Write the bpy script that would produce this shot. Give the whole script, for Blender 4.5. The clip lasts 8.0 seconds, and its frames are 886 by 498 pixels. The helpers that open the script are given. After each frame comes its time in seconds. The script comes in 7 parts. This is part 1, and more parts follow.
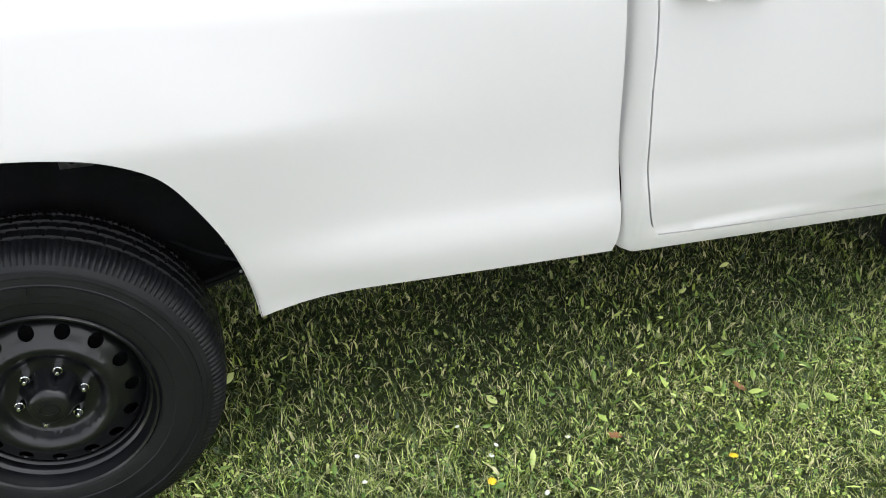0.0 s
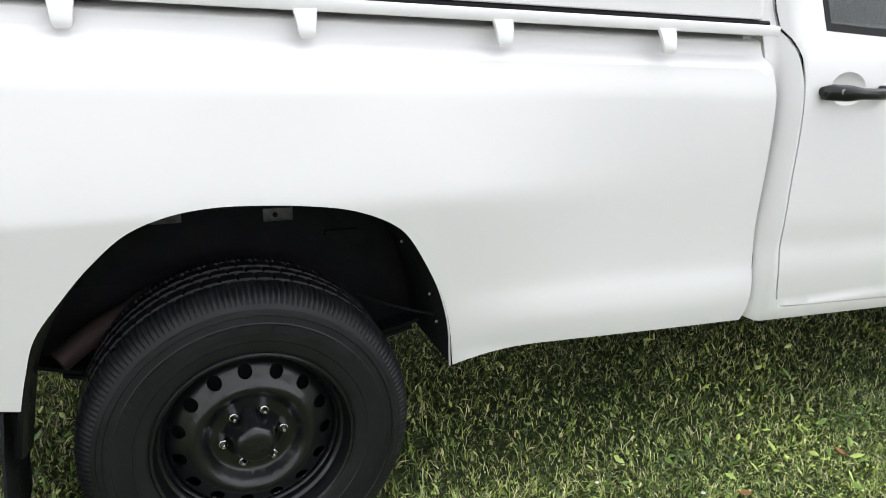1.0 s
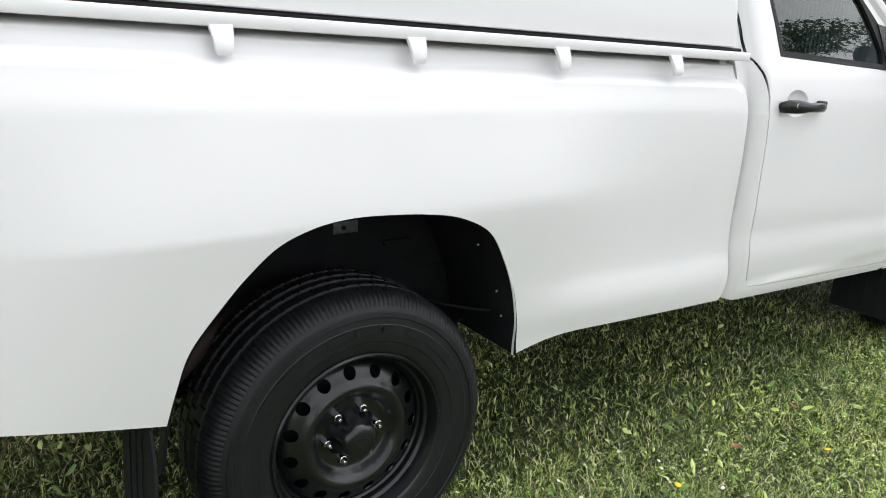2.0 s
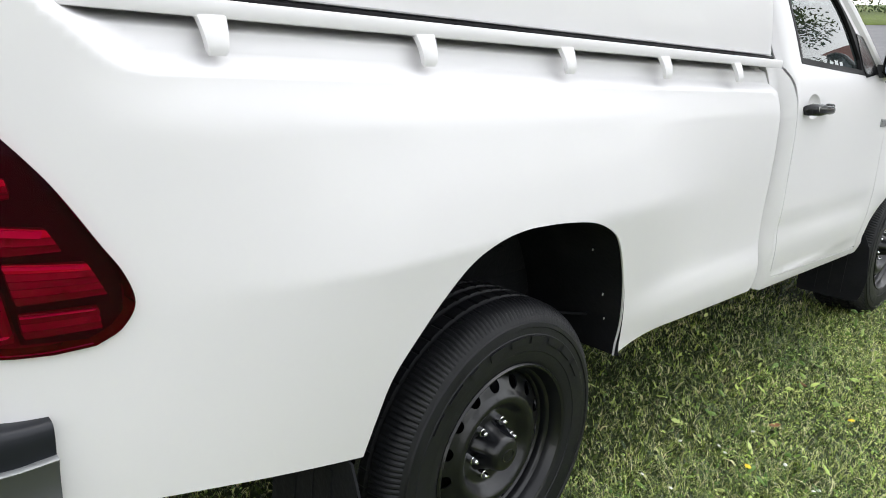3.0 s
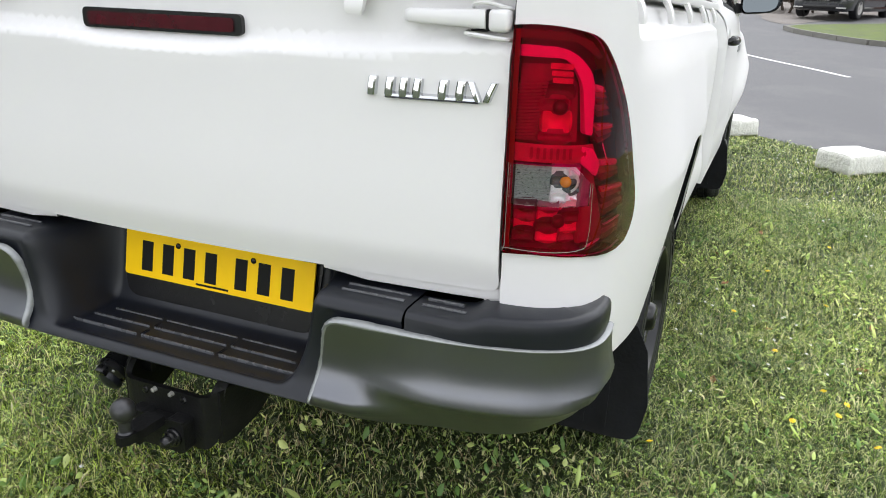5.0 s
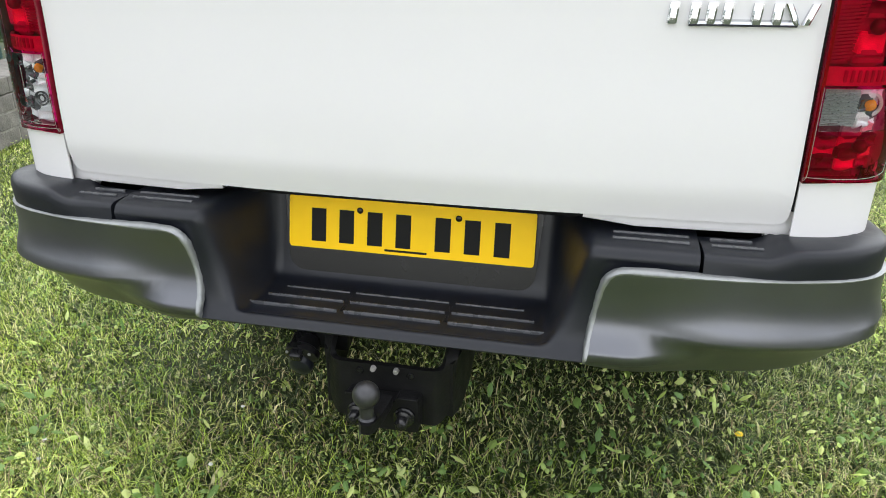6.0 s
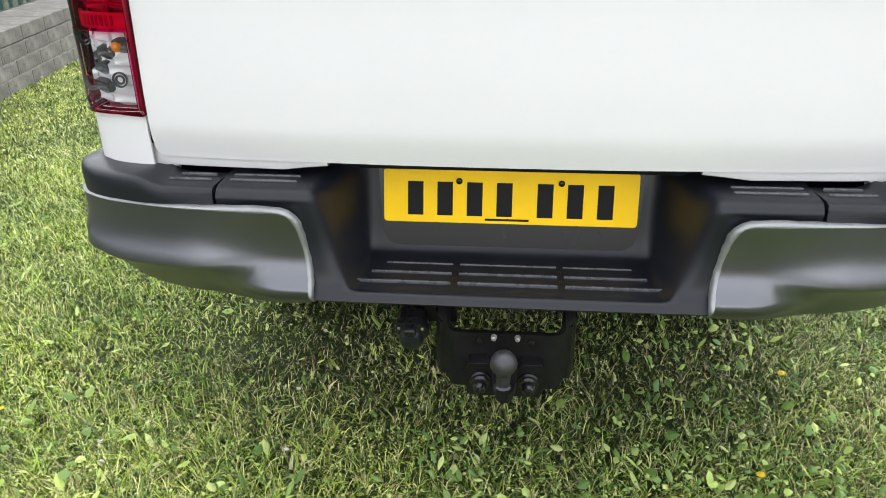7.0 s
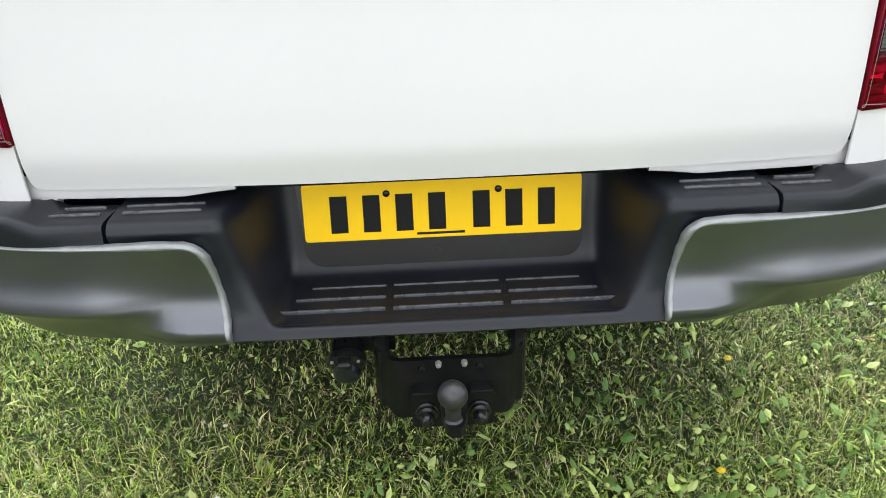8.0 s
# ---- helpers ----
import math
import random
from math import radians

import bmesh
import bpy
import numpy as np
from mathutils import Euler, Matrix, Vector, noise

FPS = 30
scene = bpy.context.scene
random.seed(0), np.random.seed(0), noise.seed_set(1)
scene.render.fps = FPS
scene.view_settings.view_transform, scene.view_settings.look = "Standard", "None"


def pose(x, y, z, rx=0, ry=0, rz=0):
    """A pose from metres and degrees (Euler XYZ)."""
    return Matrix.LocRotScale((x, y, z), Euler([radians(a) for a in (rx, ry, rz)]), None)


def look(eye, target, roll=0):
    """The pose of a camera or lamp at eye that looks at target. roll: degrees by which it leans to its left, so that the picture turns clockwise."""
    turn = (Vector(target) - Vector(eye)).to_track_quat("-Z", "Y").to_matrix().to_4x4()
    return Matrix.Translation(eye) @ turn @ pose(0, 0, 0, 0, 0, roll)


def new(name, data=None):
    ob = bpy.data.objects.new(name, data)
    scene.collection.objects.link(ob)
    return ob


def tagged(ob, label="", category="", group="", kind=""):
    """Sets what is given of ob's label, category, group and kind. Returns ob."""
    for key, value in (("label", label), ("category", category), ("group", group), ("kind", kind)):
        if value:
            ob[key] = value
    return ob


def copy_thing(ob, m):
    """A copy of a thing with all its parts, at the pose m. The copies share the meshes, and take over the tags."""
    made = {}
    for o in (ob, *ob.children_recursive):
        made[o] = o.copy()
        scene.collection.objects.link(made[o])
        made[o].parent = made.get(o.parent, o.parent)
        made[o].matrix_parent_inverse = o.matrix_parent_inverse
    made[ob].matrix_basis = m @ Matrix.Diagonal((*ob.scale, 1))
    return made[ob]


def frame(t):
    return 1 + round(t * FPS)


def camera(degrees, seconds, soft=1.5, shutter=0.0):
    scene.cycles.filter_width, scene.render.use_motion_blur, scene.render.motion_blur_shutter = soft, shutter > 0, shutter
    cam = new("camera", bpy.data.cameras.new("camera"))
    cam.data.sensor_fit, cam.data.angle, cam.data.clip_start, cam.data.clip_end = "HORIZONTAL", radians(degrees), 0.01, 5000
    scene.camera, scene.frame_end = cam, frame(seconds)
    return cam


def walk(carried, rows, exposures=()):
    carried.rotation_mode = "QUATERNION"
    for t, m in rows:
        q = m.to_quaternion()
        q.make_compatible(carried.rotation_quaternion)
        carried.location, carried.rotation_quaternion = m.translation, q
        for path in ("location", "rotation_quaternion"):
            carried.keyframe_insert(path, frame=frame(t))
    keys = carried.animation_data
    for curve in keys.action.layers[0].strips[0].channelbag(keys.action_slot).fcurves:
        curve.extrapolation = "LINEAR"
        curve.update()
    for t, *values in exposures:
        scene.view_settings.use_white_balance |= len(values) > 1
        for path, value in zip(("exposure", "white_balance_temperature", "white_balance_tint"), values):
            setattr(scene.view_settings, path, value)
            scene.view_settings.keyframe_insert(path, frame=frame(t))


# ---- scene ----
cam = camera(60.7, 8.0, 0.95)
PATH = [
    (0, (0.466, -2.396, 1.379), (0.969, -0.677, 0.488), -2.5),
    (0.5, (0.144, -2.469, 1.39), (0.728, -0.697, 0.668), 0.7),
    (1, (-0.164, -2.384, 1.353), (0.533, -0.625, 0.707), 1.7),
    (1.2, (-0.275, -2.364, 1.351), (0.505, -0.636, 0.715), 2.0),
    (2.3, (-0.964, -2.194, 1.351), (0.219, -0.681, 0.791), 2.4),
    (2.5, (-1.077, -2.042, 1.341), (0.168, -0.577, 0.789), 2.5),
    (3, (-1.284, -1.857, 1.336), (0.09, -0.514, 0.78), 2.8),
    (3.5, (-1.606, -1.71, 1.345), (-0.098, -0.529, 0.767), 3.0),
    (4, (-1.823, -1.533, 1.328), (-0.204, -0.523, 0.728), 2.8),
    (4.5, (-2.026, -1.303, 1.349), (-0.324, -0.46, 0.725), 2.3),
    (5, (-2.308, -1.085, 1.355), (-0.572, -0.351, 0.687), 1.6),
    (5.2, (-2.393, -0.955, 1.337), (-0.639, -0.279, 0.656), 1.0),
    (6.3, (-2.479, -0.206, 1.312), (-0.684, 0.106, 0.49), 0.1),
    (6.5, (-2.517, -0.118, 1.325), (-0.72, 0.15, 0.491), -0.1),
    (7, (-2.499, 0.013, 1.317), (-0.705, 0.168, 0.447), -0.3),
    (7.5, (-2.486, 0.048, 1.302), (-0.699, 0.112, 0.405), -0.7),
    (8, (-2.344, 0.038, 1.308), (-0.562, -0.011, 0.401), -2.0),
]
walk(cam, [(t, look(eye, target, roll)) for t, eye, target, roll in PATH],
     [(0, 0.10), (2.5, 0.00), (4.0, 0.06), (4.5, 0.10), (5.0, 0.16), (6.5, 0.38), (8.0, 0.44)])

# ---- light ----
world = bpy.data.worlds.new("overcast_sky")
scene.world = world
world.use_nodes = True
wn = world.node_tree.nodes
wl = world.node_tree.links
sky = wn.new("ShaderNodeTexSky")
sky.sky_type = "NISHITA"
sky.sun_disc = False
SUN_ELEVATION, SUN_TURN = 69.0, 90.0
sky.sun_elevation = radians(SUN_ELEVATION)
sky.sun_rotation = radians(SUN_TURN)
sky.air_density, sky.dust_density, sky.ozone_density = 1.4, 0.6, 1.0
cloud = wn.new("ShaderNodeHueSaturation")
cloud.inputs["Saturation"].default_value = 0.15
wl.new(sky.outputs[0], cloud.inputs["Color"])
wl.new(cloud.outputs[0], wn["Background"].inputs["Color"])
wn["Background"].inputs["Strength"].default_value = 0.42
sun = new("sun", bpy.data.lights.new("sun", "SUN"))
sun.data.energy, sun.data.angle, sun.data.color = 0.95, radians(55), (1.0, 0.98, 0.95)
el, az = radians(SUN_ELEVATION), radians(SUN_TURN)
sun_from = Vector((math.sin(az) * math.cos(el), math.cos(az) * math.cos(el), math.sin(el)))
sun.matrix_world = look(sun_from * 50, (0, 0, 0))


# ---- materials ----
def material(name, color, rough=0.5, metal=0.0, coat=0.0, vary=0.08, scale=9.0, bump=0.0, bump_scale=300.0,
             island=0.0, dirt=None, dirt_scale=3.0, dirt_amount=0.3, spec=0.5):
    m = bpy.data.materials.new(name)
    m.use_nodes = True
    nt = m.node_tree
    b = nt.nodes["Principled BSDF"]
    b.inputs["Roughness"].default_value = rough
    b.inputs["Metallic"].default_value = metal
    b.inputs["Coat Weight"].default_value = coat
    b.inputs["Coat Roughness"].default_value = 0.04
    b.inputs["Specular IOR Level"].default_value = spec
    tc = nt.nodes.new("ShaderNodeTexCoord")
    nz = nt.nodes.new("ShaderNodeTexNoise")
    nz.inputs["Scale"].default_value = scale
    nz.inputs["Detail"].default_value = 6
    nt.links.new(tc.outputs["Object"], nz.inputs["Vector"])
    ramp = nt.nodes.new("ShaderNodeMapRange")
    ramp.inputs["From Min"].default_value, ramp.inputs["From Max"].default_value = 0.25, 0.75
    ramp.inputs["To Min"].default_value, ramp.inputs["To Max"].default_value = 1 - vary, 1 + vary
    nt.links.new(nz.outputs["Fac"], ramp.inputs["Value"])
    hsv = nt.nodes.new("ShaderNodeHueSaturation")
    hsv.inputs["Color"].default_value = (*color, 1)
    value = ramp.outputs[0]
    if island:
        geo = nt.nodes.new("ShaderNodeNewGeometry")
        oi = nt.nodes.new("ShaderNodeObjectInfo")
        both = nt.nodes.new("ShaderNodeMath")
        both.operation = "ADD"
        nt.links.new(geo.outputs["Random Per Island"], both.inputs[0])
        nt.links.new(oi.outputs["Random"], both.inputs[1])
        mr = nt.nodes.new("ShaderNodeMapRange")
        mr.inputs["From Max"].default_value = 2
        mr.inputs["To Min"].default_value, mr.inputs["To Max"].default_value = 1 - island, 1 + island
        nt.links.new(both.outputs[0], mr.inputs["Value"])
        mul = nt.nodes.new("ShaderNodeMath")
        mul.operation = "MULTIPLY"
        nt.links.new(value, mul.inputs[0])
        nt.links.new(mr.outputs[0], mul.inputs[1])
        value = mul.outputs[0]
    nt.links.new(value, hsv.inputs["Value"])
    out = hsv.outputs["Color"]
    if dirt:
        dn = nt.nodes.new("ShaderNodeTexNoise")
        dn.inputs["Scale"].default_value, dn.inputs["Detail"].default_value = dirt_scale, 10
        dn.inputs["Roughness"].default_value = 0.7
        nt.links.new(tc.outputs["Object"], dn.inputs["Vector"])
        dr = nt.nodes.new("ShaderNodeMapRange")
        dr.inputs["From Min"].default_value, dr.inputs["From Max"].default_value = 0.5, 0.75
        dr.inputs["To Max"].default_value = dirt_amount
        nt.links.new(dn.outputs["Fac"], dr.inputs["Value"])
        mx = nt.nodes.new("ShaderNodeMix")
        mx.data_type = "RGBA"
        nt.links.new(dr.outputs[0], mx.inputs[0])
        nt.links.new(out, mx.inputs[6])
        mx.inputs[7].default_value = (*dirt, 1)
        out = mx.outputs[2]
    nt.links.new(out, b.inputs["Base Color"])
    rr = nt.nodes.new("ShaderNodeMapRange")
    rr.inputs["From Min"].default_value, rr.inputs["From Max"].default_value = 0.3, 0.7
    rr.inputs["To Min"].default_value, rr.inputs["To Max"].default_value = rough * 0.88, min(1, rough * 1.12)
    nt.links.new(nz.outputs["Fac"], rr.inputs["Value"])
    nt.links.new(rr.outputs[0], b.inputs["Roughness"])
    if bump:
        bn = nt.nodes.new("ShaderNodeTexNoise")
        bn.inputs["Scale"].default_value, bn.inputs["Detail"].default_value = bump_scale, 4
        nt.links.new(tc.outputs["Object"], bn.inputs["Vector"])
        bp = nt.nodes.new("ShaderNodeBump")
        bp.inputs["Strength"].default_value = bump
        bp.inputs["Distance"].default_value = 0.6 / bump_scale
        nt.links.new(bn.outputs["Fac"], bp.inputs["Height"])
        nt.links.new(bp.outputs[0], b.inputs["Normal"])
    return m


def lens_material(name, color, rough=0.02, ior=1.48):
    """Moulded lamp plastic: light passes through tinted, the skin shines."""
    m = bpy.data.materials.new(name)
    m.use_nodes = True
    nt = m.node_tree
    nt.nodes.remove(nt.nodes["Principled BSDF"])
    out = nt.nodes["Material Output"]
    tr, gl, fr, mx = (nt.nodes.new("ShaderNode" + k) for k in ("BsdfTransparent", "BsdfGlossy", "Fresnel", "MixShader"))
    tr.inputs["Color"].default_value = (*color, 1)
    gl.inputs["Roughness"].default_value = rough
    gl.inputs["Color"].default_value = (1, 1, 1, 1)
    fr.inputs["IOR"].default_value = ior
    nt.links.new(fr.outputs[0], mx.inputs[0])
    nt.links.new(tr.outputs[0], mx.inputs[1])
    nt.links.new(gl.outputs[0], mx.inputs[2])
    nt.links.new(mx.outputs[0], out.inputs["Surface"])
    return m


def leaf_material(name, dark, light, dry, see_through=0.35, rough=0.5):
    """Thin green leaf: every blade of its own tone, patches of yellower and drier turf."""
    m = bpy.data.materials.new(name)
    m.use_nodes = True
    nt = m.node_tree
    b = nt.nodes["Principled BSDF"]
    b.inputs["Roughness"].default_value = rough
    geo, tc = nt.nodes.new("ShaderNodeNewGeometry"), nt.nodes.new("ShaderNodeTexCoord")
    ramp = nt.nodes.new("ShaderNodeValToRGB")
    e = ramp.color_ramp.elements
    e[0].position, e[0].color = 0.0, (*dark, 1)
    e[1].position, e[1].color = 0.72, (*light, 1)
    e2 = e.new(0.50)
    e2.color = (*[0.76 * a + 0.24 * b for a, b in zip(dark, light)], 1)
    e3 = e.new(0.93)
    e3.color = (*dry, 1)
    nt.links.new(geo.outputs["Random Per Island"], ramp.inputs[0])
    nz = nt.nodes.new("ShaderNodeTexNoise")
    nz.inputs["Scale"].default_value, nz.inputs["Detail"].default_value = 1.6, 5
    nt.links.new(tc.outputs["Object"], nz.inputs["Vector"])
    mr = nt.nodes.new("ShaderNodeMapRange")
    mr.inputs["From Min"].default_value, mr.inputs["From Max"].default_value = 0.3, 0.7
    mr.inputs["To Min"].default_value, mr.inputs["To Max"].default_value = 0.72, 1.25
    nt.links.new(nz.outputs["Fac"], mr.inputs["Value"])
    hm = nt.nodes.new("ShaderNodeMapRange")
    hm.inputs["From Min"].default_value, hm.inputs["From Max"].default_value = 0.3, 0.7
    hm.inputs["To Min"].default_value, hm.inputs["To Max"].default_value = 0.512, 0.486
    nt.links.new(nz.outputs["Fac"], hm.inputs["Value"])
    hsv = nt.nodes.new("ShaderNodeHueSaturation")
    nt.links.new(ramp.outputs[0], hsv.inputs["Color"])
    nt.links.new(mr.outputs[0], hsv.inputs["Value"])
    nt.links.new(hm.outputs[0], hsv.inputs["Hue"])
    nt.links.new(hsv.outputs[0], b.inputs["Base Color"])
    tl, mx = nt.nodes.new("ShaderNodeBsdfTranslucent"), nt.nodes.new("ShaderNodeMixShader")
    mx.inputs[0].default_value = see_through
    nt.links.new(hsv.outputs[0], tl.inputs["Color"])
    nt.links.new(b.outputs[0], mx.inputs[1])
    nt.links.new(tl.outputs[0], mx.inputs[2])
    nt.links.new(mx.outputs[0], nt.nodes["Material Output"].inputs["Surface"])
    return m


M_PAINT = material("white_car_paint", (0.708, 0.697, 0.706), 0.55, coat=0.2, vary=0.012, scale=2.0, dirt=(0.55, 0.55, 0.50), dirt_scale=1.4, dirt_amount=0.06)
M_PLASTIC = material("black_grained_plastic", (0.0072, 0.0085, 0.0132), 0.40, vary=0.15, scale=14, bump=0.14, bump_scale=900, dirt=(0.022, 0.023, 0.027), dirt_scale=9, dirt_amount=0.2, spec=0.40)
# paler than the grained plastic: the ribs' highlight lines are put into colour
M_RIB = material("highlit_plastic_rib", (0.075, 0.077, 0.084), 0.28, vary=0.3, scale=40)
M_SMOOTH = material("smooth_black_plastic", (0.008, 0.008, 0.009), 0.25, vary=0.1, spec=0.4)
M_SKIN = material("grey_bumper_paint", (0.152, 0.156, 0.174), 0.35, metal=0.88, vary=0.06, scale=5, bump=0.05, bump_scale=500, dirt=(0.14, 0.14, 0.135), dirt_scale=7, dirt_amount=0.3)
M_WORN = material("worn_skylit_edge", (0.27, 0.28, 0.285), 0.42, metal=0.6, vary=0.15, scale=60, dirt=(0.30, 0.30, 0.30), dirt_scale=45, dirt_amount=0.6)
M_RUBBER = material("tyre_rubber", (0.0070, 0.0074, 0.0092), 0.50, vary=0.2, scale=25, bump=0.2, bump_scale=260, dirt=(0.016, 0.016, 0.017), dirt_scale=12, dirt_amount=0.3, spec=0.30)
M_STEEL = material("black_enamel_steel", (0.0042, 0.0045, 0.0060), 0.32, coat=0.22, spec=0.40, vary=0.15, scale=20, dirt=(0.012, 0.012, 0.012), dirt_scale=14, dirt_amount=0.12)
M_UNDER = material("dirty_underbody", (0.009, 0.0095, 0.0115), 0.75, vary=0.4, scale=12, bump=0.3, bump_scale=80, dirt=(0.022, 0.021, 0.021), dirt_scale=9, dirt_amount=0.5, spec=0.15)
M_TOW = material("black_painted_steel", (0.0045, 0.0045, 0.005), 0.5, vary=0.3, scale=30, bump=0.2, bump_scale=150, dirt=(0.014, 0.013, 0.013), dirt_scale=25, dirt_amount=0.4, spec=0.22)
M_RUST = material("rusty_exhaust_steel", (0.032, 0.019, 0.017), 0.7, metal=0.3, vary=0.4, scale=20)
M_GALV = material("bare_galvanised_steel", (0.42, 0.41, 0.40), 0.45, metal=0.6, vary=0.3, scale=40, dirt=(0.15, 0.12, 0.1), dirt_scale=50, dirt_amount=0.6)
M_DULL = material("dull_bare_steel", (0.10, 0.10, 0.105), 0.5, metal=0.4, vary=0.35, scale=60, dirt=(0.03, 0.028, 0.026), dirt_scale=50, dirt_amount=0.5)
M_CHROME = material("chrome", (0.62, 0.63, 0.65), 0.08, metal=1.0, vary=0.05)
M_MIRROR = material("mirror_silver", (0.125, 0.14, 0.15), 0.03, metal=1.0, vary=0.0)
M_REFLECTOR = material("lamp_reflector_silver", (0.90, 0.91, 0.92), 0.20, metal=0.2, vary=0.05)
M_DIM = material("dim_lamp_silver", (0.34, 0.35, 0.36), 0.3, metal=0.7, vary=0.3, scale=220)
# darker copy of the reflector silver: puts shade into single facets
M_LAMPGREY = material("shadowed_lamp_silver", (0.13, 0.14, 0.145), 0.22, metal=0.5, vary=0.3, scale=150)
M_GUIDE = material("lamp_guide_and_highlight", (0.93, 0.88, 0.88), 0.35, vary=0.08, scale=90)
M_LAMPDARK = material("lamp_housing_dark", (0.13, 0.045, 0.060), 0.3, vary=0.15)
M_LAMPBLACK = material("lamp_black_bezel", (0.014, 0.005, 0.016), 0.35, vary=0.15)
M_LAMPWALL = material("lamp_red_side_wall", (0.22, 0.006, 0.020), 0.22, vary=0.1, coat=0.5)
# one red plastic in four tones, lit and shaded faces put into colour
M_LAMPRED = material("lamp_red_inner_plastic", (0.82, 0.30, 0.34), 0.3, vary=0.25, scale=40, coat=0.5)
M_LAMPHALF = material("lamp_half_shaded_red_plastic", (0.50, 0.20, 0.24), 0.3, vary=0.25, scale=40, coat=0.5)
M_LAMPMID = material("lamp_shaded_red_plastic", (0.30, 0.11, 0.15), 0.3, vary=0.25, scale=40, coat=0.5)
M_LAMPDIM = material("lamp_deep_shaded_red_plastic", (0.20, 0.075, 0.105), 0.22, vary=0.2, scale=40, coat=0.6)
M_BRAKE = material("dark_red_brake_lens", (0.055, 0.004, 0.010), 0.12, vary=0.2, scale=30, coat=0.3)
M_LAMPTOP = material("lamp_black_cap", (0.11, 0.014, 0.022), 0.3, vary=0.1)
M_AMBER = material("amber_bulb", (0.85, 0.28, 0.03), 0.2, vary=0.05)
M_REDLENS = lens_material("red_lens", (1.0, 0.004, 0.235), ior=1.33)
M_SMOKELENS = lens_material("smoked_red_lens", (0.80, 0.004, 0.22), ior=1.33)
M_CLEARLENS = lens_material("clear_lens", (0.95, 0.96, 0.97))
M_GLASS = lens_material("tinted_window_glass", (0.26, 0.30, 0.295), 0.0)
M_PLATE = material("yellow_plate", (1.0, 0.62, 0.004), 0.45, spec=0.2, coat=0.0, vary=0.04, scale=12)
M_INK = material("black_ink", (0.008, 0.008, 0.008), 0.5, vary=0.1, spec=0.15)
M_SEAL = material("black_rubber_seal", (0.009, 0.009, 0.010), 0.6, vary=0.15, spec=0.2)
M_CABIN = material("dark_cabin_trim", (0.035, 0.036, 0.038), 0.7, vary=0.2)
M_SEAT = material("grey_seat_cloth", (0.10, 0.10, 0.105), 0.9, vary=0.2, bump=0.2, bump_scale=700)
M_SOIL = material("turf_floor", (0.028, 0.042, 0.009), 0.95, vary=0.45, scale=22, bump=0.8, bump_scale=70, dirt=(0.034, 0.034, 0.016), dirt_scale=5, dirt_amount=0.6)
M_FARGRASS = material("verge_grass", (0.085, 0.115, 0.022), 0.9, vary=0.35, scale=3, bump=0.8, bump_scale=30, dirt=(0.16, 0.17, 0.05), dirt_scale=0.7, dirt_amount=0.5)
M_BLADE = leaf_material("grass_blade", (0.014, 0.040, 0.011), (0.45, 0.59, 0.12), (0.82, 0.78, 0.44), 0.16, 0.28)
# yellower turf behind the truck, its brighter light put into the colour too
M_LUSH = leaf_material("lush_brightened_blade", (0.012, 0.040, 0.009), (0.66, 0.88, 0.135), (0.92, 0.90, 0.40), 0.16, 0.27)
M_LEAF = leaf_material("clover_leaf", (0.14, 0.27, 0.06), (0.60, 0.76, 0.20), (0.70, 0.78, 0.30), 0.32, 0.38)
M_DRY = leaf_material("dry_thatch", (0.20, 0.15, 0.07), (0.46, 0.38, 0.20), (0.55, 0.48, 0.28), 0.2, 0.8)
M_PETAL = material("white_petal", (0.8, 0.8, 0.76), 0.6, vary=0.05)
M_YELLOW = material("dandelion_yellow", (0.82, 0.56, 0.02), 0.7, vary=0.15, scale=200)
M_ASPHALT = material("worn_asphalt", (0.100, 0.099, 0.104), 0.85, vary=0.16, scale=2.2, bump=0.6, bump_scale=160, dirt=(0.155, 0.15, 0.15), dirt_scale=0.45, dirt_amount=0.6)
M_LINE = material("road_paint", (0.62, 0.62, 0.60), 0.7, vary=0.12, scale=12)
M_STONE = material("whitewashed_stone", (0.74, 0.73, 0.69), 0.85, vary=0.1, scale=14, bump=0.8, bump_scale=40, dirt=(0.36, 0.34, 0.27), dirt_scale=9, dirt_amount=0.5)
M_KERB = material("kerb_concrete", (0.15, 0.145, 0.13), 0.9, vary=0.2, scale=8, bump=0.6, bump_scale=60, island=0.15)
M_GRAVEL = material("pale_gravel", (0.170, 0.152, 0.140), 0.95, vary=0.25, scale=1.6, bump=0.8, bump_scale=40, dirt=(0.14, 0.11, 0.085), dirt_scale=0.5, dirt_amount=0.6)
M_BLOCK = material("concrete_block", (0.19, 0.18, 0.163), 0.94, vary=0.55, scale=7, bump=0.8, bump_scale=70, island=0.22, dirt=(0.075, 0.074, 0.062), dirt_scale=3, dirt_amount=0.85)
M_MORTAR = material("pale_mortar", (0.24, 0.23, 0.21), 0.95, vary=0.35, scale=30, bump=0.5, bump_scale=120)
M_GREEN = material("green_fence_steel", (0.020, 0.060, 0.052), 0.42, vary=0.15, scale=6)
M_WOOD = material("weathered_dark_wood", (0.075, 0.055, 0.045), 0.85, vary=0.3, scale=6, bump=0.4, bump_scale=60, island=0.2)
M_RENDER = material("white_rendered_wall", (0.66, 0.67, 0.65), 0.85, vary=0.06, scale=0.8, bump=0.3, bump_scale=20)
M_DKGREEN = material("dark_green_cladding", (0.055, 0.10, 0.085), 0.7, vary=0.15, scale=1.5)
M_SLATE = material("grey_roof", (0.12, 0.12, 0.125), 0.8, vary=0.2, scale=2)
M_BRICK = material("red_brick", (0.20, 0.075, 0.055), 0.85, vary=0.25, scale=5, bump=0.5, bump_scale=14)
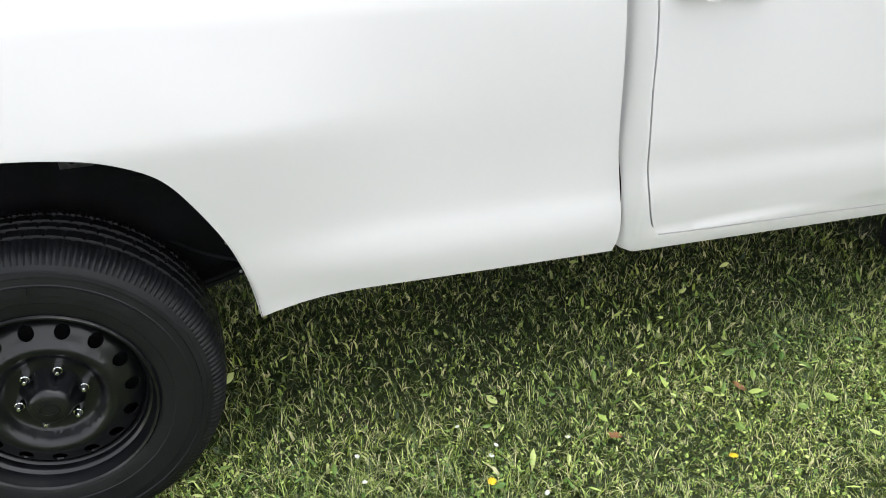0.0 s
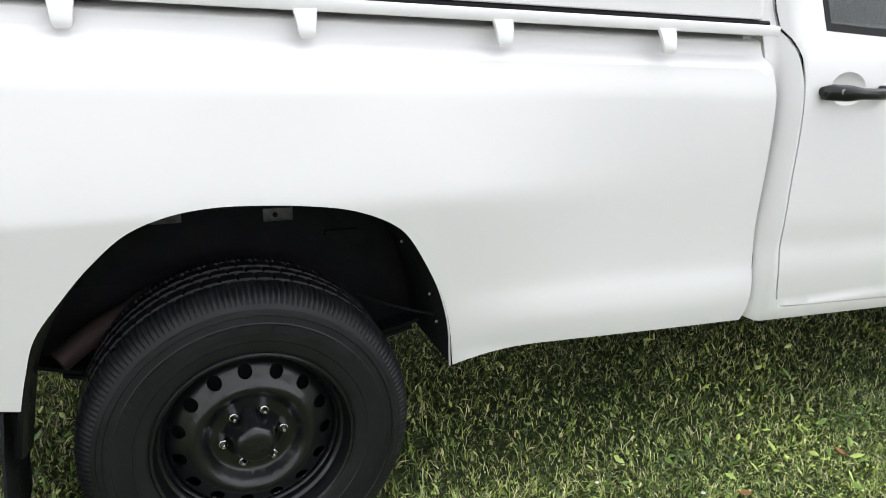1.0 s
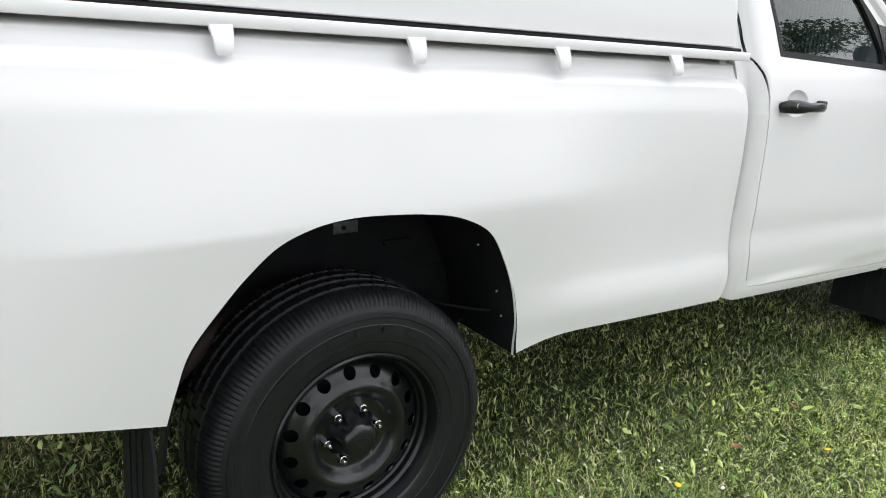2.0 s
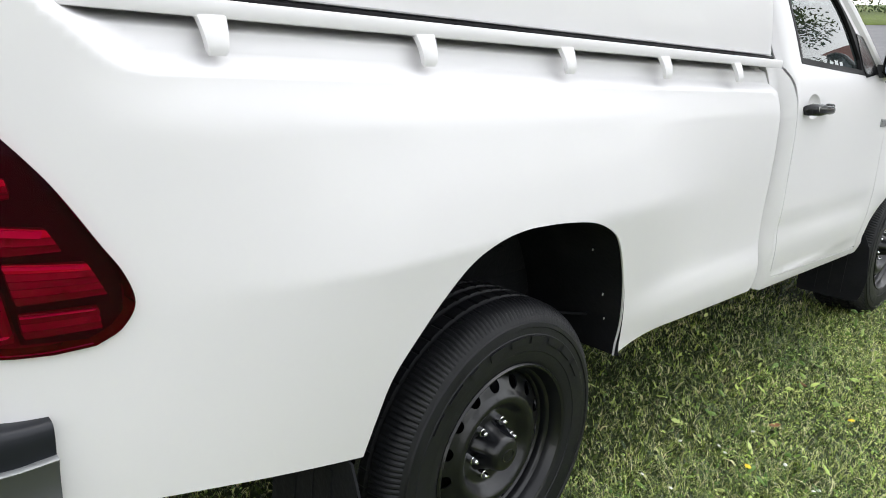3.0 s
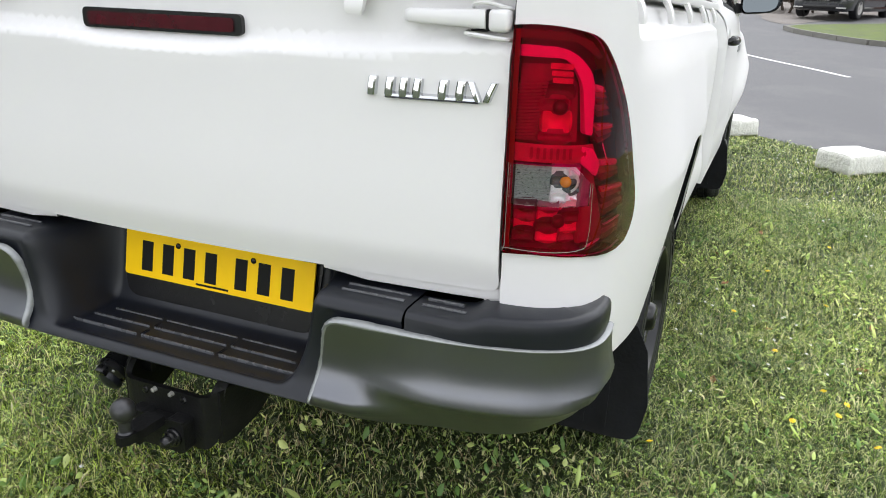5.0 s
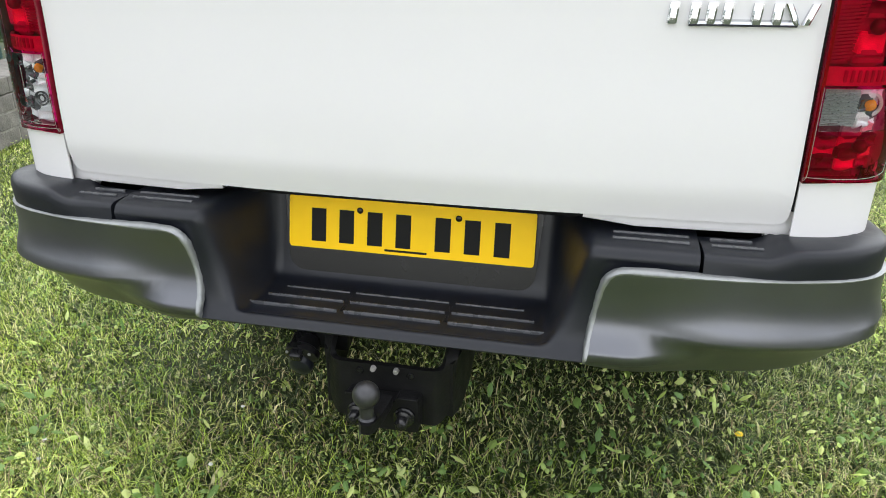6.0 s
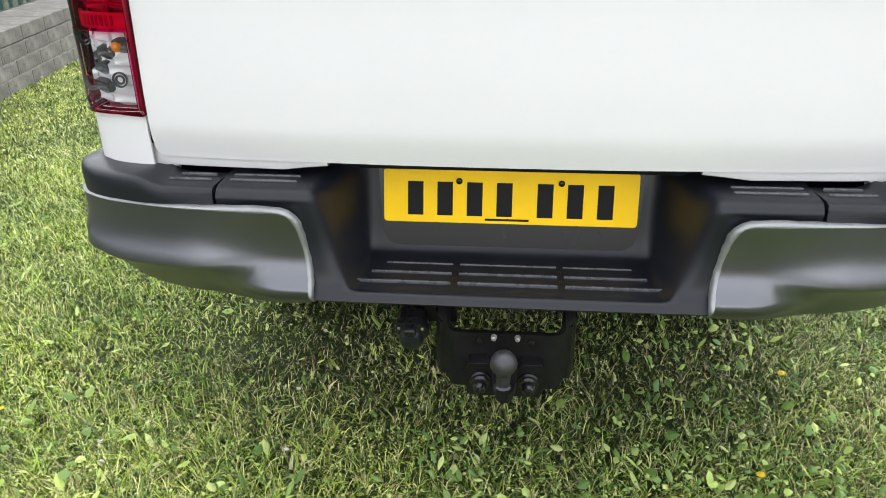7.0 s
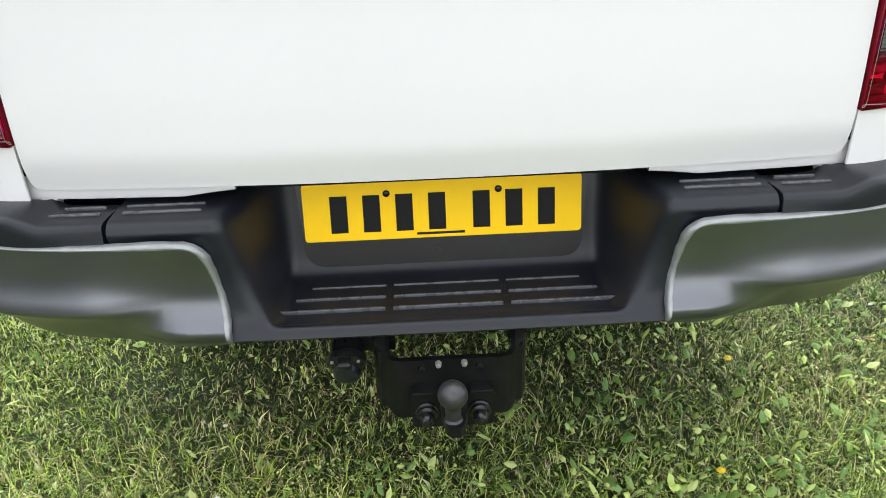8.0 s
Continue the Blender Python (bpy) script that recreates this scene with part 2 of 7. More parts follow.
M_SUV = material("dark_grey_car_paint", (0.020, 0.021, 0.025), 0.25, coat=0.9, vary=0.05)
M_HEDGE = leaf_material("hedge_leaf", (0.018, 0.040, 0.010), (0.055, 0.095, 0.022), (0.10, 0.10, 0.03), 0.2, 0.6)
M_BARK = material("bark", (0.075, 0.06, 0.045), 0.95, vary=0.3, scale=12, bump=0.8, bump_scale=30)


# ---- building tools ----
def smooth_table(pts, n=40):
    """Dense samples of a Catmull-Rom curve through the points (rows of any width)."""
    p = np.array(pts, float)
    q = np.vstack([2 * p[0] - p[1], p, 2 * p[-1] - p[-2]])
    out = []
    for i in range(len(p) - 1):
        a, b, c, d = q[i:i + 4]
        t = np.linspace(0, 1, n, endpoint=False)[:, None]
        out.append(0.5 * ((2 * b) + (c - a) * t + (2 * a - 5 * b + 4 * c - d) * t ** 2 + (3 * b - a - 3 * c + d) * t ** 3))
    return np.vstack(out + [p[-1:]])


def crv(pts, n=8):
    return [tuple(r) for r in smooth_table(pts, n)]


def S(x, a, b):
    t = np.clip((np.asarray(x, float) - a) / (b - a), 0, 1)
    return t * t * (3 - 2 * t)


def knots(pts):
    """A smooth function of one variable through (x, value) knots."""
    xs = np.array([p[0] for p in pts], float)
    dense = smooth_table(pts, 30)
    dx = np.maximum.accumulate(dense[:, 0])
    return lambda x: np.interp(x, dx, dense[:, 1])


def rounded(poly, n=6):
    """A closed polygon of (u, v, radius) with its corners rounded off."""
    out = []
    for i, (u, v, r) in enumerate(poly):
        if r <= 0:
            out.append((u, v))
            continue
        p, a, b = Vector((u, v)), Vector(poly[i - 1][:2]), Vector(poly[(i + 1) % len(poly)][:2])
        da, db = min(r, (a - p).length * 0.49), min(r, (b - p).length * 0.49)
        s, e = p + (a - p).normalized() * da, p + (b - p).normalized() * db
        for k in range(n + 1):
            t = k / n
            out.append(tuple((1 - t) ** 2 * s + 2 * t * (1 - t) * p + t * t * e))
    return out


def inside(px, py, loops):
    """Even-odd test of points against closed loops."""
    c = np.zeros(len(px), bool)
    for lp in loops:
        x0, y0 = lp[:, 0], lp[:, 1]
        x1, y1 = np.roll(x0, -1), np.roll(y0, -1)
        for a, b, cc, d in zip(x0, y0, x1, y1):
            if b == d:
                continue
            hit = ((b > py) != (d > py)) & (px < (cc - a) * (py - b) / (d - b) + a)
            c ^= hit
    return c


def mesh_of(name, verts, faces, mat, smooth=35):
    me = bpy.data.meshes.new(name)
    me.from_pydata([tuple(v) for v in verts], [], [tuple(f) for f in faces])
    me.materials.append(mat)
    if smooth:
        me.polygons.foreach_set("use_smooth", [True] * len(me.polygons))
        me.set_sharp_from_angle(angle=radians(smooth))
    me.update()
    return me


def attach(ob, parent, label=""):
    if parent is not None:
        ob.parent = parent
        ob.matrix_parent_inverse = Matrix.Translation(parent.location).inverted() if parent.type == "EMPTY" else Matrix.Identity(4)
    if label:
        ob["label"] = label
    return ob


def part(name, data, mat=None, parent=None, label="", smooth=35):
    """Links a mesh, or a bmesh, as one object under a thing or a part."""
    if isinstance(data, bmesh.types.BMesh):
        me = bpy.data.meshes.new(name)
        bmesh.ops.recalc_face_normals(data, faces=data.faces)
        data.to_mesh(me)
        data.free()
        me.materials.append(mat)
        if smooth:
            me.polygons.foreach_set("use_smooth", [True] * len(me.polygons))
            me.set_sharp_from_angle(angle=radians(smooth))
        data = me
    return attach(new(name, data), parent, label)


def thing(name, at, label, category, group="", kind=""):
    ob = new(name)
    ob.location = at
    ob.empty_display_size = 0.1
    return tagged(ob, label, category, group, kind)


def panel(name, loops, fmap, mat, parent=None, step=0.03, extra=(), thick=0.012, flip=False, label="", clear=None):
    """A sheet: outline loops in (u, v), filled with an even net, laid on the surface fmap, its rim turned inwards."""
    from mathutils import geometry
    dense = []
    for lp in loops:
        lp = [tuple(map(float, p[:2])) for p in lp]
        pts = []
        for i, p in enumerate(lp):
            q = lp[(i + 1) % len(lp)]
            d = math.dist(p, q)
            if d < 1e-6:
                continue
            k = max(1, math.ceil(d / step))
            pts += [(p[0] + (q[0] - p[0]) * j / k, p[1] + (q[1] - p[1]) * j / k) for j in range(k)]
        dense.append(np.array(pts))
    allp = np.vstack(dense)
    (u0, v0), (u1, v1) = allp.min(0), allp.max(0)
    gu, gv = np.meshgrid(np.arange(u0 + step / 2, u1, step), np.arange(v0 + step / 2, v1, step))
    inner = np.c_[gu.ravel(), gv.ravel()]
    if clear:
        inner = inner[~clear(inner[:, 0], inner[:, 1])]
    if len(extra):
        inner = np.vstack([inner, np.array(extra, float)])
    keep = inside(inner[:, 0], inner[:, 1], dense)
    inner = inner[keep]
    near = np.full(len(inner), 9.0)
    for p in allp:
        near = np.minimum(near, (inner[:, 0] - p[0]) ** 2 + (inner[:, 1] - p[1]) ** 2)
    inner = inner[near > (0.25 * step) ** 2]
    edges, base = [], 0
    for d in dense:
        n = len(d)
        edges += [(base + i, base + (i + 1) % n) for i in range(n)]
        base += n
    pts = np.vstack([allp, inner])
    ov, oe, of, orig, *_ = geometry.delaunay_2d_cdt([Vector(p) for p in pts], edges, [], 0, 1e-6)
    ov = np.array([tuple(v) for v in ov])
    tri = np.array([f for f in of if len(f) == 3])
    cen = ov[tri].mean(1)
    tri = tri[inside(cen[:, 0], cen[:, 1], dense)]
    a, b, c = ov[tri[:, 0]], ov[tri[:, 1]], ov[tri[:, 2]]
    area = (b[:, 0] - a[:, 0]) * (c[:, 1] - a[:, 1]) - (b[:, 1] - a[:, 1]) * (c[:, 0] - a[:, 0])
    tri = tri[np.abs(area) > 1e-9]
    area = area[np.abs(area) > 1e-9]
    tri[area < 0] = tri[area < 0][:, ::-1]
    P = fmap(ov[:, 0], ov[:, 1])
    h = 2e-3
    du = fmap(ov[:, 0] + h, ov[:, 1]) - fmap(ov[:, 0] - h, ov[:, 1])
    dv = fmap(ov[:, 0], ov[:, 1] + h) - fmap(ov[:, 0], ov[:, 1] - h)
    N = np.cross(du, dv)
    N /= np.maximum(np.linalg.norm(N, axis=1, keepdims=True), 1e-12)
    if flip:
        tri, N = tri[:, ::-1], -N
    count = {}
    for t in tri:
        for i in range(3):
            e = (int(t[i]), int(t[(i + 1) % 3]))
            count[e] = 1
    rim = [e for e in count if (e[1], e[0]) not in count]
    verts, faces = [tuple(p) for p in P], [tuple(int(i) for i in t) for t in tri]
    lower = {}
    for e in rim:
        for i in e:
            if i not in lower:
                lower[i] = len(verts)
                verts.append(tuple(P[i] - N[i] * thick))
    for i, j in rim:
        faces.append((j, i, lower[i], lower[j]))
    me = bpy.data.meshes.new(name)
    me.from_pydata(verts, [], faces)
    me.materials.append(mat)
    me.polygons.foreach_set("use_smooth", [True] * len(me.polygons))
    me.update()
    normals = np.zeros((len(me.loops), 3))
    k = 0
    for f, poly in zip(faces, me.polygons):
        for i in f:
            normals[k] = N[i] if len(f) == 3 else poly.normal
            k += 1
    me.normals_split_custom_set([tuple(v) for v in normals])
    return attach(new(name, me), parent, label)


def loft(sections, close_ring=False, caps=False):
    """Skin between equal-length rows of points. Returns (verts, faces)."""
    n = len(sections[0])
    verts = [tuple(p) for s in sections for p in s]
    faces = []
    for i in range(len(sections) - 1):
        for j in range(n if close_ring else n - 1):
            a, b = i * n + j, i * n + (j + 1) % n
            faces.append((a, b, b + n, a + n))
    if caps:
        faces.append(tuple(range(n))[::-1])
        faces.append(tuple((len(sections) - 1) * n + j for j in range(n)))
    return verts, faces


def box_bm(lo, hi, bevel=0.004, segments=2, bm=None):
    bm = bm or bmesh.new()
    made = bmesh.ops.create_cube(bm, size=1)
    vs = made["verts"]
    for v in vs:
        v.co = Vector([lo[k] + (v.co[k] + 0.5) * (hi[k] - lo[k]) for k in range(3)])
    if bevel:
        es = list({e for v in vs for e in v.link_edges})
        bmesh.ops.bevel(bm, geom=es, offset=bevel, segments=segments, profile=0.5, affect="EDGES")
    return bm


def lathe(profile, n, axis="y"):
    """Turns rows of (radius, along) about the axis. Returns (verts, faces)."""
    secs = []
    for k in range(n):
        a = 2 * math.pi * k / n
        secs.append([(r * math.cos(a), y, r * math.sin(a)) if axis == "y" else (r * math.cos(a), r * math.sin(a), y) if axis == "z" else (y, r * math.cos(a), r * math.sin(a)) for r, y in profile])
    v, f = loft(secs + [secs[0]])
    m = len(profile)
    f = [tuple(i % (n * m) for i in q) for q in f]
    return v[:n * m], f


def tube(pts, radius, n=10):
    """A round bar along a line of points, with closed ends. Returns (verts, faces)."""
    p = [Vector(q) for q in pts]
    secs, up = [], Vector((0.13, 0.31, 0.94))
    for i in range(len(p)):
        d = (p[min(i + 1, len(p) - 1)] - p[max(i - 1, 0)]).normalized()
        s = d.cross(up).normalized()
        t = s.cross(d)
        secs.append([tuple(p[i] + radius * (math.cos(2 * math.pi * k / n) * s + math.sin(2 * math.pi * k / n) * t)) for k in range(n)])
    return loft(secs, close_ring=True, caps=True)


def moved(vf, at):
    v, f = vf
    return [(x + at[0], y + at[1], z + at[2]) for x, y, z in v], f


def ground_z(x):
    """The lawn is level; the road and the land beyond climb gently."""
    x = np.asarray(x, float)
    return 0.03 * np.maximum(0, x - 7) + 0.0006 * np.maximum(0, x - 22) ** 2


# ---- the pickup truck: x ahead, y to its left, rear axle above the origin ----
RAKE = 0.0345            # the body stands nose-down by this slope
truck = thing("pickup_truck", (1.4, 0, 0), "white single-cab pickup truck with a white canopy, parked on the lawn", "pickup truck")

PLAN = smooth_table([(-1.137, -0.697), (-1.133, -0.74), (-1.121, -0.785), (-1.094, -0.823), (-1.045, -0.846), (-0.98, -0.857), (-0.85, -0.862),
                     (-0.46, -0.864), (0.0, -0.853), (0.48, -0.842), (1.0, -0.836), (1.46, -0.832)], 40)
PLAN_U = np.r_[0, np.cumsum(np.hypot(*np.diff(PLAN, axis=0).T))]
PLAN_T = np.gradient(PLAN, PLAN_U, axis=0)
PLAN_T /= np.linalg.norm(PLAN_T, axis=1, keepdims=True)


def ux(x):
    return float(np.interp(x, PLAN[:, 0], PLAN_U))


def uy(y):
    return float(np.interp(-y, -PLAN[:200, 1], PLAN_U[:200]))


SIDE_FRONT = knots([(0.40, 0.045), (0.46, 0.030), (0.50, 0.019), (0.55, 0.007), (0.60, 0.001), (0.645, 0.004), (0.70, 0.012), (0.80, 0.010), (0.95, 0.002), (1.08, 0.0), (1.16, 0.002), (1.3, 0.005), (1.4, 0.008)])
SIDE_REAR = knots([(0.40, 0.02), (0.5, 0.012), (0.6, 0.006), (0.72, 0.002), (0.9, 0.0), (1.05, 0.0), (1.16, 0.002), (1.3, 0.006), (1.4, 0.010)])


def arch_swell(x, z):
    x, z = np.asarray(x, float), np.asarray(z, float)
    ring = np.maximum(np.hypot((x - 0.01) / 0.47, (z - 0.50) / 0.80), 1.0)
    reach = 0.66 + 0.06 * S(x, -0.3, 0.4)
    height = 0.055 * np.clip((z - 0.51) / 0.43, 0, 1)
    return height * np.exp(-((ring - 1) / reach) ** 2) * (1 - (0.35 * S(z + RAKE * x, 0.90, 1.27) + 0.65 * np.clip((z + RAKE * x - 0.92) / 0.345, 0, 1)))


def bed_skin(sy, proud=0.0):
    def f(u, z):
        u, z = np.asarray(u, float), np.asarray(z, float)
        x, y = np.interp(u, PLAN_U, PLAN[:, 0]), np.interp(u, PLAN_U, PLAN[:, 1])
        tx, ty = np.interp(u, PLAN_U, PLAN_T[:, 0]), np.interp(u, PLAN_U, PLAN_T[:, 1])
        zb = z + RAKE * x
        front = S(x, 0.35, 0.75)
        d = SIDE_FRONT(zb) * front + SIDE_REAR(zb) * (1 - front)
        corner = S(x, -1.13, -0.95)
        d = d * (0.35 + 0.65 * corner)
        # the wheel arch swells out of the flank
        d -= arch_swell(x, z)
        # sunken band behind the hooks
        edge = -0.862 - 1.15 * (zb - 1.262)
        d += 0.016 * S(zb, 1.15, 1.25) * S(x, -0.98, -0.72) + (0.036 * S(zb, 1.231, 1.262) + 0.008 * S(zb, 1.262, 1.290) + 0.050 * S(zb, 1.293, 1.312)) * S(x, edge - 0.05, edge + 0.05)
        d -= proud
        nx, ny = ty, -tx
        return np.c_[x - nx * d, (y - ny * d) * (1 if sy < 0 else -1), z]
    return f


# lamp outline on the bed corner, from the inner foot round the tip to the inner top
LAMP_LOW = [(0.004, 0.919), (0.055, 0.922), (uy(-0.785), 0.921), (ux(-1.096), 0.918), (ux(-1.06), 0.912), (ux(-1.03), 0.908), (ux(-0.985), 0.904), (ux(-0.935), 0.905)]
LAMP_TIP = crv([(ux(-0.935), 0.905), (ux(-0.900), 0.922), (ux(-0.880), 0.956), (ux(-0.892), 1.000), (ux(-0.920), 1.046), (ux(-0.972), 1.130), (ux(-1.033), 1.206), (ux(-1.066), 1.247), (ux(-1.095), 1.279), (uy(-0.785), 1.292), (uy(-0.74), 1.296), (0.004, 1.294)], 7)
LAMP_EDGE = LAMP_LOW[:-1] + LAMP_TIP

ARCH = crv([(-0.453, 0.535), (-0.433, 0.615), (-0.405, 0.700), (-0.345, 0.782), (-0.290, 0.845), (-0.226, 0.900), (-0.150, 0.930), (-0.066, 0.941), (0.020, 0.939),
            (0.120, 0.930), (0.215, 0.913), (0.296, 0.880), (0.346, 0.840), (0.394, 0.765), (0.432, 0.690), (0.457, 0.615), (0.470, 0.552), (0.480, 0.472)], 7)



def build_bed_side(sy):
    skin = bed_skin(sy)
    foot = [(-1.10, 0.70), (-0.96, 0.650), (-0.70, 0.590)]
    nose = crv([(0.480, 0.472), (0.53, 0.483), (0.60, 0.494), (0.70, 0.499), (0.90, 0.490), (1.15, 0.479), (1.390, 0.470)], 6)
    front = crv([(1.390, 0.470), (1.402, 0.52), (1.400, 0.64), (1.386, 0.78), (1.382, 1.0), (1.378, 1.12), (1.366, 1.195)], 6) + [(1.362, 1.212), (1.358, 1.232), (1.358, 1.300)]
    outline = [(0.004, 0.800)] + [(ux(x), z) for x, z in foot + ARCH + nose[1:] + front[1:]]
    outline += [(ux(-0.6), 1.352), (ux(-1.05), 1.365), (0.05, 1.365), (0.004, 1.362)] + LAMP_EDGE[::-1]
    extra = [(ux(x), zb - RAKE * x) for zb in np.arange(1.224, 1.317, 0.0045) for x in np.arange(-1.05, 1.33, 0.014)]
    return panel("bed_side", [outline], skin, M_PAINT, truck, 0.022, extra, 0.005, flip=sy > 0, clear=lambda u, z: np.abs(z + RAKE * np.interp(u, PLAN_U, PLAN[:, 0]) - 1.268) < 0.052)


def strip_wall(points, y0, y1, sy, name, mat, parent, n=6):
    """A band swept across from y0 to y1 along a line of (x, z) points."""
    starts = [y0 + (float(arch_swell(x, z)) if x < 1 else 0) for x, z in points]
    secs = [[(x, sy * (s + (y1 - s) * k / n), z) for (x, z), s in zip(points, starts)] for k in range(n + 1)]
    return part(name, mesh_of(name, *loft(secs), mat), None, parent)


def build_lamp(sy, lower_clear):
    fl = sy > 0
    lamp_edge = LAMP_EDGE
    lamp = panel("tail_lamp", [lamp_edge], bed_skin(sy, -0.030), M_LAMPDARK, truck, 0.03, thick=0.004, flip=fl,
                 label="tail lamp with red, smoked and clear lenses")
    skin, deep = bed_skin(sy, 0.009), lambda d: bed_skin(sy, -d)
    # rim wall of the housing
    rim_out = np.array([skin(np.array([u]), np.array([z]))[0] for u, z in lamp_edge])
    rim_in = np.array([deep(0.031)(np.array([u]), np.array([z]))[0] for u, z in lamp_edge])
    part("rim", mesh_of("rim", *loft([list(rim_out) + [rim_out[0]], list(rim_in) + [rim_in[0]]]), M_LAMPWALL), None, lamp)
    panel("edge_band", [[(0.005, 0.924), (0.014, 0.924), (0.013, 1.288), (0.005, 1.288)]], bed_skin(sy, -0.003), M_LAMPWALL, lamp, 0.03, thick=0.003, flip=fl)
    a, b, ch = 0.012, uy(-0.826) + (0.062 if lower_clear else 0.0), 0.024       # inner stack of chambers, in u
    z0, z1, z2 = 0.936, 1.008, 1.076          # red fog, clear, above
    clear_lo = z0 if lower_clear else z1
    win = [(a, clear_lo), (b - (0 if not lower_clear else 0.02), clear_lo), (b, clear_lo + (0.02 if lower_clear else 0)), (b, z2 - 0.03), (b - 0.028, z2), (a, z2)]
    panel("clear_lens", [win], bed_skin(sy, 0.010), M_CLEARLENS, lamp, 0.02, thick=0.003, flip=fl, label="clear lens")
    # red lens over everything else towards the rear, smoked lens wrapping round the side
    split = crv([(ux(-1.085), 0.9185), (ux(-1.06), 0.98), (ux(-1.052), 1.06), (ux(-1.075), 1.12), (ux(-1.080), 1.20), (ux(-1.083), 1.2665)], 8)
    if lower_clear:
        split = crv([(ux(-1.030), 0.910), (ux(-1.008), 0.98), (ux(-1.002), 1.06), (ux(-1.012), 1.12), (ux(-1.014), 1.17), (ux(-1.020), 1.1905)], 8)
    low = [p for p in LAMP_LOW if p[0] < split[0][0] - 0.004] + [split[0]]
    top = [split[-1]] + [p for p in LAMP_TIP if p[0] < split[-1][0] - 0.004]
    panel("red_lens", [low + split[1:-1] + top, win], skin, M_REDLENS, lamp, 0.02, thick=0.003, flip=fl, label="red lens")
    side = [p for p in lamp_edge if p[0] > split[0][0] + 0.004 and p[1] < 1.0] + [p for p in LAMP_TIP if p[1] >= 1.0 and p[0] > split[-1][0] + 0.003]
    seen, tidy = set(), []
    for p in side:
        if p not in seen:
            seen.add(p)
            tidy.append(p)
    panel("smoked_lens", [tidy + split[::-1]], bed_skin(sy, 0.0088), M_SMOKELENS, lamp, 0.02, thick=0.003, flip=fl, label="smoked red side lens")
    def dished(d, u0, u1, za, zb, dip):
        return lambda u, z: bed_skin(sy, -(d + dip * (1 - ((np.asarray(u, float) - (u0 + u1) / 2) * 2 / (u1 - u0)) ** 2) * (1 - 0.6 * ((np.asarray(z, float) - (za + zb) / 2) * 2 / (zb - za)) ** 2)))(u, z)
    # light guide: a hooked band along the top and down the outer side
    band = [(0.012, 1.246, 0.003), (uy(-0.79), 1.245, 0.018), (ux(-1.104), 1.205, 0.01), (ux(-1.094), 1.125, 0.006), (ux(-1.076), 1.120, 0.006), (ux(-1.079), 1.215, 0.03), (uy(-0.79), 1.262, 0.03), (0.012, 1.264, 0.003)]
    panel("light_guide", [rounded(band)], dished(0.012, 0.012, ux(-1.07), 1.12, 1.267, -0.004), M_GUIDE, lamp, 0.008, thick=0.012, flip=fl, label="pale light guide behind the red lens")
    # upper chamber: stacked dishes, lit and shaded by their reds, beside a fluted plate
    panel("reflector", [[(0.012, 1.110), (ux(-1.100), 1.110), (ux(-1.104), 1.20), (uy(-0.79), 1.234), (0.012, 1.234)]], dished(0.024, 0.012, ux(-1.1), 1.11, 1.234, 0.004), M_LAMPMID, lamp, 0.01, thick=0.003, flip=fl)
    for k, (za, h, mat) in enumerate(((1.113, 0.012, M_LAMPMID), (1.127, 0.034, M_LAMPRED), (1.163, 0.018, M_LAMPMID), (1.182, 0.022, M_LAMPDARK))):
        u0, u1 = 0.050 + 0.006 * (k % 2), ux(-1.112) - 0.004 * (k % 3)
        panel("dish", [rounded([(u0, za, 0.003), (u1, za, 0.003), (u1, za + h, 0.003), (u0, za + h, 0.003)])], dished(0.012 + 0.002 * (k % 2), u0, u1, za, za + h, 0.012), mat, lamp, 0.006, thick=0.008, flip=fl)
    for u0, za, h in ((0.064, 1.229, 0.009), (0.067, 1.218, 0.008), (0.069, 1.207, 0.008)):
        panel("dash", [rounded([(u0, za, 0.002), (0.104, za - 0.001, 0.002), (0.104, za + h - 0.001, 0.002), (u0, za + h, 0.002)])], deep(0.008), M_LAMPRED, lamp, 0.01, thick=0.005, flip=fl)
    c0 = deep(0.014)(np.array([0.086]), np.array([1.168]))[0]
    bm = bmesh.new()
    bmesh.ops.create_uvsphere(bm, u_segments=14, v_segments=8, radius=0.013, matrix=Matrix.Translation(c0))
    part("bulb", bm, M_LAMPDARK, lamp)
    for k in range(17):
        zz = 1.113 + k * 0.0054
        panel("flute", [[(0.012, zz), (0.046 + 0.001 * k, zz + 0.004), (0.046 + 0.001 * k, zz + 0.0076), (0.012, zz + 0.0036)]], deep(0.012), M_LAMPMID, lamp, 0.03, thick=0.004, flip=fl)
    panel("cap_band", [[(0.012, 1.274), (0.05, 1.274), (uy(-0.80), 1.270), (ux(-1.082), 1.244), (ux(-1.075), 1.248), (ux(-1.098), 1.272), (uy(-0.785), 1.286), (0.012, 1.288)]], deep(0.004), M_LAMPTOP, lamp, 0.02, thick=0.003, flip=fl)
    panel("divider", [[(0.012, 1.078), (ux(-1.066), 1.078), (ux(-1.078), 1.108), (0.012, 1.108)]], dished(0.008, 0.012, ux(-1.06), 1.078, 1.108, -0.003), M_LAMPHALF, lamp, 0.01, thick=0.006, flip=fl)
    for k in range(7):
        u0 = 0.040 + 0.011 * k
        panel("ridge", [rounded([(u0, 1.084, 0.002), (u0 + 0.005, 1.084, 0.002), (u0 + 0.005, 1.103, 0.002), (u0, 1.103, 0.002)])], deep(0.004), M_LAMPMID, lamp, 0.01, thick=0.003, flip=fl)
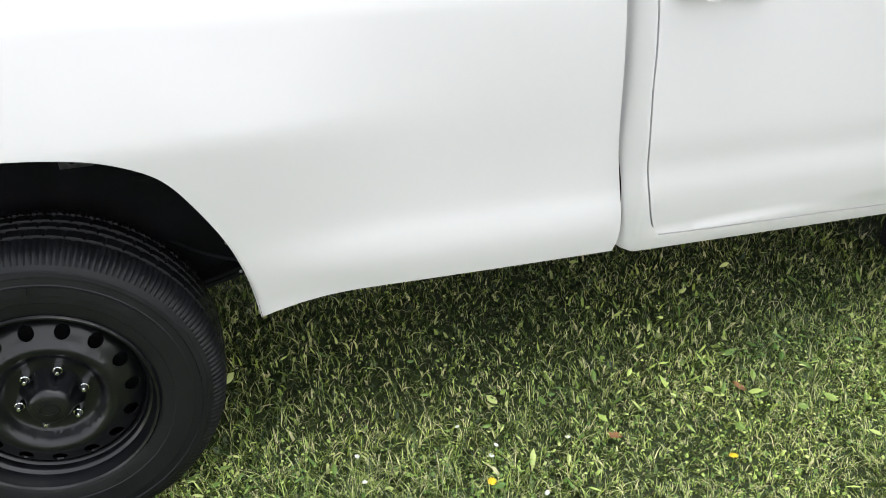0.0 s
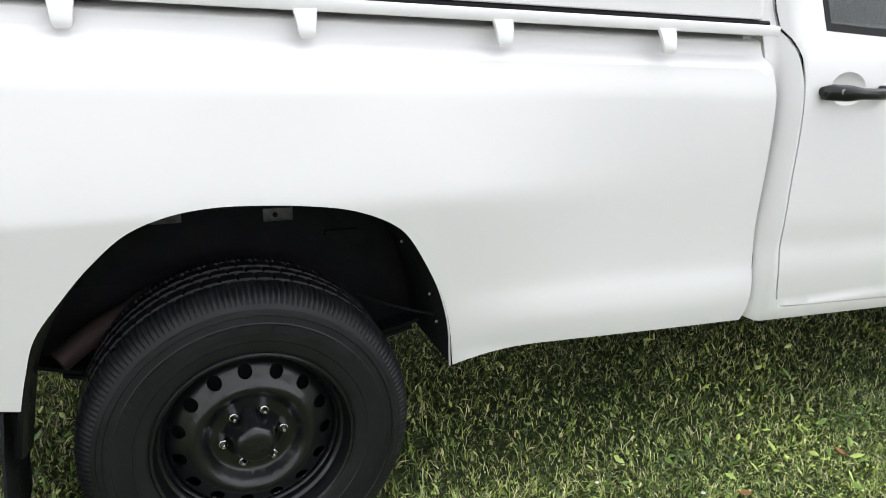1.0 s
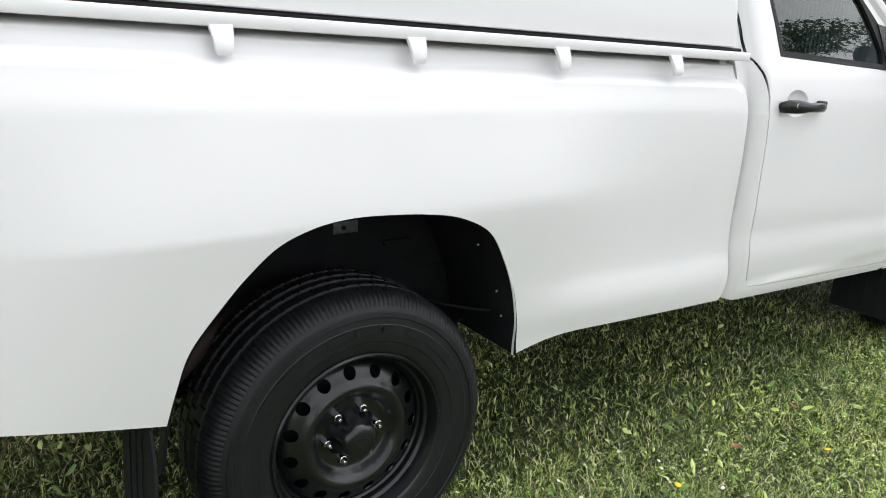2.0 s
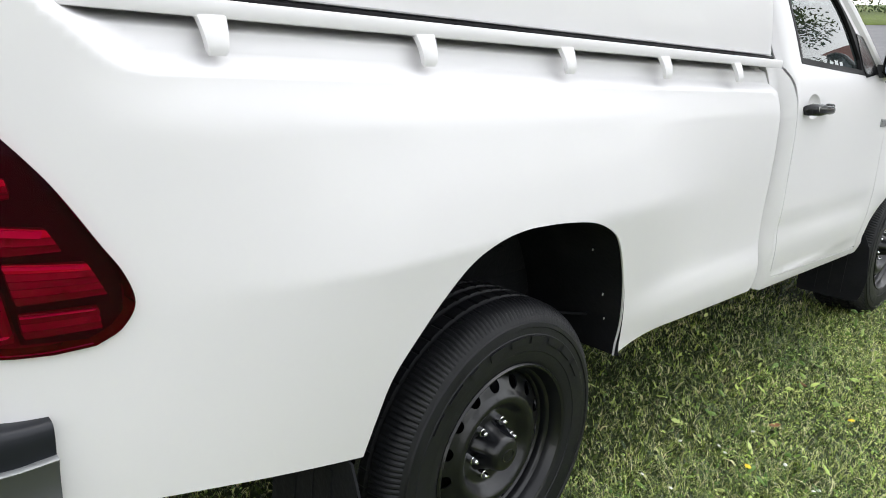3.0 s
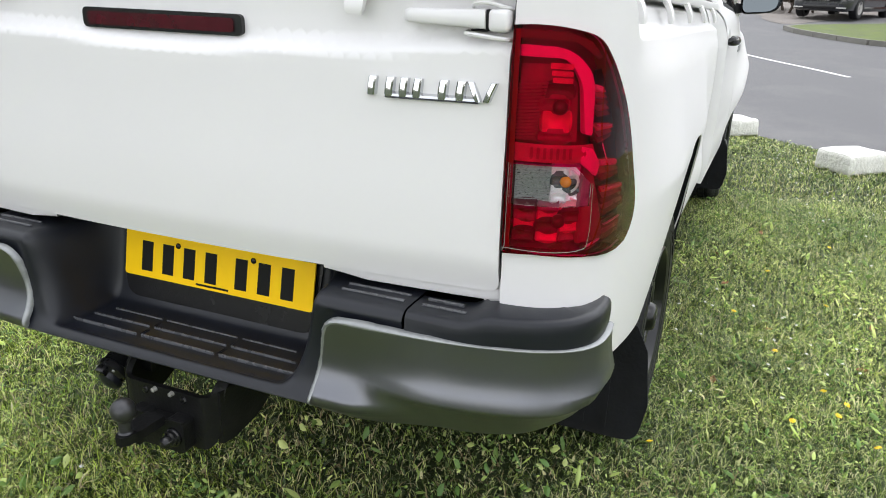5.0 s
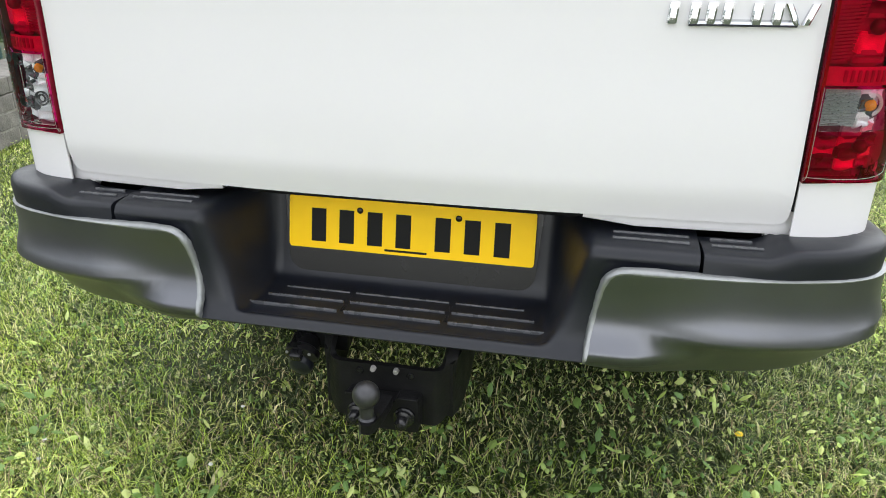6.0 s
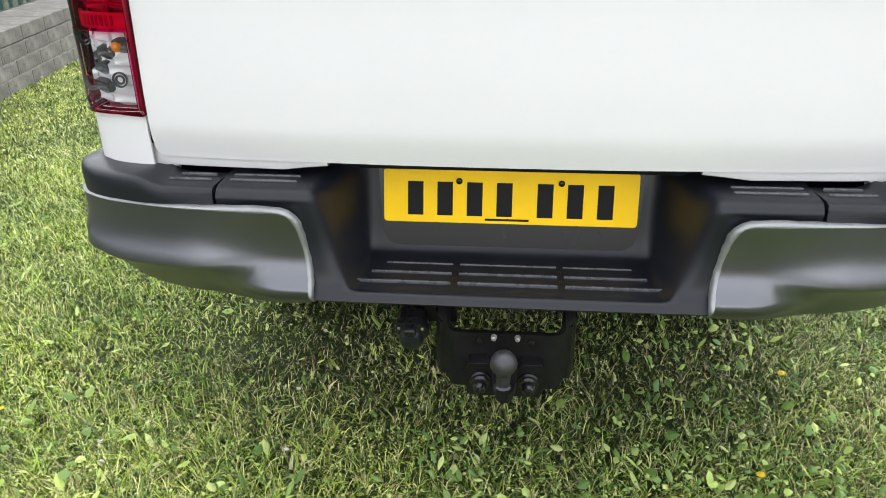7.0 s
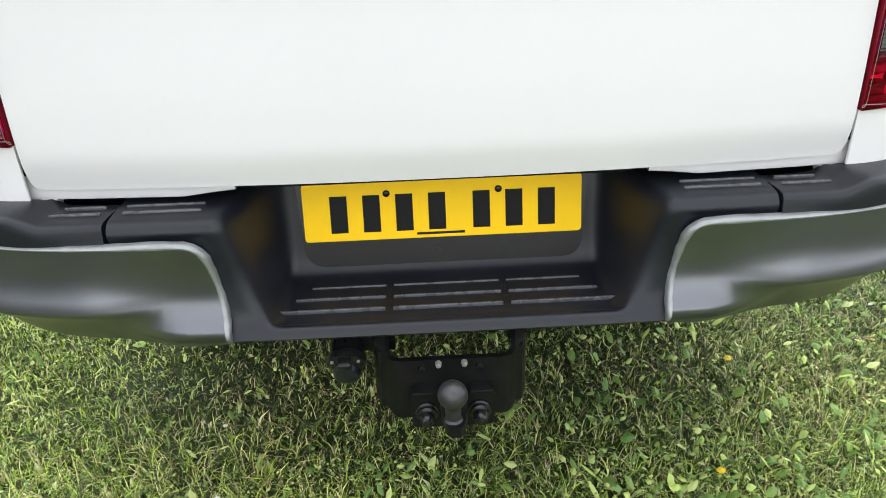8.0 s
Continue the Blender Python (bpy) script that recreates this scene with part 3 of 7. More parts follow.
    if not lower_clear:
        panel("corner_flash", [rounded([(ux(-1.100), 1.078, 0.004), (ux(-1.064), 1.050, 0.008), (ux(-1.056), 1.072, 0.008), (ux(-1.078), 1.100, 0.006), (ux(-1.100), 1.106, 0.004)])], deep(0.006), M_GUIDE, lamp, 0.01, thick=0.004, flip=fl)
    if not lower_clear:
        panel("red_column", [rounded([(b + 0.008, 0.932, 0.004), (0.206, 0.930, 0.006), (0.190, 1.02, 0.01), (0.180, 1.058, 0.006), (b + 0.008, 1.070, 0.004)])], dished(0.016, b, ux(-1.05), 0.93, 1.07, 0.008), M_LAMPMID, lamp, 0.01, thick=0.006, flip=fl)
    # clear chamber: stepped silver facets, some coloured as shaded, bulb with amber core
    def bowl(d, u0, u1, za, zb, dip):
        return lambda u, z: bed_skin(sy, -(d + dip * (1 - ((np.asarray(u, float) - (u0 + u1) / 2) * 2 / (u1 - u0)) ** 2) * (1 - 0.5 * ((np.asarray(z, float) - (za + zb) / 2) * 2 / (zb - za)) ** 2)))(u, z)
    mid = a + 0.004 + (b - a) * (0.48 if not lower_clear else 0.34)
    if lower_clear:
        mid = a
    if not lower_clear:
        panel("fluted_plate", [[(a + 0.003, z1 + 0.003), (mid, z1 + 0.003), (mid, z2 - 0.003), (a + 0.003, z2 - 0.003)]], bowl(0.014, a, mid, z1, z2, 0.006), M_DIM, lamp, 0.01, thick=0.004, flip=fl)
    for k in range(0 if lower_clear else 13):
        zz = z1 + 0.004 + k * 0.0042
        panel("flute", [[(a + 0.004, zz), (mid - 0.002, zz + 0.003), (mid - 0.002, zz + 0.0044), (a + 0.004, zz + 0.0014)]], deep(0.011), M_DIM, lamp, 0.03, thick=0.003, flip=fl)
    cols = 4 if lower_clear else 2
    for k in range(4):
        for j in range(cols):
            wid = (b - mid) / cols
            u0 = mid + 0.002 + j * wid
            zz = z1 + 0.003 + k * 0.0146
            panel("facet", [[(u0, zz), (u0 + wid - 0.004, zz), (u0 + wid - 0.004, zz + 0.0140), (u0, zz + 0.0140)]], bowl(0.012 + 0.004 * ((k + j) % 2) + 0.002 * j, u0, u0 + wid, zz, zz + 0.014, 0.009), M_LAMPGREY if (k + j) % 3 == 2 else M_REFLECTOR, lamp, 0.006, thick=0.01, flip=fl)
    lowmat = M_REFLECTOR
    for k in range(4):
        for j in range(3):
            u0 = a + 0.004 + j * (b - a) / 3
            zz = z0 + 0.004 + k * 0.018
            # bright and dark facets alternate: their light and shade is in the colour
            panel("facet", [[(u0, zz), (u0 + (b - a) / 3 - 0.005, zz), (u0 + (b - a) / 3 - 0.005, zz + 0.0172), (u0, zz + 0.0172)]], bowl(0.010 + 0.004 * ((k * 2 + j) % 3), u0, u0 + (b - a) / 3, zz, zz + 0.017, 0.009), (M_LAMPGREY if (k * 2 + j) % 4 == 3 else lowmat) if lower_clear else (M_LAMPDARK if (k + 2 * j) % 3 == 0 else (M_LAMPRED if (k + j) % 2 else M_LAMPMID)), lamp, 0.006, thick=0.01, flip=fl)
    c = deep(0.018)(np.array([a + 0.040 if lower_clear else b - 0.034]), np.array([z1 + 0.036]))[0]
    bulb = bmesh.new()
    bmesh.ops.create_uvsphere(bulb, u_segments=14, v_segments=8, radius=0.0100, matrix=Matrix.Translation(c))
    part("bulb", bulb, M_AMBER, lamp, "amber bulb")
    ring = lathe([(0.017, 0.0), (0.021, -0.003), (0.021, 0.004), (0.017, 0.004)], 24, "x")
    part("bulb_ring", mesh_of("bulb_ring", *moved(ring, c + np.array([0.008, 0, 0])), M_REFLECTOR), None, lamp)
    if lower_clear:
        for uu, zc in ((b - 0.030, 1.052), (a + 0.036, 0.985), (b - 0.040, 0.965)):
            for r in (0.015, 0.009):
                eye = deep(0.006)(np.array([uu]), np.array([zc]))[0]
                part("bulb_ring", mesh_of("bulb_ring", *moved(lathe([(r - 0.003, 0.0), (r, -0.002), (r, 0.003), (r - 0.003, 0.003)], 22, "x"), eye), M_LAMPGREY), None, lamp)
    for zc, r in (() if lower_clear else ((0.978, 0.012),)):
        c2 = deep(0.010)(np.array([b - 0.045]), np.array([zc]))[0]
        bm = bmesh.new()
        bmesh.ops.create_uvsphere(bm, u_segments=12, v_segments=8, radius=r, matrix=Matrix.Translation(c2))
        part("bulb", bm, M_LAMPDARK, lamp)
    # pale bead round the lower chambers
    bead = [(a - 0.003, z2 + 0.002), (a - 0.003, z0 + 0.002), (a - 0.001, z0 - 0.006), (b - 0.018, z0 - 0.006), (b + 0.004, z0 + 0.016), (b + 0.004, z2 - 0.03)]
    pts = [bed_skin(sy, 0.0098)(np.array([u]), np.array([z]))[0] for u, z in crv(bead, 6)]
    part("bead", mesh_of("bead", *tube(pts, 0.0005, 6), M_DIM), None, lamp)
    # black bezel in the smoked end, with rounded bars of red plastic standing in it
    bezel = [p for p in LAMP_TIP if p[0] > ux(-1.055)]
    bezel = [(min(u, ux(-0.886)), z) for u, z in bezel if z < 1.23]
    foot = [(ux(-1.066), 1.225), (ux(-1.068), 1.110), (ux(-1.052), 1.085), (0.190, 1.050), (0.208, 0.96)]
    if lower_clear:
        bezel = [(u, z) for u, z in bezel if u > b + 0.012]
        foot = [(b + 0.008, 1.10), (b + 0.008, 0.96)]
    panel("bezel", [[(max(ux(-1.020), b + 0.012), 0.914), *bezel, *foot]], deep(0.022), M_LAMPBLACK, lamp, 0.02, thick=0.003, flip=fl)
    bars = (((0.150, 1.206), (0.180, 1.200), (0.207, 1.152), (0.166, 1.152), M_LAMPHALF, 0.007), ((0.164, 1.140), (0.221, 1.136), (0.226, 1.113), (0.168, 1.108), M_LAMPHALF, 0.003),
            ((0.180, 1.079), (0.262, 1.068), (0.278, 1.038), (0.192, 1.040), M_LAMPHALF, 0.009), ((0.203, 1.027), (0.308, 1.016), (0.330, 0.970), (0.214, 0.973), M_LAMPHALF, 0.004),
            ((0.216, 0.958), (0.318, 0.953), (0.320, 0.923), (0.220, 0.926), M_LAMPMID, 0.002), ((0.160, 0.930), (0.212, 0.935), (0.212, 0.924), (0.160, 0.921), M_LAMPRED, 0.003))
    for p0, p1, p2, p3, mat, edge in bars:
        if lower_clear and p0[0] < b + 0.01:
            continue
        n = max(1, round((p0[1] - p3[1]) / 0.0115))
        bar = panel("side_bar", [rounded([(*p, 0.006) for p in (p0, p1, p2, p3)])], deep(0.019), M_LAMPDARK, lamp, 0.02, thick=0.003, flip=fl)
        for k in range(n):
            ta, tb = k / n, (k + 0.94) / n
            lo_l, hi_l, lo_r, hi_r = ((q[0] + (p[0] - q[0]) * t, q[1] + (p[1] - q[1]) * t) for p, q, t in ((p0, p3, ta), (p0, p3, tb), (p1, p2, ta), (p1, p2, tb)))
            za, zb = min(lo_l[1], lo_r[1]), max(hi_l[1], hi_r[1])
            slope = lambda u, z, za=za, zb=zb: bed_skin(sy, -(0.007 + 0.010 * np.clip((np.asarray(z, float) - za) / (zb - za), 0, 1)))(u, z)
            # top rib in the lighter red, as if lit from above
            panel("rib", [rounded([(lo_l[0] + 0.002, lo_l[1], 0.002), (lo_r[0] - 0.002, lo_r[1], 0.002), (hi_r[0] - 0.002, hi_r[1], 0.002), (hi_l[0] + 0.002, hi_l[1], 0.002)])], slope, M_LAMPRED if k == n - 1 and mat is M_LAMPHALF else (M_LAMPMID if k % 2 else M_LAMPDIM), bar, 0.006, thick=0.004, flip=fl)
        # pale strip painted as the highlight along the bar's top
        panel("bar_highlight", [rounded([(p0[0] + 0.002, p0[1] - 0.001, 0.002), (p1[0] - 0.006, p1[1] - 0.001, 0.002), (p1[0] - 0.010, p1[1] - edge - 0.001, 0.002), (p0[0] + 0.002, p0[1] - edge - 0.001, 0.002)])], deep(0.006), M_GUIDE, lamp, 0.01, thick=0.004, flip=fl)
    return lamp


def gate_skin(u, z):
    y = -np.asarray(u, float)
    z = np.asarray(z, float)
    x = -1.181 + 0.040 * (np.abs(y) / 0.69) ** 2.4
    ridge = 1.222 + 0.036 * (np.abs(y) / 0.69) ** 1.6
    x = x + 0.030 * S(z, ridge - 0.004, ridge + 0.030)
    x = x + 0.016 * (1 - S(z, 0.825, 0.90)) + 0.006 * S(z, 0.95, 1.15)
    return np.c_[x, y, z]


def build_tailgate():
    out = rounded([(-0.6955, 0.837, 0.022), (-0.35, 0.841, 0), (0.35, 0.841, 0), (0.6955, 0.837, 0.022), (0.6955, 0.93, 0), (0.695, 1.1, 0), (0.6945, 1.335, 0.01), (-0.6945, 1.335, 0.01), (-0.695, 1.1, 0), (-0.6955, 0.93, 0)])
    gate = panel("tailgate", [out], gate_skin, M_PAINT, truck, 0.03, [(u, z) for u in np.arange(-0.67, 0.68, 0.03) for z in np.arange(1.20, 1.30, 0.008)], 0.035)
    # folded lower edge that shows beneath the skin
    for s in (-1, 1):
        rows = []
        for y, drop in ((0.35, 0.001), (0.39, 0.005), (0.44, 0.012), (0.62, 0.015), (0.705, 0.016)):
            gx = -1.160 + 0.040 * (y / 0.69) ** 2.4
            rows.append([(-1.05, s * y, 0.832 - drop), (gx + 0.003, s * y, 0.832 - drop), (gx, s * y, 0.835 - drop * 0.8), (gx, s * y, 0.840)])
        part("lower_flange", mesh_of("lower_flange", *loft(rows), M_PAINT), None, gate)
    # high brake light
    o = rounded([(-0.192, 1.251, 0.012), (0.192, 1.251, 0.012), (0.192, 1.289, 0.012), (-0.192, 1.289, 0.012)])
    lamp_skin = lambda d: (lambda u, z: np.c_[gate_skin(u, np.full_like(np.asarray(z, float), 1.255))[:, 0] - d - 0.002, -np.asarray(u, float), z])
    lamp = panel("brake_light", [o], lamp_skin(0.008), M_SMOOTH, gate, 0.03, thick=0.03, label="dark red high brake light in a black frame")
    o2 = rounded([(-0.176, 1.257, 0.008), (0.176, 1.257, 0.008), (0.176, 1.282, 0.008), (-0.176, 1.282, 0.008)])
    panel("brake_lens", [o2], lamp_skin(0.011), M_BRAKE, lamp, 0.03, thick=0.003)
    # badge: plain chrome uprights on a joined foot
    for y, lean in ((-0.462, -0.003), (-0.494, -0.003), (-0.519, -0.003), (-0.543, -0.003), (-0.587, -0.003), (-0.617, -0.003), (-0.648, 0.014), (-0.662, -0.012)):
        w = 0.0072 if abs(lean) < 0.01 else 0.0052
        secs = []
        for zz, dy in ((1.171, 0), (1.186, lean * 0.45), (1.202, lean)):
            p = gate_skin(np.array([-y]), np.array([zz]))[0]
            out = 0.011 - 0.003 * (zz > 1.19)
            secs.append([(p[0] - out + 0.002, y - w + dy, zz), (p[0] - out, y - w * 0.6 + dy, zz), (p[0] - out, y + w * 0.6 + dy, zz), (p[0] - out + 0.002, y + w + dy, zz), (p[0] + 0.002, y + w + 0.001 + dy, zz), (p[0] + 0.002, y - w - 0.001 + dy, zz)])
        part("badge_bar", mesh_of("badge_bar", *loft(secs, True, True), M_CHROME, 20), None, gate, "chrome badge stroke")
    secs = []
    for y in np.linspace(-0.488, -0.650, 12):
        p = gate_skin(np.array([-y]), np.array([1.172]))[0]
        secs.append([(p[0] + 0.001, y, 1.1665), (p[0] - 0.0075, y, 1.1675), (p[0] - 0.0105, y, 1.171), (p[0] - 0.0085, y, 1.175), (p[0] + 0.001, y, 1.178)])
    part("badge_bar", mesh_of("badge_bar", *loft(secs, True, True), M_CHROME, 20), None, gate, "chrome badge stroke")
    # dark rubber in the gaps beside the gate
    for sy in (-1, 1):
        lo, hi = sorted((sy * 0.6965, sy * 0.7035))
        part("gate_seal", box_bm((-1.128, lo, 0.862), (-1.090, hi, 1.360), 0.002), M_SEAL, gate)
        lo, hi = sorted((sy * 0.664, sy * 0.712))
        part("corner_sill", box_bm((-1.118, lo, 0.800), (-1.095, hi, 0.866), 0.003), M_PAINT, truck)
    # white over-centre latches at both upper corners
    for s in (-1, 1):
        secs = []
        for y, xf, half in ((0.512, -1.138, 0.004), (0.515, -1.148, 0.009), (0.523, -1.152, 0.0115), (0.56, -1.153, 0.0125), (0.61, -1.152, 0.0140), (0.655, -1.150, 0.0158)):
            ring = []
            for k in range(16):
                q = 2 * math.pi * k / 16
                cx, cz = math.cos(q), math.sin(q)
                ring.append(((xf - 1.116) / 2 + (xf + 1.116) / 2 * math.copysign(abs(cx) ** 0.4, cx), s * y, 1.3015 - 0.010 * (y - 0.51) + half * math.copysign(abs(cz) ** 0.4, cz)))
            secs.append(ring)
        v, f = loft(secs, True, True)
        latch = part("latch", mesh_of("latch", v, f if s > 0 else [q[::-1] for q in f], M_PAINT, 50), None, gate, "white tailgate latch")
        lo, hi = sorted((s * 0.6595, s * 0.694))
        part("latch_plate", box_bm((-1.150, lo, 1.281), (-1.112, hi, 1.3165), 0.008, 3), M_PAINT, latch)
        lo, hi = sorted((s * 0.6545, s * 0.6600))
        part("latch_seam", box_bm((-1.144, lo, 1.283), (-1.112, hi, 1.3145), 0.001), M_SEAL, latch)
        lo, hi = sorted((s * 0.628, s * 0.655))
        part("latch_seam", box_bm((-1.138, lo, 1.2805), (-1.112, hi, 1.2835), 0.001), M_SEAL, latch)
        pts = crv([(-1.125, s * 0.628, 1.315), (-1.140, s * 0.632, 1.320), (-1.148, s * 0.644, 1.3245), (-1.148, s * 0.662, 1.3245), (-1.142, s * 0.685, 1.3190), (-1.120, s * 0.694, 1.316)], 6)
        part("latch_wire", mesh_of("latch_wire", *tube(pts, 0.0032, 8), M_PAINT), None, latch)
        pts = crv([(-1.122, s * 0.618, 1.279), (-1.142, s * 0.622, 1.277), (-1.146, s * 0.650, 1.2745), (-1.140, s * 0.686, 1.2705), (-1.118, s * 0.694, 1.270)], 6)
        part("latch_wire", mesh_of("latch_wire", *tube(pts, 0.0036, 8), M_PAINT), None, latch)
    return gate


def hook_mesh(name):
    """A tapered tongue that hangs from the rail and bows outwards."""
    secs = []
    for t in np.linspace(0, 1, 8):
        z = 0.004 - 0.057 * t
        w = 0.0255 - 0.009 * t ** 0.8
        yo = -0.018 - 0.020 * math.sin(min(1, t * 1.1) * math.pi / 2)
        th = 0.017 - 0.003 * t
        if t == 1:
            w, th = w * 0.8, th * 0.7
        ring = []
        for k in range(12):
            a = 2 * math.pi * k / 12
            cx, cy = math.cos(a), math.sin(a)
            e = 0.45
            ring.append((w * math.copysign(abs(cx) ** e, cx), yo + th / 2 * math.copysign(abs(cy) ** e, cy), z))
        secs.append(ring)
    return mesh_of(name, *loft(secs, True, True), M_PAINT, 50)


def build_rail_and_canopy():
    me = hook_mesh("hook")
    for sy in (-1, 1):
        secs = []
        for x in np.linspace(-1.115, 1.372, 60):
            z = 1.313 - RAKE * x
            y = 0.816 - 0.004 * S(x, -1.1, 1.4) - 0.05 * (1 - S(x, -1.135, -1.04))
            prof = [(0.05, 0.0), (0.004, -0.001), (0.001, 0.0), (0.0, 0.003), (-0.001, 0.020), (0.001, 0.024), (0.006, 0.0258), (0.05, 0.026)]
            secs.append([(x, sy * (y - a), z + b) for a, b in prof])
        part("rail", mesh_of("rail", *loft(secs, True, True), M_PAINT), None, truck, "white canopy mounting rail")
        secs = []
        for x in np.linspace(-1.10, 1.362, 40):
            z = 1.339 - RAKE * x
            secs.append([(x, sy * 0.70, z), (x, sy * 0.783, z), (x, sy * 0.785, z + 0.005), (x, sy * 0.780, z + 0.010), (x, sy * 0.70, z + 0.011)])
        part("rail_seal", mesh_of("rail_seal", *loft(secs, True, True), M_SEAL), None, truck, "black rubber seal")
        for x in (-0.717, -0.291, 0.148, 0.585, 1.023):
            hook = new("hook", me)
            hook.location = (x, -0.790, 1.313 - RAKE * x) if sy < 0 else (x, 0.790, 1.313 - RAKE * x)
            if sy > 0:
                hook.rotation_euler = (0, 0, math.pi)
            attach(hook, truck, "white hook under the canopy rail")
    for y in (-0.43, 0.43):
        hook = new("hook", me)
        hook.location, hook.rotation_euler = (-1.125, y, 1.352), (0, 0, -math.pi / 2)
        attach(hook, truck, "white hook under the canopy rail")
    part("rear_rail", box_bm((-1.156, -0.69, 1.350), (-1.10, 0.69, 1.376), 0.006), M_PAINT, truck)
    part("rear_seal", box_bm((-1.148, -0.68, 1.376), (-1.09, 0.68, 1.388), 0.003), M_SEAL, truck)
    secs = []
    for t, ins, zz in ((0, 0.006, 0.0), (0.04, 0.001, 0.003), (0.08, 0.0, 0.010), (0.3, 0.012, 0.14), (0.6, 0.035, 0.27), (0.8, 0.062, 0.345), (0.9, 0.10, 0.372), (0.96, 0.17, 0.386), (1.0, 0.35, 0.396)):
        ring = []
        x0, x1, hy = -1.135 + ins * 1.2, 1.358 - ins * 0.6, 0.788 - ins
        for cx, cy, a0 in ((x1, -hy, -90), (x1, hy, 0), (x0, hy, 90), (x0, -hy, 180)):
            r = 0.045 if cx == x1 else 0.07
            for k in range(7):
                a = radians(a0 + 15 * k)
                px = (cx - math.copysign(r, cx)) + r * math.cos(a)
                py = (cy - math.copysign(r, cy)) + r * math.sin(a)
                ring.append((px, py, 1.3505 - RAKE * px + zz))
        secs.append(ring)
    v, f = loft(secs, True)
    n = len(secs[0])
    f.append(tuple(range(len(v) - n, len(v))))
    canopy = part("canopy", mesh_of("canopy", v, f, M_PAINT, 30), None, truck, "white moulded canopy over the load bed")
    return canopy


# bumper plan line (right half), from the inner end of the grey skin to its end on the flank
BUMP = smooth_table([(-1.250, -0.372), (-1.246, -0.48), (-1.240, -0.60), (-1.226, -0.70), (-1.200, -0.785), (-1.160, -0.845), (-1.11, -0.876), (-1.055, -0.884), (-0.998, -0.882)], 24)
BUMP_U = np.r_[0, np.cumsum(np.hypot(*np.diff(BUMP, axis=0).T))]
BUMP_T = np.gradient(BUMP, BUMP_U, axis=0)
BUMP_T /= np.linalg.norm(BUMP_T, axis=1, keepdims=True)


def bu(y):
    return float(np.interp(-y, -BUMP[:, 1][:150], BUMP_U[:150]))


BUMP_END = float(BUMP_U[-1])
SKIN_IN = knots([(0.50, 0.10), (0.545, 0.062), (0.575, 0.030), (0.592, 0.008), (0.600, 0.001), (0.607, 0.0005), (0.620, 0.008), (0.636, 0.018), (0.655, 0.027), (0.675, 0.0315), (0.70, 0.031), (0.73, 0.026), (0.75, 0.021), (0.775, 0.016), (0.83, 0.014)])
SKIN_OUT = knots([(0.50, 0.13), (0.56, 0.09), (0.60, 0.060), (0.625, 0.036), (0.640, 0.016), (0.650, 0.003), (0.658, 0.0003), (0.670, 0.005), (0.684, 0.011), (0.700, 0.0155), (0.718, 0.0178), (0.738, 0.0178), (0.755, 0.0170), (0.775, 0.016), (0.83, 0.014)])


def bumper_skin(sy, proud=0.0):
    def f(u, z):
        u, z = np.asarray(u, float), np.asarray(z, float)
        x, y = np.interp(u, BUMP_U, BUMP[:, 0]), np.interp(u, BUMP_U, BUMP[:, 1])
        tx, ty = np.interp(u, BUMP_U, BUMP_T[:, 0]), np.interp(u, BUMP_U, BUMP_T[:, 1])
        k = S(u, 0.07, 0.25)
        side = S(u, 0.45, 0.62)
        zz = z - 0.02 * side
        d = SKIN_IN(z) * (1 - k) + SKIN_OUT(zz) * k
        d = d * (1 - 0.35 * side) - proud - 0.010
        nx, ny = ty, -tx
        return np.c_[x - nx * d, (y - ny * d) * (1 if sy < 0 else -1), z]
    return f


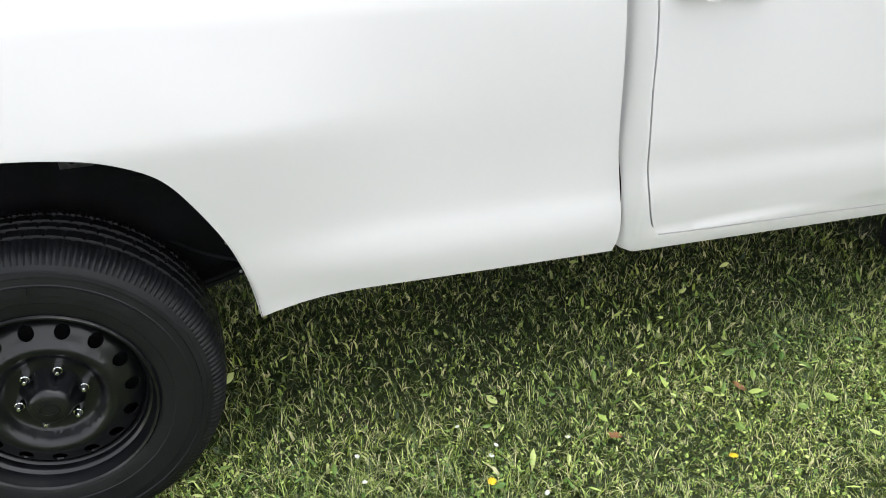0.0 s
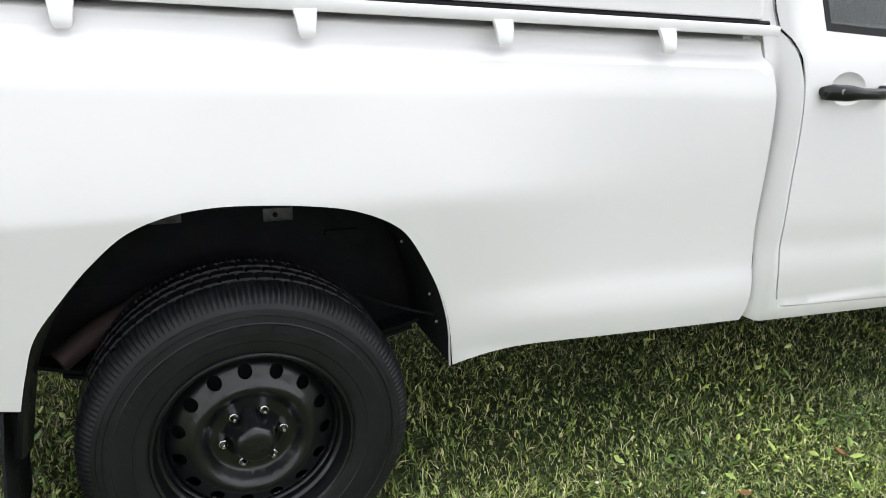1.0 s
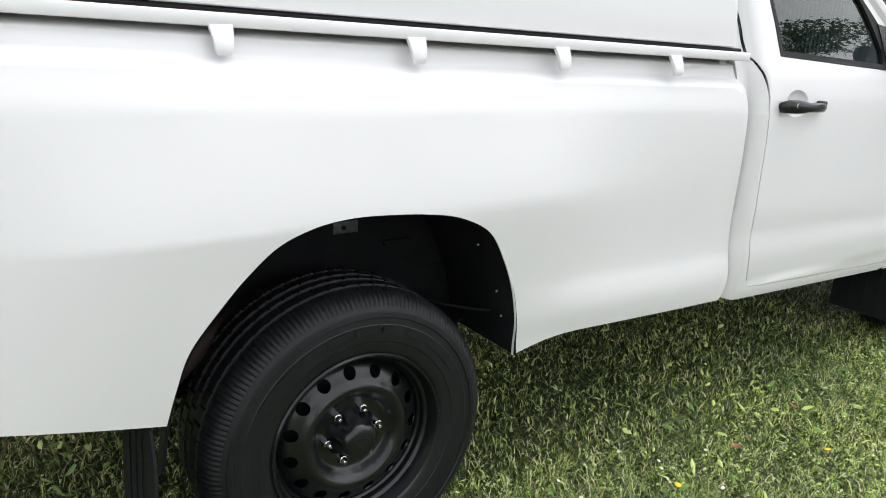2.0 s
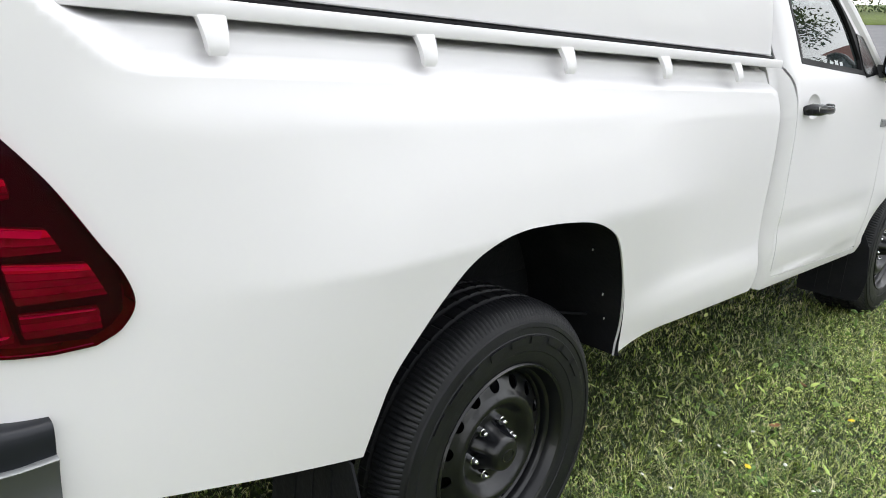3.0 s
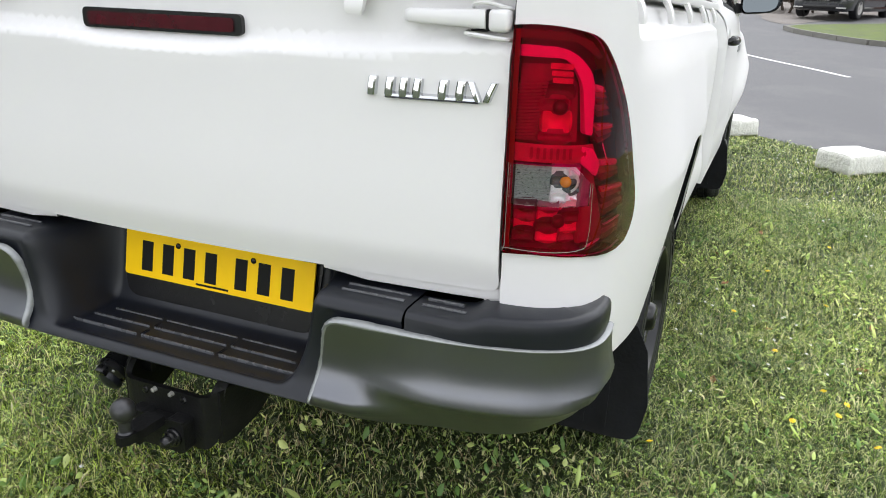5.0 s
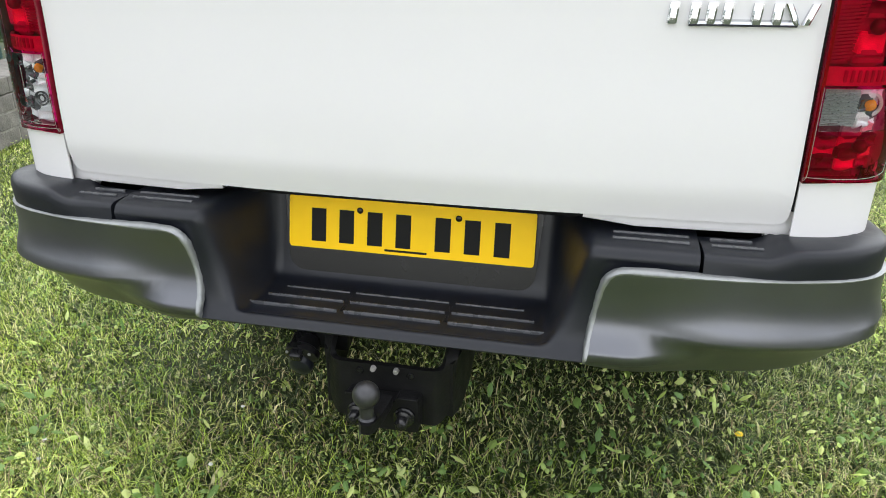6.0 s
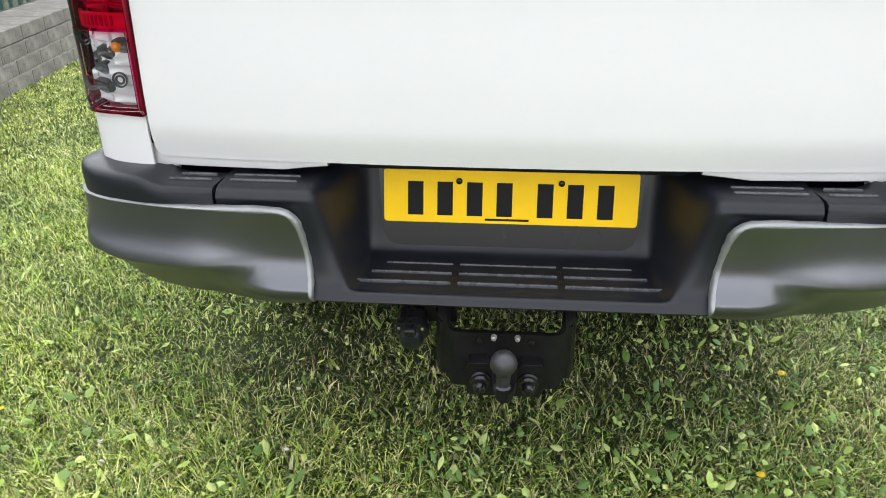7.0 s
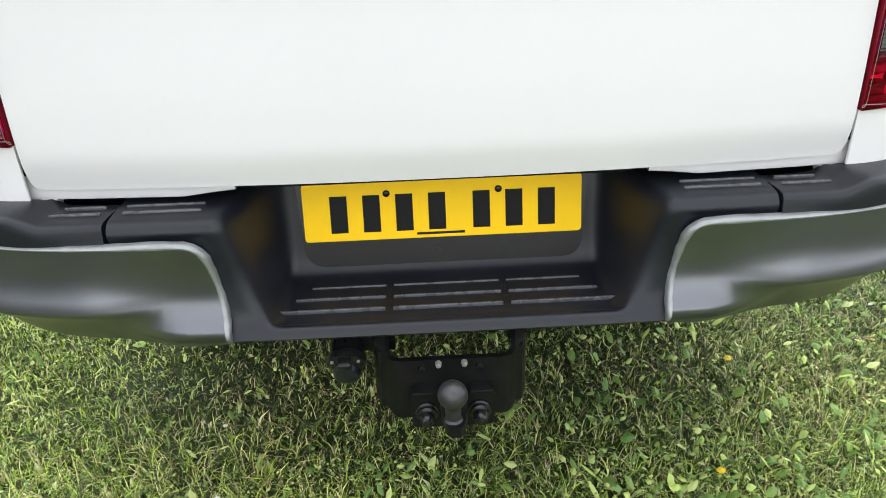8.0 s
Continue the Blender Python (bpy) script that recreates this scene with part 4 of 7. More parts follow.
def build_bumper():
    # black middle: number-plate recess, step and inner pads, one moulding
    A = [(-1.015, 0.828), (-1.022, 0.80), (-1.038, 0.72), (-1.052, 0.655), (-1.064, 0.625), (-1.088, 0.611), (-1.16, 0.606), (-1.220, 0.6045), (-1.238, 0.6105), (-1.250, 0.604), (-1.252, 0.590), (-1.20, 0.580)]
    B = [(-1.06, 0.808), (-1.12, 0.808), (-1.185, 0.808), (-1.210, 0.806), (-1.222, 0.798), (-1.227, 0.785), (-1.225, 0.75), (-1.222, 0.69), (-1.230, 0.63), (-1.246, 0.603), (-1.250, 0.590), (-1.20, 0.580)]
    C = [(-1.06, 0.808), (-1.12, 0.808), (-1.185, 0.808), (-1.210, 0.806), (-1.222, 0.798), (-1.227, 0.786), (-1.224, 0.775), (-1.222, 0.70), (-1.214, 0.64), (-1.205, 0.61), (-1.195, 0.590), (-1.17, 0.58)]
    A, B, C = (smooth_table(k, 3) for k in (A, B, C))
    secs = []
    for y in np.r_[np.linspace(-0.5505, -0.25, 46), np.linspace(-0.24, 0.24, 9), np.linspace(0.25, 0.5505, 46)]:
        w = float(S(abs(y), 0.284, 0.378))
        w2 = float(S(abs(y), 0.384, 0.402))
        prof = A * (1 - w) + B * w
        prof = prof * (1 - w2) + C * w2
        secs.append([(p[0] + 0.012 * abs(y) ** 2, y, p[1]) for p in prof])
    bumper = part("rear_bumper", mesh_of("rear_bumper", *loft(secs), M_PLASTIC, 60), None, truck, "black plastic step bumper with grey painted corner skins")
    # closing back and underside
    part("bumper_beam", box_bm((-1.0, -0.80, 0.60), (-0.93, 0.80, 0.80), 0.02), M_UNDER, bumper)
    for sy in (-1, 1):
        # outer pads with the raised corner
        secs = []
        us = np.linspace(bu(-0.5575), BUMP_END, 50)
        for u in us:
            x, y = (float(np.interp(u, BUMP_U, BUMP[:, k])) for k in (0, 1))
            tx, ty = (float(np.interp(u, BUMP_U, BUMP_T[:, k])) for k in (0, 1))
            nx, ny = ty, -tx
            rise = float(S(-y, 0.655, 0.715))
            zt = 0.808 + 0.016 * rise - 0.010 * float(S(u, 0.52, 0.68))
            zl = 0.764 - 0.006 * float(S(u, 0.4, 0.66))
            depth = min(0.115, 0.012 + float(np.min(np.hypot(PLAN[:, 0] - x, PLAN[:, 1] - y)))) if y < -0.70 else 0.115
            back = 0.011 * (1 - float(S(-y, 0.56, 0.70)))
            prof = [(depth, zt - 0.004), (0.06 if depth > 0.07 else depth * 0.75, zt), (0.024 + back, zt), (0.0165 + back, zt - 0.002), (0.012 + back, zt - 0.0055), (0.0095 + back, zt - 0.012), (0.0085 + back, zt - 0.026), (0.010 + back * 0.5, zl + 0.004), (0.03, zl - 0.01)]
            secs.append([(x - nx * a, (y - ny * a) * (1 if sy < 0 else -1), z) for a, z in prof])
        part("corner_pad", mesh_of("corner_pad", *loft(secs, True, True), M_PLASTIC, 50), None, bumper, "black corner pad")
        # grey skin with its worn bright rim
        inner = crv([(0.000, 0.582), (0.004, 0.61), (0.011, 0.66), (0.020, 0.715), (0.026, 0.742)], 6)
        top = [(0.033, 0.757), (0.043, 0.766), (0.056, 0.770), (0.07, 0.771)] + [(u, 0.771 - 0.010 * float(S(u, 0.35, 0.66))) for u in np.linspace(0.09, BUMP_END, 24)]
        end = [(BUMP_END - 0.002, 0.71), (BUMP_END - 0.008, 0.65), (BUMP_END - 0.03, 0.622)]
        low = crv([(BUMP_END - 0.03, 0.622), (0.52, 0.60), (0.44, 0.570), (0.34, 0.553), (0.22, 0.548), (0.12, 0.556), (0.03, 0.570), (0.000, 0.582)], 6)
        outline = inner + top + end + low[1:]
        skin = panel("corner_skin", [outline], bumper_skin(sy), M_SKIN, bumper, 0.02, thick=0.014, flip=sy > 0, label="dark grey painted bumper skin")
        # worn edge rolled back along the inner end and the top, sky highlight in its colour
        rim = inner[1:] + top
        rows = [[] for _ in range(5)]
        for i, (u, z) in enumerate(rim):
            p, q = np.array(rim[max(i - 1, 0)]), np.array(rim[min(i + 1, len(rim) - 1)])
            d = (q - p) / np.linalg.norm(q - p)
            out_u, out_z = -d[1], d[0]
            w = (0.0062 - 0.0028 * float(S(u, 0.1, 0.3))) * (1 + 0.2 * math.sin(i * 1.7) * math.sin(i * 0.61))
            for row, (k, h) in zip(rows, ((-0.6, 0.0006), (0.0, 0.0016), (0.5, -0.001), (0.9, -0.006), (1.0, -0.014))):
                row.append(bumper_skin(sy, h)(np.array([u + out_u * w * k]), np.array([z + out_z * w * k]))[0])
        part("worn_rim", mesh_of("worn_rim", *loft(rows), M_WORN, 60), None, skin, "worn silver rim, paler for the sky on its bevel")
        # raised ribs on the pads
        for x in (-1.150, -1.178):
            lo, hi = sorted((sy * 0.405, sy * 0.535))
            part("pad_rib", box_bm((x - 0.003, lo, 0.804), (x + 0.003, hi, 0.8115), 0.0015), M_RIB, bumper)
            lo, hi = sorted((sy * 0.57, sy * (0.655 if x < -1.16 else 0.64)))
            part("pad_rib", box_bm((x - 0.003, lo, 0.804), (x + 0.003, hi, 0.8115), 0.0015), M_RIB, bumper)
    # step ribs, three rows of three
    for x, half in ((-1.110, 0.250), (-1.150, 0.275), (-1.190, 0.300)):
        for y0, y1 in ((-half, -0.112), (-0.098, 0.098), (0.112, half)):
            part("step_rib", box_bm((x - 0.002, y0, 0.602), (x + 0.002, y1, 0.6115), 0.0012), M_RIB, bumper)
    for y in (-0.1075, -0.1025, 0.1025, 0.1075):
        for x in (-1.183, -1.143):
            part("step_rib", box_bm((x, y - 0.0009, 0.602), (x + 0.024, y + 0.0009, 0.6080), 0.0005), M_PLASTIC, bumper)
    # flat pocket behind the number plate
    pk = lambda d: (lambda u, z: np.c_[-1.0375 - (0.735 - np.asarray(z, float)) * 0.20 - d, -np.asarray(u, float), z])
    o = rounded([(-0.262, 0.628, 0.04), (0.262, 0.628, 0.04), (0.274, 0.80, 0.0), (-0.274, 0.80, 0.0)])
    panel("plate_pocket", [o], pk(0.003), M_SMOOTH, bumper, 0.05, thick=0.02)
    plate = panel("number_plate", [rounded([(-0.26, 0.682, 0.008), (0.26, 0.682, 0.008), (0.26, 0.791, 0.008), (-0.26, 0.791, 0.008)])], pk(0.014), M_PLATE, truck, 0.05, thick=0.004,
                  label="yellow rear number plate with black bars")
    x0 = -0.219
    for k in range(7):
        c = x0 + 0.025 + k * 0.061 + (0.022 if k > 3 else 0)
        panel("plate_bar", [[(c - 0.016, 0.697), (c + 0.016, 0.697), (c + 0.016, 0.766), (c - 0.016, 0.766)]], pk(0.0148), M_INK, plate, 0.05, thick=0.0006)
    panel("plate_bar", [[(-0.050, 0.6880), (0.040, 0.6880), (0.040, 0.6925), (-0.050, 0.6925)]], pk(0.0148), M_INK, plate, 0.05, thick=0.0006)
    for y in (-0.104, 0.104):
        c = pk(0.016)(np.array([-y]), np.array([0.768]))[0]
        bm = bmesh.new()
        bmesh.ops.create_uvsphere(bm, u_segments=12, v_segments=6, radius=0.007, matrix=Matrix.Translation(c) @ Matrix.Diagonal((0.6, 1, 1, 1)))
        part("plate_screw", bm, M_SMOOTH, plate)
    return bumper


def build_tow_bar():
    # flat drop plate with two arms that rise behind the bumper lip
    out = rounded([(-0.112, 0.402, 0.02), (0.112, 0.402, 0.02), (0.130, 0.45, 0.02), (0.140, 0.597, 0), (0.118, 0.597, 0), (0.116, 0.527, 0.010), (-0.116, 0.527, 0.010), (-0.118, 0.597, 0), (-0.140, 0.597, 0), (-0.130, 0.45, 0.02)])
    bar = panel("tow_bar", [out], lambda u, z: np.c_[np.full_like(np.asarray(u, float), -1.240) + 0.06 * S(np.asarray(z, float), 0.53, 0.60) + 0.035 * S(np.abs(np.asarray(u, float)), 0.095, 0.145), -np.asarray(u, float), z], M_TOW, truck, 0.015, thick=0.012, label="black steel tow bar with ball and socket")
    for s in (-1, 1):
        rows = [[(x, s * w - 0.006, z0), (x, s * w + 0.006, z0), (x, s * w + 0.006, z1), (x, s * w - 0.006, z1)] for x, w, z0, z1 in ((-1.218, 0.124, 0.414, 0.535), (-1.19, 0.134, 0.418, 0.545), (-1.12, 0.138, 0.432, 0.57), (-1.04, 0.138, 0.47, 0.60), (-0.95, 0.138, 0.52, 0.63))]
        part("arm", mesh_of("arm", *loft(rows, True, True), M_TOW, 40), None, bar)
    # bolted mount with two shoulders, the ball on a short tongue between them
    mount = rounded([(-0.074, 0.404, 0.012), (0.074, 0.404, 0.012), (0.074, 0.478, 0.012), (0.032, 0.478, 0.004), (0.026, 0.470, 0.004), (-0.026, 0.470, 0.004), (-0.032, 0.478, 0.004), (-0.074, 0.478, 0.012)])
    panel("ball_mount", [mount], lambda u, z: np.c_[np.full_like(np.asarray(u, float), -1.272), -np.asarray(u, float), z], M_TOW, bar, 0.02, thick=0.032)
    v, f = loft([[(x, y * wy, z) for y, z in ((-0.024, 0.462), (0.024, 0.462), (0.024, 0.482), (-0.024, 0.482))] for x, wy in ((-1.27, 1.0), (-1.33, 0.9), (-1.362, 0.62), (-1.372, 0.3))], True, True)
    part("ball_seat", mesh_of("ball_seat", v, f, M_TOW), None, bar)
    ball = [(0.0, 0.0255)] + [(0.0252 * math.sin(radians(a)), 0.0252 * math.cos(radians(a))) for a in range(12, 145, 12)] + [(0.0135, -0.025), (0.0130, -0.046), (0.016, -0.050), (0.016, -0.056)]
    part("ball", mesh_of("ball", *moved(lathe([(max(r, 0.0004), z) for r, z in ball], 28, "z"), (-1.348, 0.003, 0.532)), material("worn_tow_ball", (0.06, 0.06, 0.064), 0.42, metal=0.7, vary=0.3, scale=60)), None, bar, "worn steel tow ball")
    part("drop_tongue", mesh_of("drop_tongue", *loft([[(-1.35 + 0.012 * k, -w, z), (-1.35 + 0.012 * k, w, z), (-1.335 + 0.012 * k, w, z), (-1.335 + 0.012 * k, -w, z)] for k, (w, z) in enumerate(((0.014, 0.465), (0.012, 0.452), (0.006, 0.440)))], True, True), M_TOW), None, bar)
    for s in (-1, 1):
        nut = lathe([(0.0004, -0.038), (0.008, -0.036), (0.0125, -0.030), (0.013, -0.016), (0.018, -0.014), (0.018, -0.007), (0.021, -0.005), (0.021, 0.0)], 18, "x")
        part("bolt", mesh_of("bolt", *moved(nut, (-1.272, s * 0.047, 0.440)), M_SMOOTH), None, bar, "capped bolt")
        part("bolt", mesh_of("bolt", *moved(lathe([(0.0004, -0.010), (0.005, -0.009), (0.006, 0.0)], 10, "x"), (-1.240, s * 0.023, 0.520)), M_GALV), None, bar, "bright bolt head")
        part("bolt", mesh_of("bolt", *moved(lathe([(0.0004, -0.005), (0.007, -0.004), (0.009, 0.0)], 6, "x"), (-1.240, s * 0.051, 0.511)), M_SMOOTH), None, bar)
        part("mount_edge", box_bm((-1.274, s * 0.052 - 0.020, 0.4765), (-1.266, s * 0.052 + 0.020, 0.4795), 0.001), M_TOW, bar)
    # trailer socket, nose down, with a half-round lid hanging over its face
    turn = Matrix.Translation((-1.165, 0.190, 0.520)) @ Matrix.Rotation(radians(-28), 4, "Y")
    put = lambda vf: ([tuple(turn @ Vector(p)) for p in vf[0]], vf[1])
    sock = lathe([(0.0004, -0.052), (0.024, -0.050), (0.030, -0.046), (0.036, -0.043), (0.037, -0.030), (0.032, -0.026), (0.031, 0.0), (0.024, 0.006), (0.022, 0.03)], 24, "x")
    socket = part("trailer_socket", mesh_of("trailer_socket", *put(sock), M_SMOOTH), None, bar, "black trailer socket")
    for a in (40, 140, 270):
        part("socket_screw", mesh_of("socket_screw", *put(moved(lathe([(0.0004, -0.004), (0.003, -0.003), (0.0035, 0.0)], 8, "x"), (-0.046, 0.031 * math.cos(radians(a)), 0.031 * math.sin(radians(a))))), M_GALV), None, socket)
    lid = lathe([(0.0004, -0.016), (0.012, -0.015), (0.022, -0.010), (0.026, -0.002), (0.026, 0.004)], 20, "x")
    lid = ([(x - 0.052, y, z * 1.25 - 0.012) for x, y, z in lid[0]], lid[1])
    part("socket_lid", mesh_of("socket_lid", *put(lid), M_PLASTIC), None, socket)
    hinge = box_bm((-0.064, -0.012, 0.014), (-0.040, 0.012, 0.034), 0.004)
    bmesh.ops.transform(hinge, matrix=turn, verts=hinge.verts)
    part("lid_hinge", hinge, M_SMOOTH, socket)
    part("socket_bracket", box_bm((-1.17, 0.10, 0.505), (-1.155, 0.17, 0.60), 0.003), M_TOW, bar)
    pts = crv([(-1.13, 0.19, 0.54), (-1.08, 0.18, 0.57), (-1.02, 0.16, 0.61)], 6)
    part("socket_cable", mesh_of("socket_cable", *tube(pts, 0.008, 8), M_SMOOTH), None, bar)


# ---- wheels: built about the hub, outer face towards -y ----
def wheel_meshes():
    prof = [(0.214, 0.020), (0.222, 0.006), (0.232, -0.003), (0.240, -0.0065), (0.262, -0.0095), (0.264, -0.0115), (0.285, -0.013), (0.305, -0.013), (0.307, -0.0115), (0.322, -0.0098), (0.324, -0.0128), (0.334, -0.0112), (0.337, -0.0070), (0.348, -0.002), (0.357, 0.004), (0.366, 0.013), (0.373, 0.024), (0.378, 0.038),
            (0.3795, 0.060), (0.372, 0.063), (0.372, 0.070), (0.380, 0.073), (0.381, 0.105), (0.373, 0.108), (0.373, 0.116), (0.381, 0.119), (0.381, 0.143), (0.373, 0.146), (0.373, 0.154), (0.381, 0.157), (0.380, 0.189), (0.372, 0.192), (0.372, 0.199), (0.3795, 0.202), (0.377, 0.226), (0.366, 0.248), (0.345, 0.265), (0.30, 0.274), (0.24, 0.268), (0.22, 0.255), (0.214, 0.24)]
    n = 540
    v, f = lathe(prof, n)
    v = np.array(v).reshape(n, len(prof), 3)
    for k in range(n):
        for j, (r, y) in enumerate(prof):
            cut = 0.0
            if 13 <= j <= 17 and k % 3 == 0:
                cut = 0.0045 if j > 13 else 0.002
            if 18 <= j <= 33 and r > 0.376 and (k + 5 * (j // 4)) % 9 == 0:
                cut = 0.004
            if 33 <= j <= 36 and k % 3 == 0:
                cut = 0.004
            s = (r - cut) / r
            v[k, j, 0] *= s
            v[k, j, 2] *= s
    v = v.reshape(-1, 3)
    v[:, 2] = np.maximum(v[:, 2], -0.362)
    tyre = mesh_of("tyre", v, f, M_RUBBER, 22)
    # steel wheel: flange, stepped barrel, vented disc, dished centre
    rim = [(0.226, 0.006), (0.231, -0.004), (0.2275, -0.009), (0.222, -0.006), (0.2185, 0.004), (0.214, 0.014), (0.2115, 0.026), (0.206, 0.030), (0.2035, 0.034), (0.202, 0.048), (0.1975, 0.052), (0.195, 0.056), (0.1935, 0.075), (0.192, 0.20)]
    rv, rf = lathe(rim, 96)
    barrel = (rv, rf)
    disc_y = knots([(0.03, 0.052), (0.052, 0.052), (0.060, 0.050), (0.085, 0.049), (0.098, 0.046), (0.108, 0.034), (0.118, 0.021), (0.130, 0.016), (0.140, 0.018), (0.150, 0.026), (0.170, 0.036), (0.185, 0.046), (0.196, 0.060), (0.21, 0.075)])

    def face(u, w):
        r = np.hypot(u, w)
        return np.c_[u, disc_y(r), w]
    circ = lambda cx, cy, r, n: [(cx + r * math.cos(2 * math.pi * k / n), cy + r * math.sin(2 * math.pi * k / n)) for k in range(n)]
    holes = []
    for k in range(15):
        a = 2 * math.pi * (k + 0.9) / 15
        holes.append(circ(0.170 * math.cos(a), 0.170 * math.sin(a), 0.0165, 14))
    rings = [p for r in np.arange(0.045, 0.193, 0.008) for p in circ(0, 0, r, int(2 * math.pi * r / 0.012))]
    disc = panel("wheel", [circ(0, 0, 0.194, 84)] + holes, face, M_STEEL, None, 0.013, rings, 0.004)
    me = disc.data
    bpy.data.objects.remove(disc)
    # hub cap: a flat crown, its skirt scalloped round the six nuts
    cap = [(0.0004, -0.014), (0.020, -0.0135), (0.033, -0.012), (0.041, -0.008), (0.046, 0.001), (0.051, 0.018), (0.058, 0.034), (0.066, 0.045), (0.070, 0.052)]
    cv, cf = lathe(cap, 72)
    cv = np.array(cv).reshape(72, len(cap), 3)
    for k in range(72):
        near_nut = max(0.0, 1 - min(k % 12, 12 - k % 12) / 4.2)
        for j, (r0, y0) in enumerate(cap):
            shrink = 1 - 0.26 * S(near_nut, 0, 1) * S(r0, 0.040, 0.066)
            cv[k, j, 0] *= shrink
            cv[k, j, 2] *= shrink
    hub_cap = mesh_of("hub_cap", cv.reshape(-1, 3), cf, M_STEEL, 50)
    nut = [(0.0004, -0.030), (0.004, -0.029), (0.0075, -0.024), (0.0085, -0.016), (0.0105, -0.015), (0.0115, 0.0)]
    nv, nf = lathe(nut, 12)
    nut_me = mesh_of("wheel_nut", nv, nf, M_CHROME, 30)
    emblem = [tuple(p) for p in circ(0, 0, 1, 28)]
    secs = [[(0.022 * s * a, -0.0135 - h, 0.015 * s * b) for a, b in emblem] for s, h in ((1.04, -0.002), (1.0, 0.0016), (0.86, 0.0016), (0.82, -0.002))]
    emb = mesh_of("emblem", *loft([s + [s[0]] for s in secs]), M_SMOOTH, 40)
    lettering = []
    for a0, a1 in ((28, 38), (42, 52), (56, 66), (70, 80), (84, 94), (98, 108), (116, 121), (126, 136), (140, 150)):
        row_in, row_out = [], []
        for a in np.linspace(a0, a1, 5):
            c, sn = math.cos(radians(a)), math.sin(radians(a))
            row_in.append((0.284 * c, -0.0132, 0.284 * sn))
            row_out.append((0.302 * c, -0.0132, 0.302 * sn))
        up = [[(x, y - 0.0034, z) for x, y, z in r] for r in (row_in, row_out)]
        lettering.append(mesh_of("tyre_mark", *loft([row_in, up[0], up[1], row_out]), M_RUBBER, 20))
    barrel_me = mesh_of("wheel_rim", *barrel, M_STEEL, 30)
    return me, tyre, hub_cap, nut_me, emb, lettering, barrel_me


def build_wheels():
    disc, tyre, cap, nut, emb, lettering, barrel = wheel_meshes()
    drum = mesh_of("brake_drum", *lathe([(0.0004, 0.085), (0.12, 0.086), (0.165, 0.088), (0.186, 0.098), (0.188, 0.17), (0.0004, 0.175)], 40), M_UNDER, 30)
    for x, sy, spin in ((0.0, -1, 7), (0.0, 1, 40), (3.085, -1, 22), (3.085, 1, 60)):
        w = new("wheel", disc)
        w.parent = truck
        w.matrix_parent_inverse = Matrix.Translation(truck.location).inverted()
        w.location = (x, sy * 0.842, 0.357)
        w.rotation_euler = (0, 0, 0 if sy < 0 else math.pi)
        w["label"] = "black steel wheel with a road tyre"
        part("tyre", tyre, None, w, "black road tyre")
        part("wheel_rim", barrel, None, w)
        part("hub_cap", cap, None, w).rotation_euler = (0, -radians(spin), 0)
        part("brake_drum", drum, None, w)
        part("emblem", emb, None, w)
        for mark in lettering:
            part("tyre_mark", mark, None, w)
        for k in range(6):
            a = radians(60 * k + spin)
            o = part("wheel_nut", nut, None, w, "bright wheel nut")
            o.location = (0.0698 * math.cos(a), 0.050, 0.0698 * math.sin(a))


# ---- cab ----
CAB_W = knots([(0.35, 0.800), (0.44, 0.826), (0.47, 0.838), (0.505, 0.848), (0.525, 0.846), (0.55, 0.852), (0.65, 0.864), (0.80, 0.868), (0.95, 0.868), (1.08, 0.866), (1.16, 0.860), (1.22, 0.848), (1.26, 0.832), (1.285, 0.818),
               (1.40, 0.778), (1.55, 0.717), (1.68, 0.655), (1.75, 0.60), (1.80, 0.52)])


def cab_skin(sy, proud=0.0):
    def f(x, z):
        x, z = np.asarray(x, float), np.asarray(z, float)
        zb = z + RAKE * (x - 1.5) * 0.8
        w = CAB_W(zb)
        w = w - 0.070 * (1 - S(x, 1.385, 1.440)) - 0.05 * S(x, 2.9, 4.0) - 0.17 * S(x, 3.35, 4.0)
        # front wing swells over its wheel arch, and a soft crease runs along the lower door
        ring = np.hypot((x - 3.085) / 0.50, (z - 0.42) / 0.43)
        w = w + 0.056 * np.exp(-((ring - 1.05) / 0.28) ** 2) * S(z, 0.55, 0.80) * S(x, 2.35, 2.65)
        w = w - 0.006 * np.exp(-((zb - 0.70) / 0.05) ** 2) * (1 - S(x, 2.3, 2.6))
        w = w - 0.03 * S(x, 2.45, 2.8) * S(zb, 1.08, 1.2)
        return np.c_[x, sy * (w + proud), z]
    return f


DOOR_BACK = crv([(1.496, 0.514), (1.470, 0.60), (1.452, 0.72), (1.445, 0.88), (1.446, 1.01), (1.441, 1.13), (1.430, 1.215), (1.418, 1.262)], 6) + [(1.408, 1.285), (1.405, 1.33)] + crv([(1.405, 1.36), (1.405, 1.50), (1.44, 1.68)], 5)


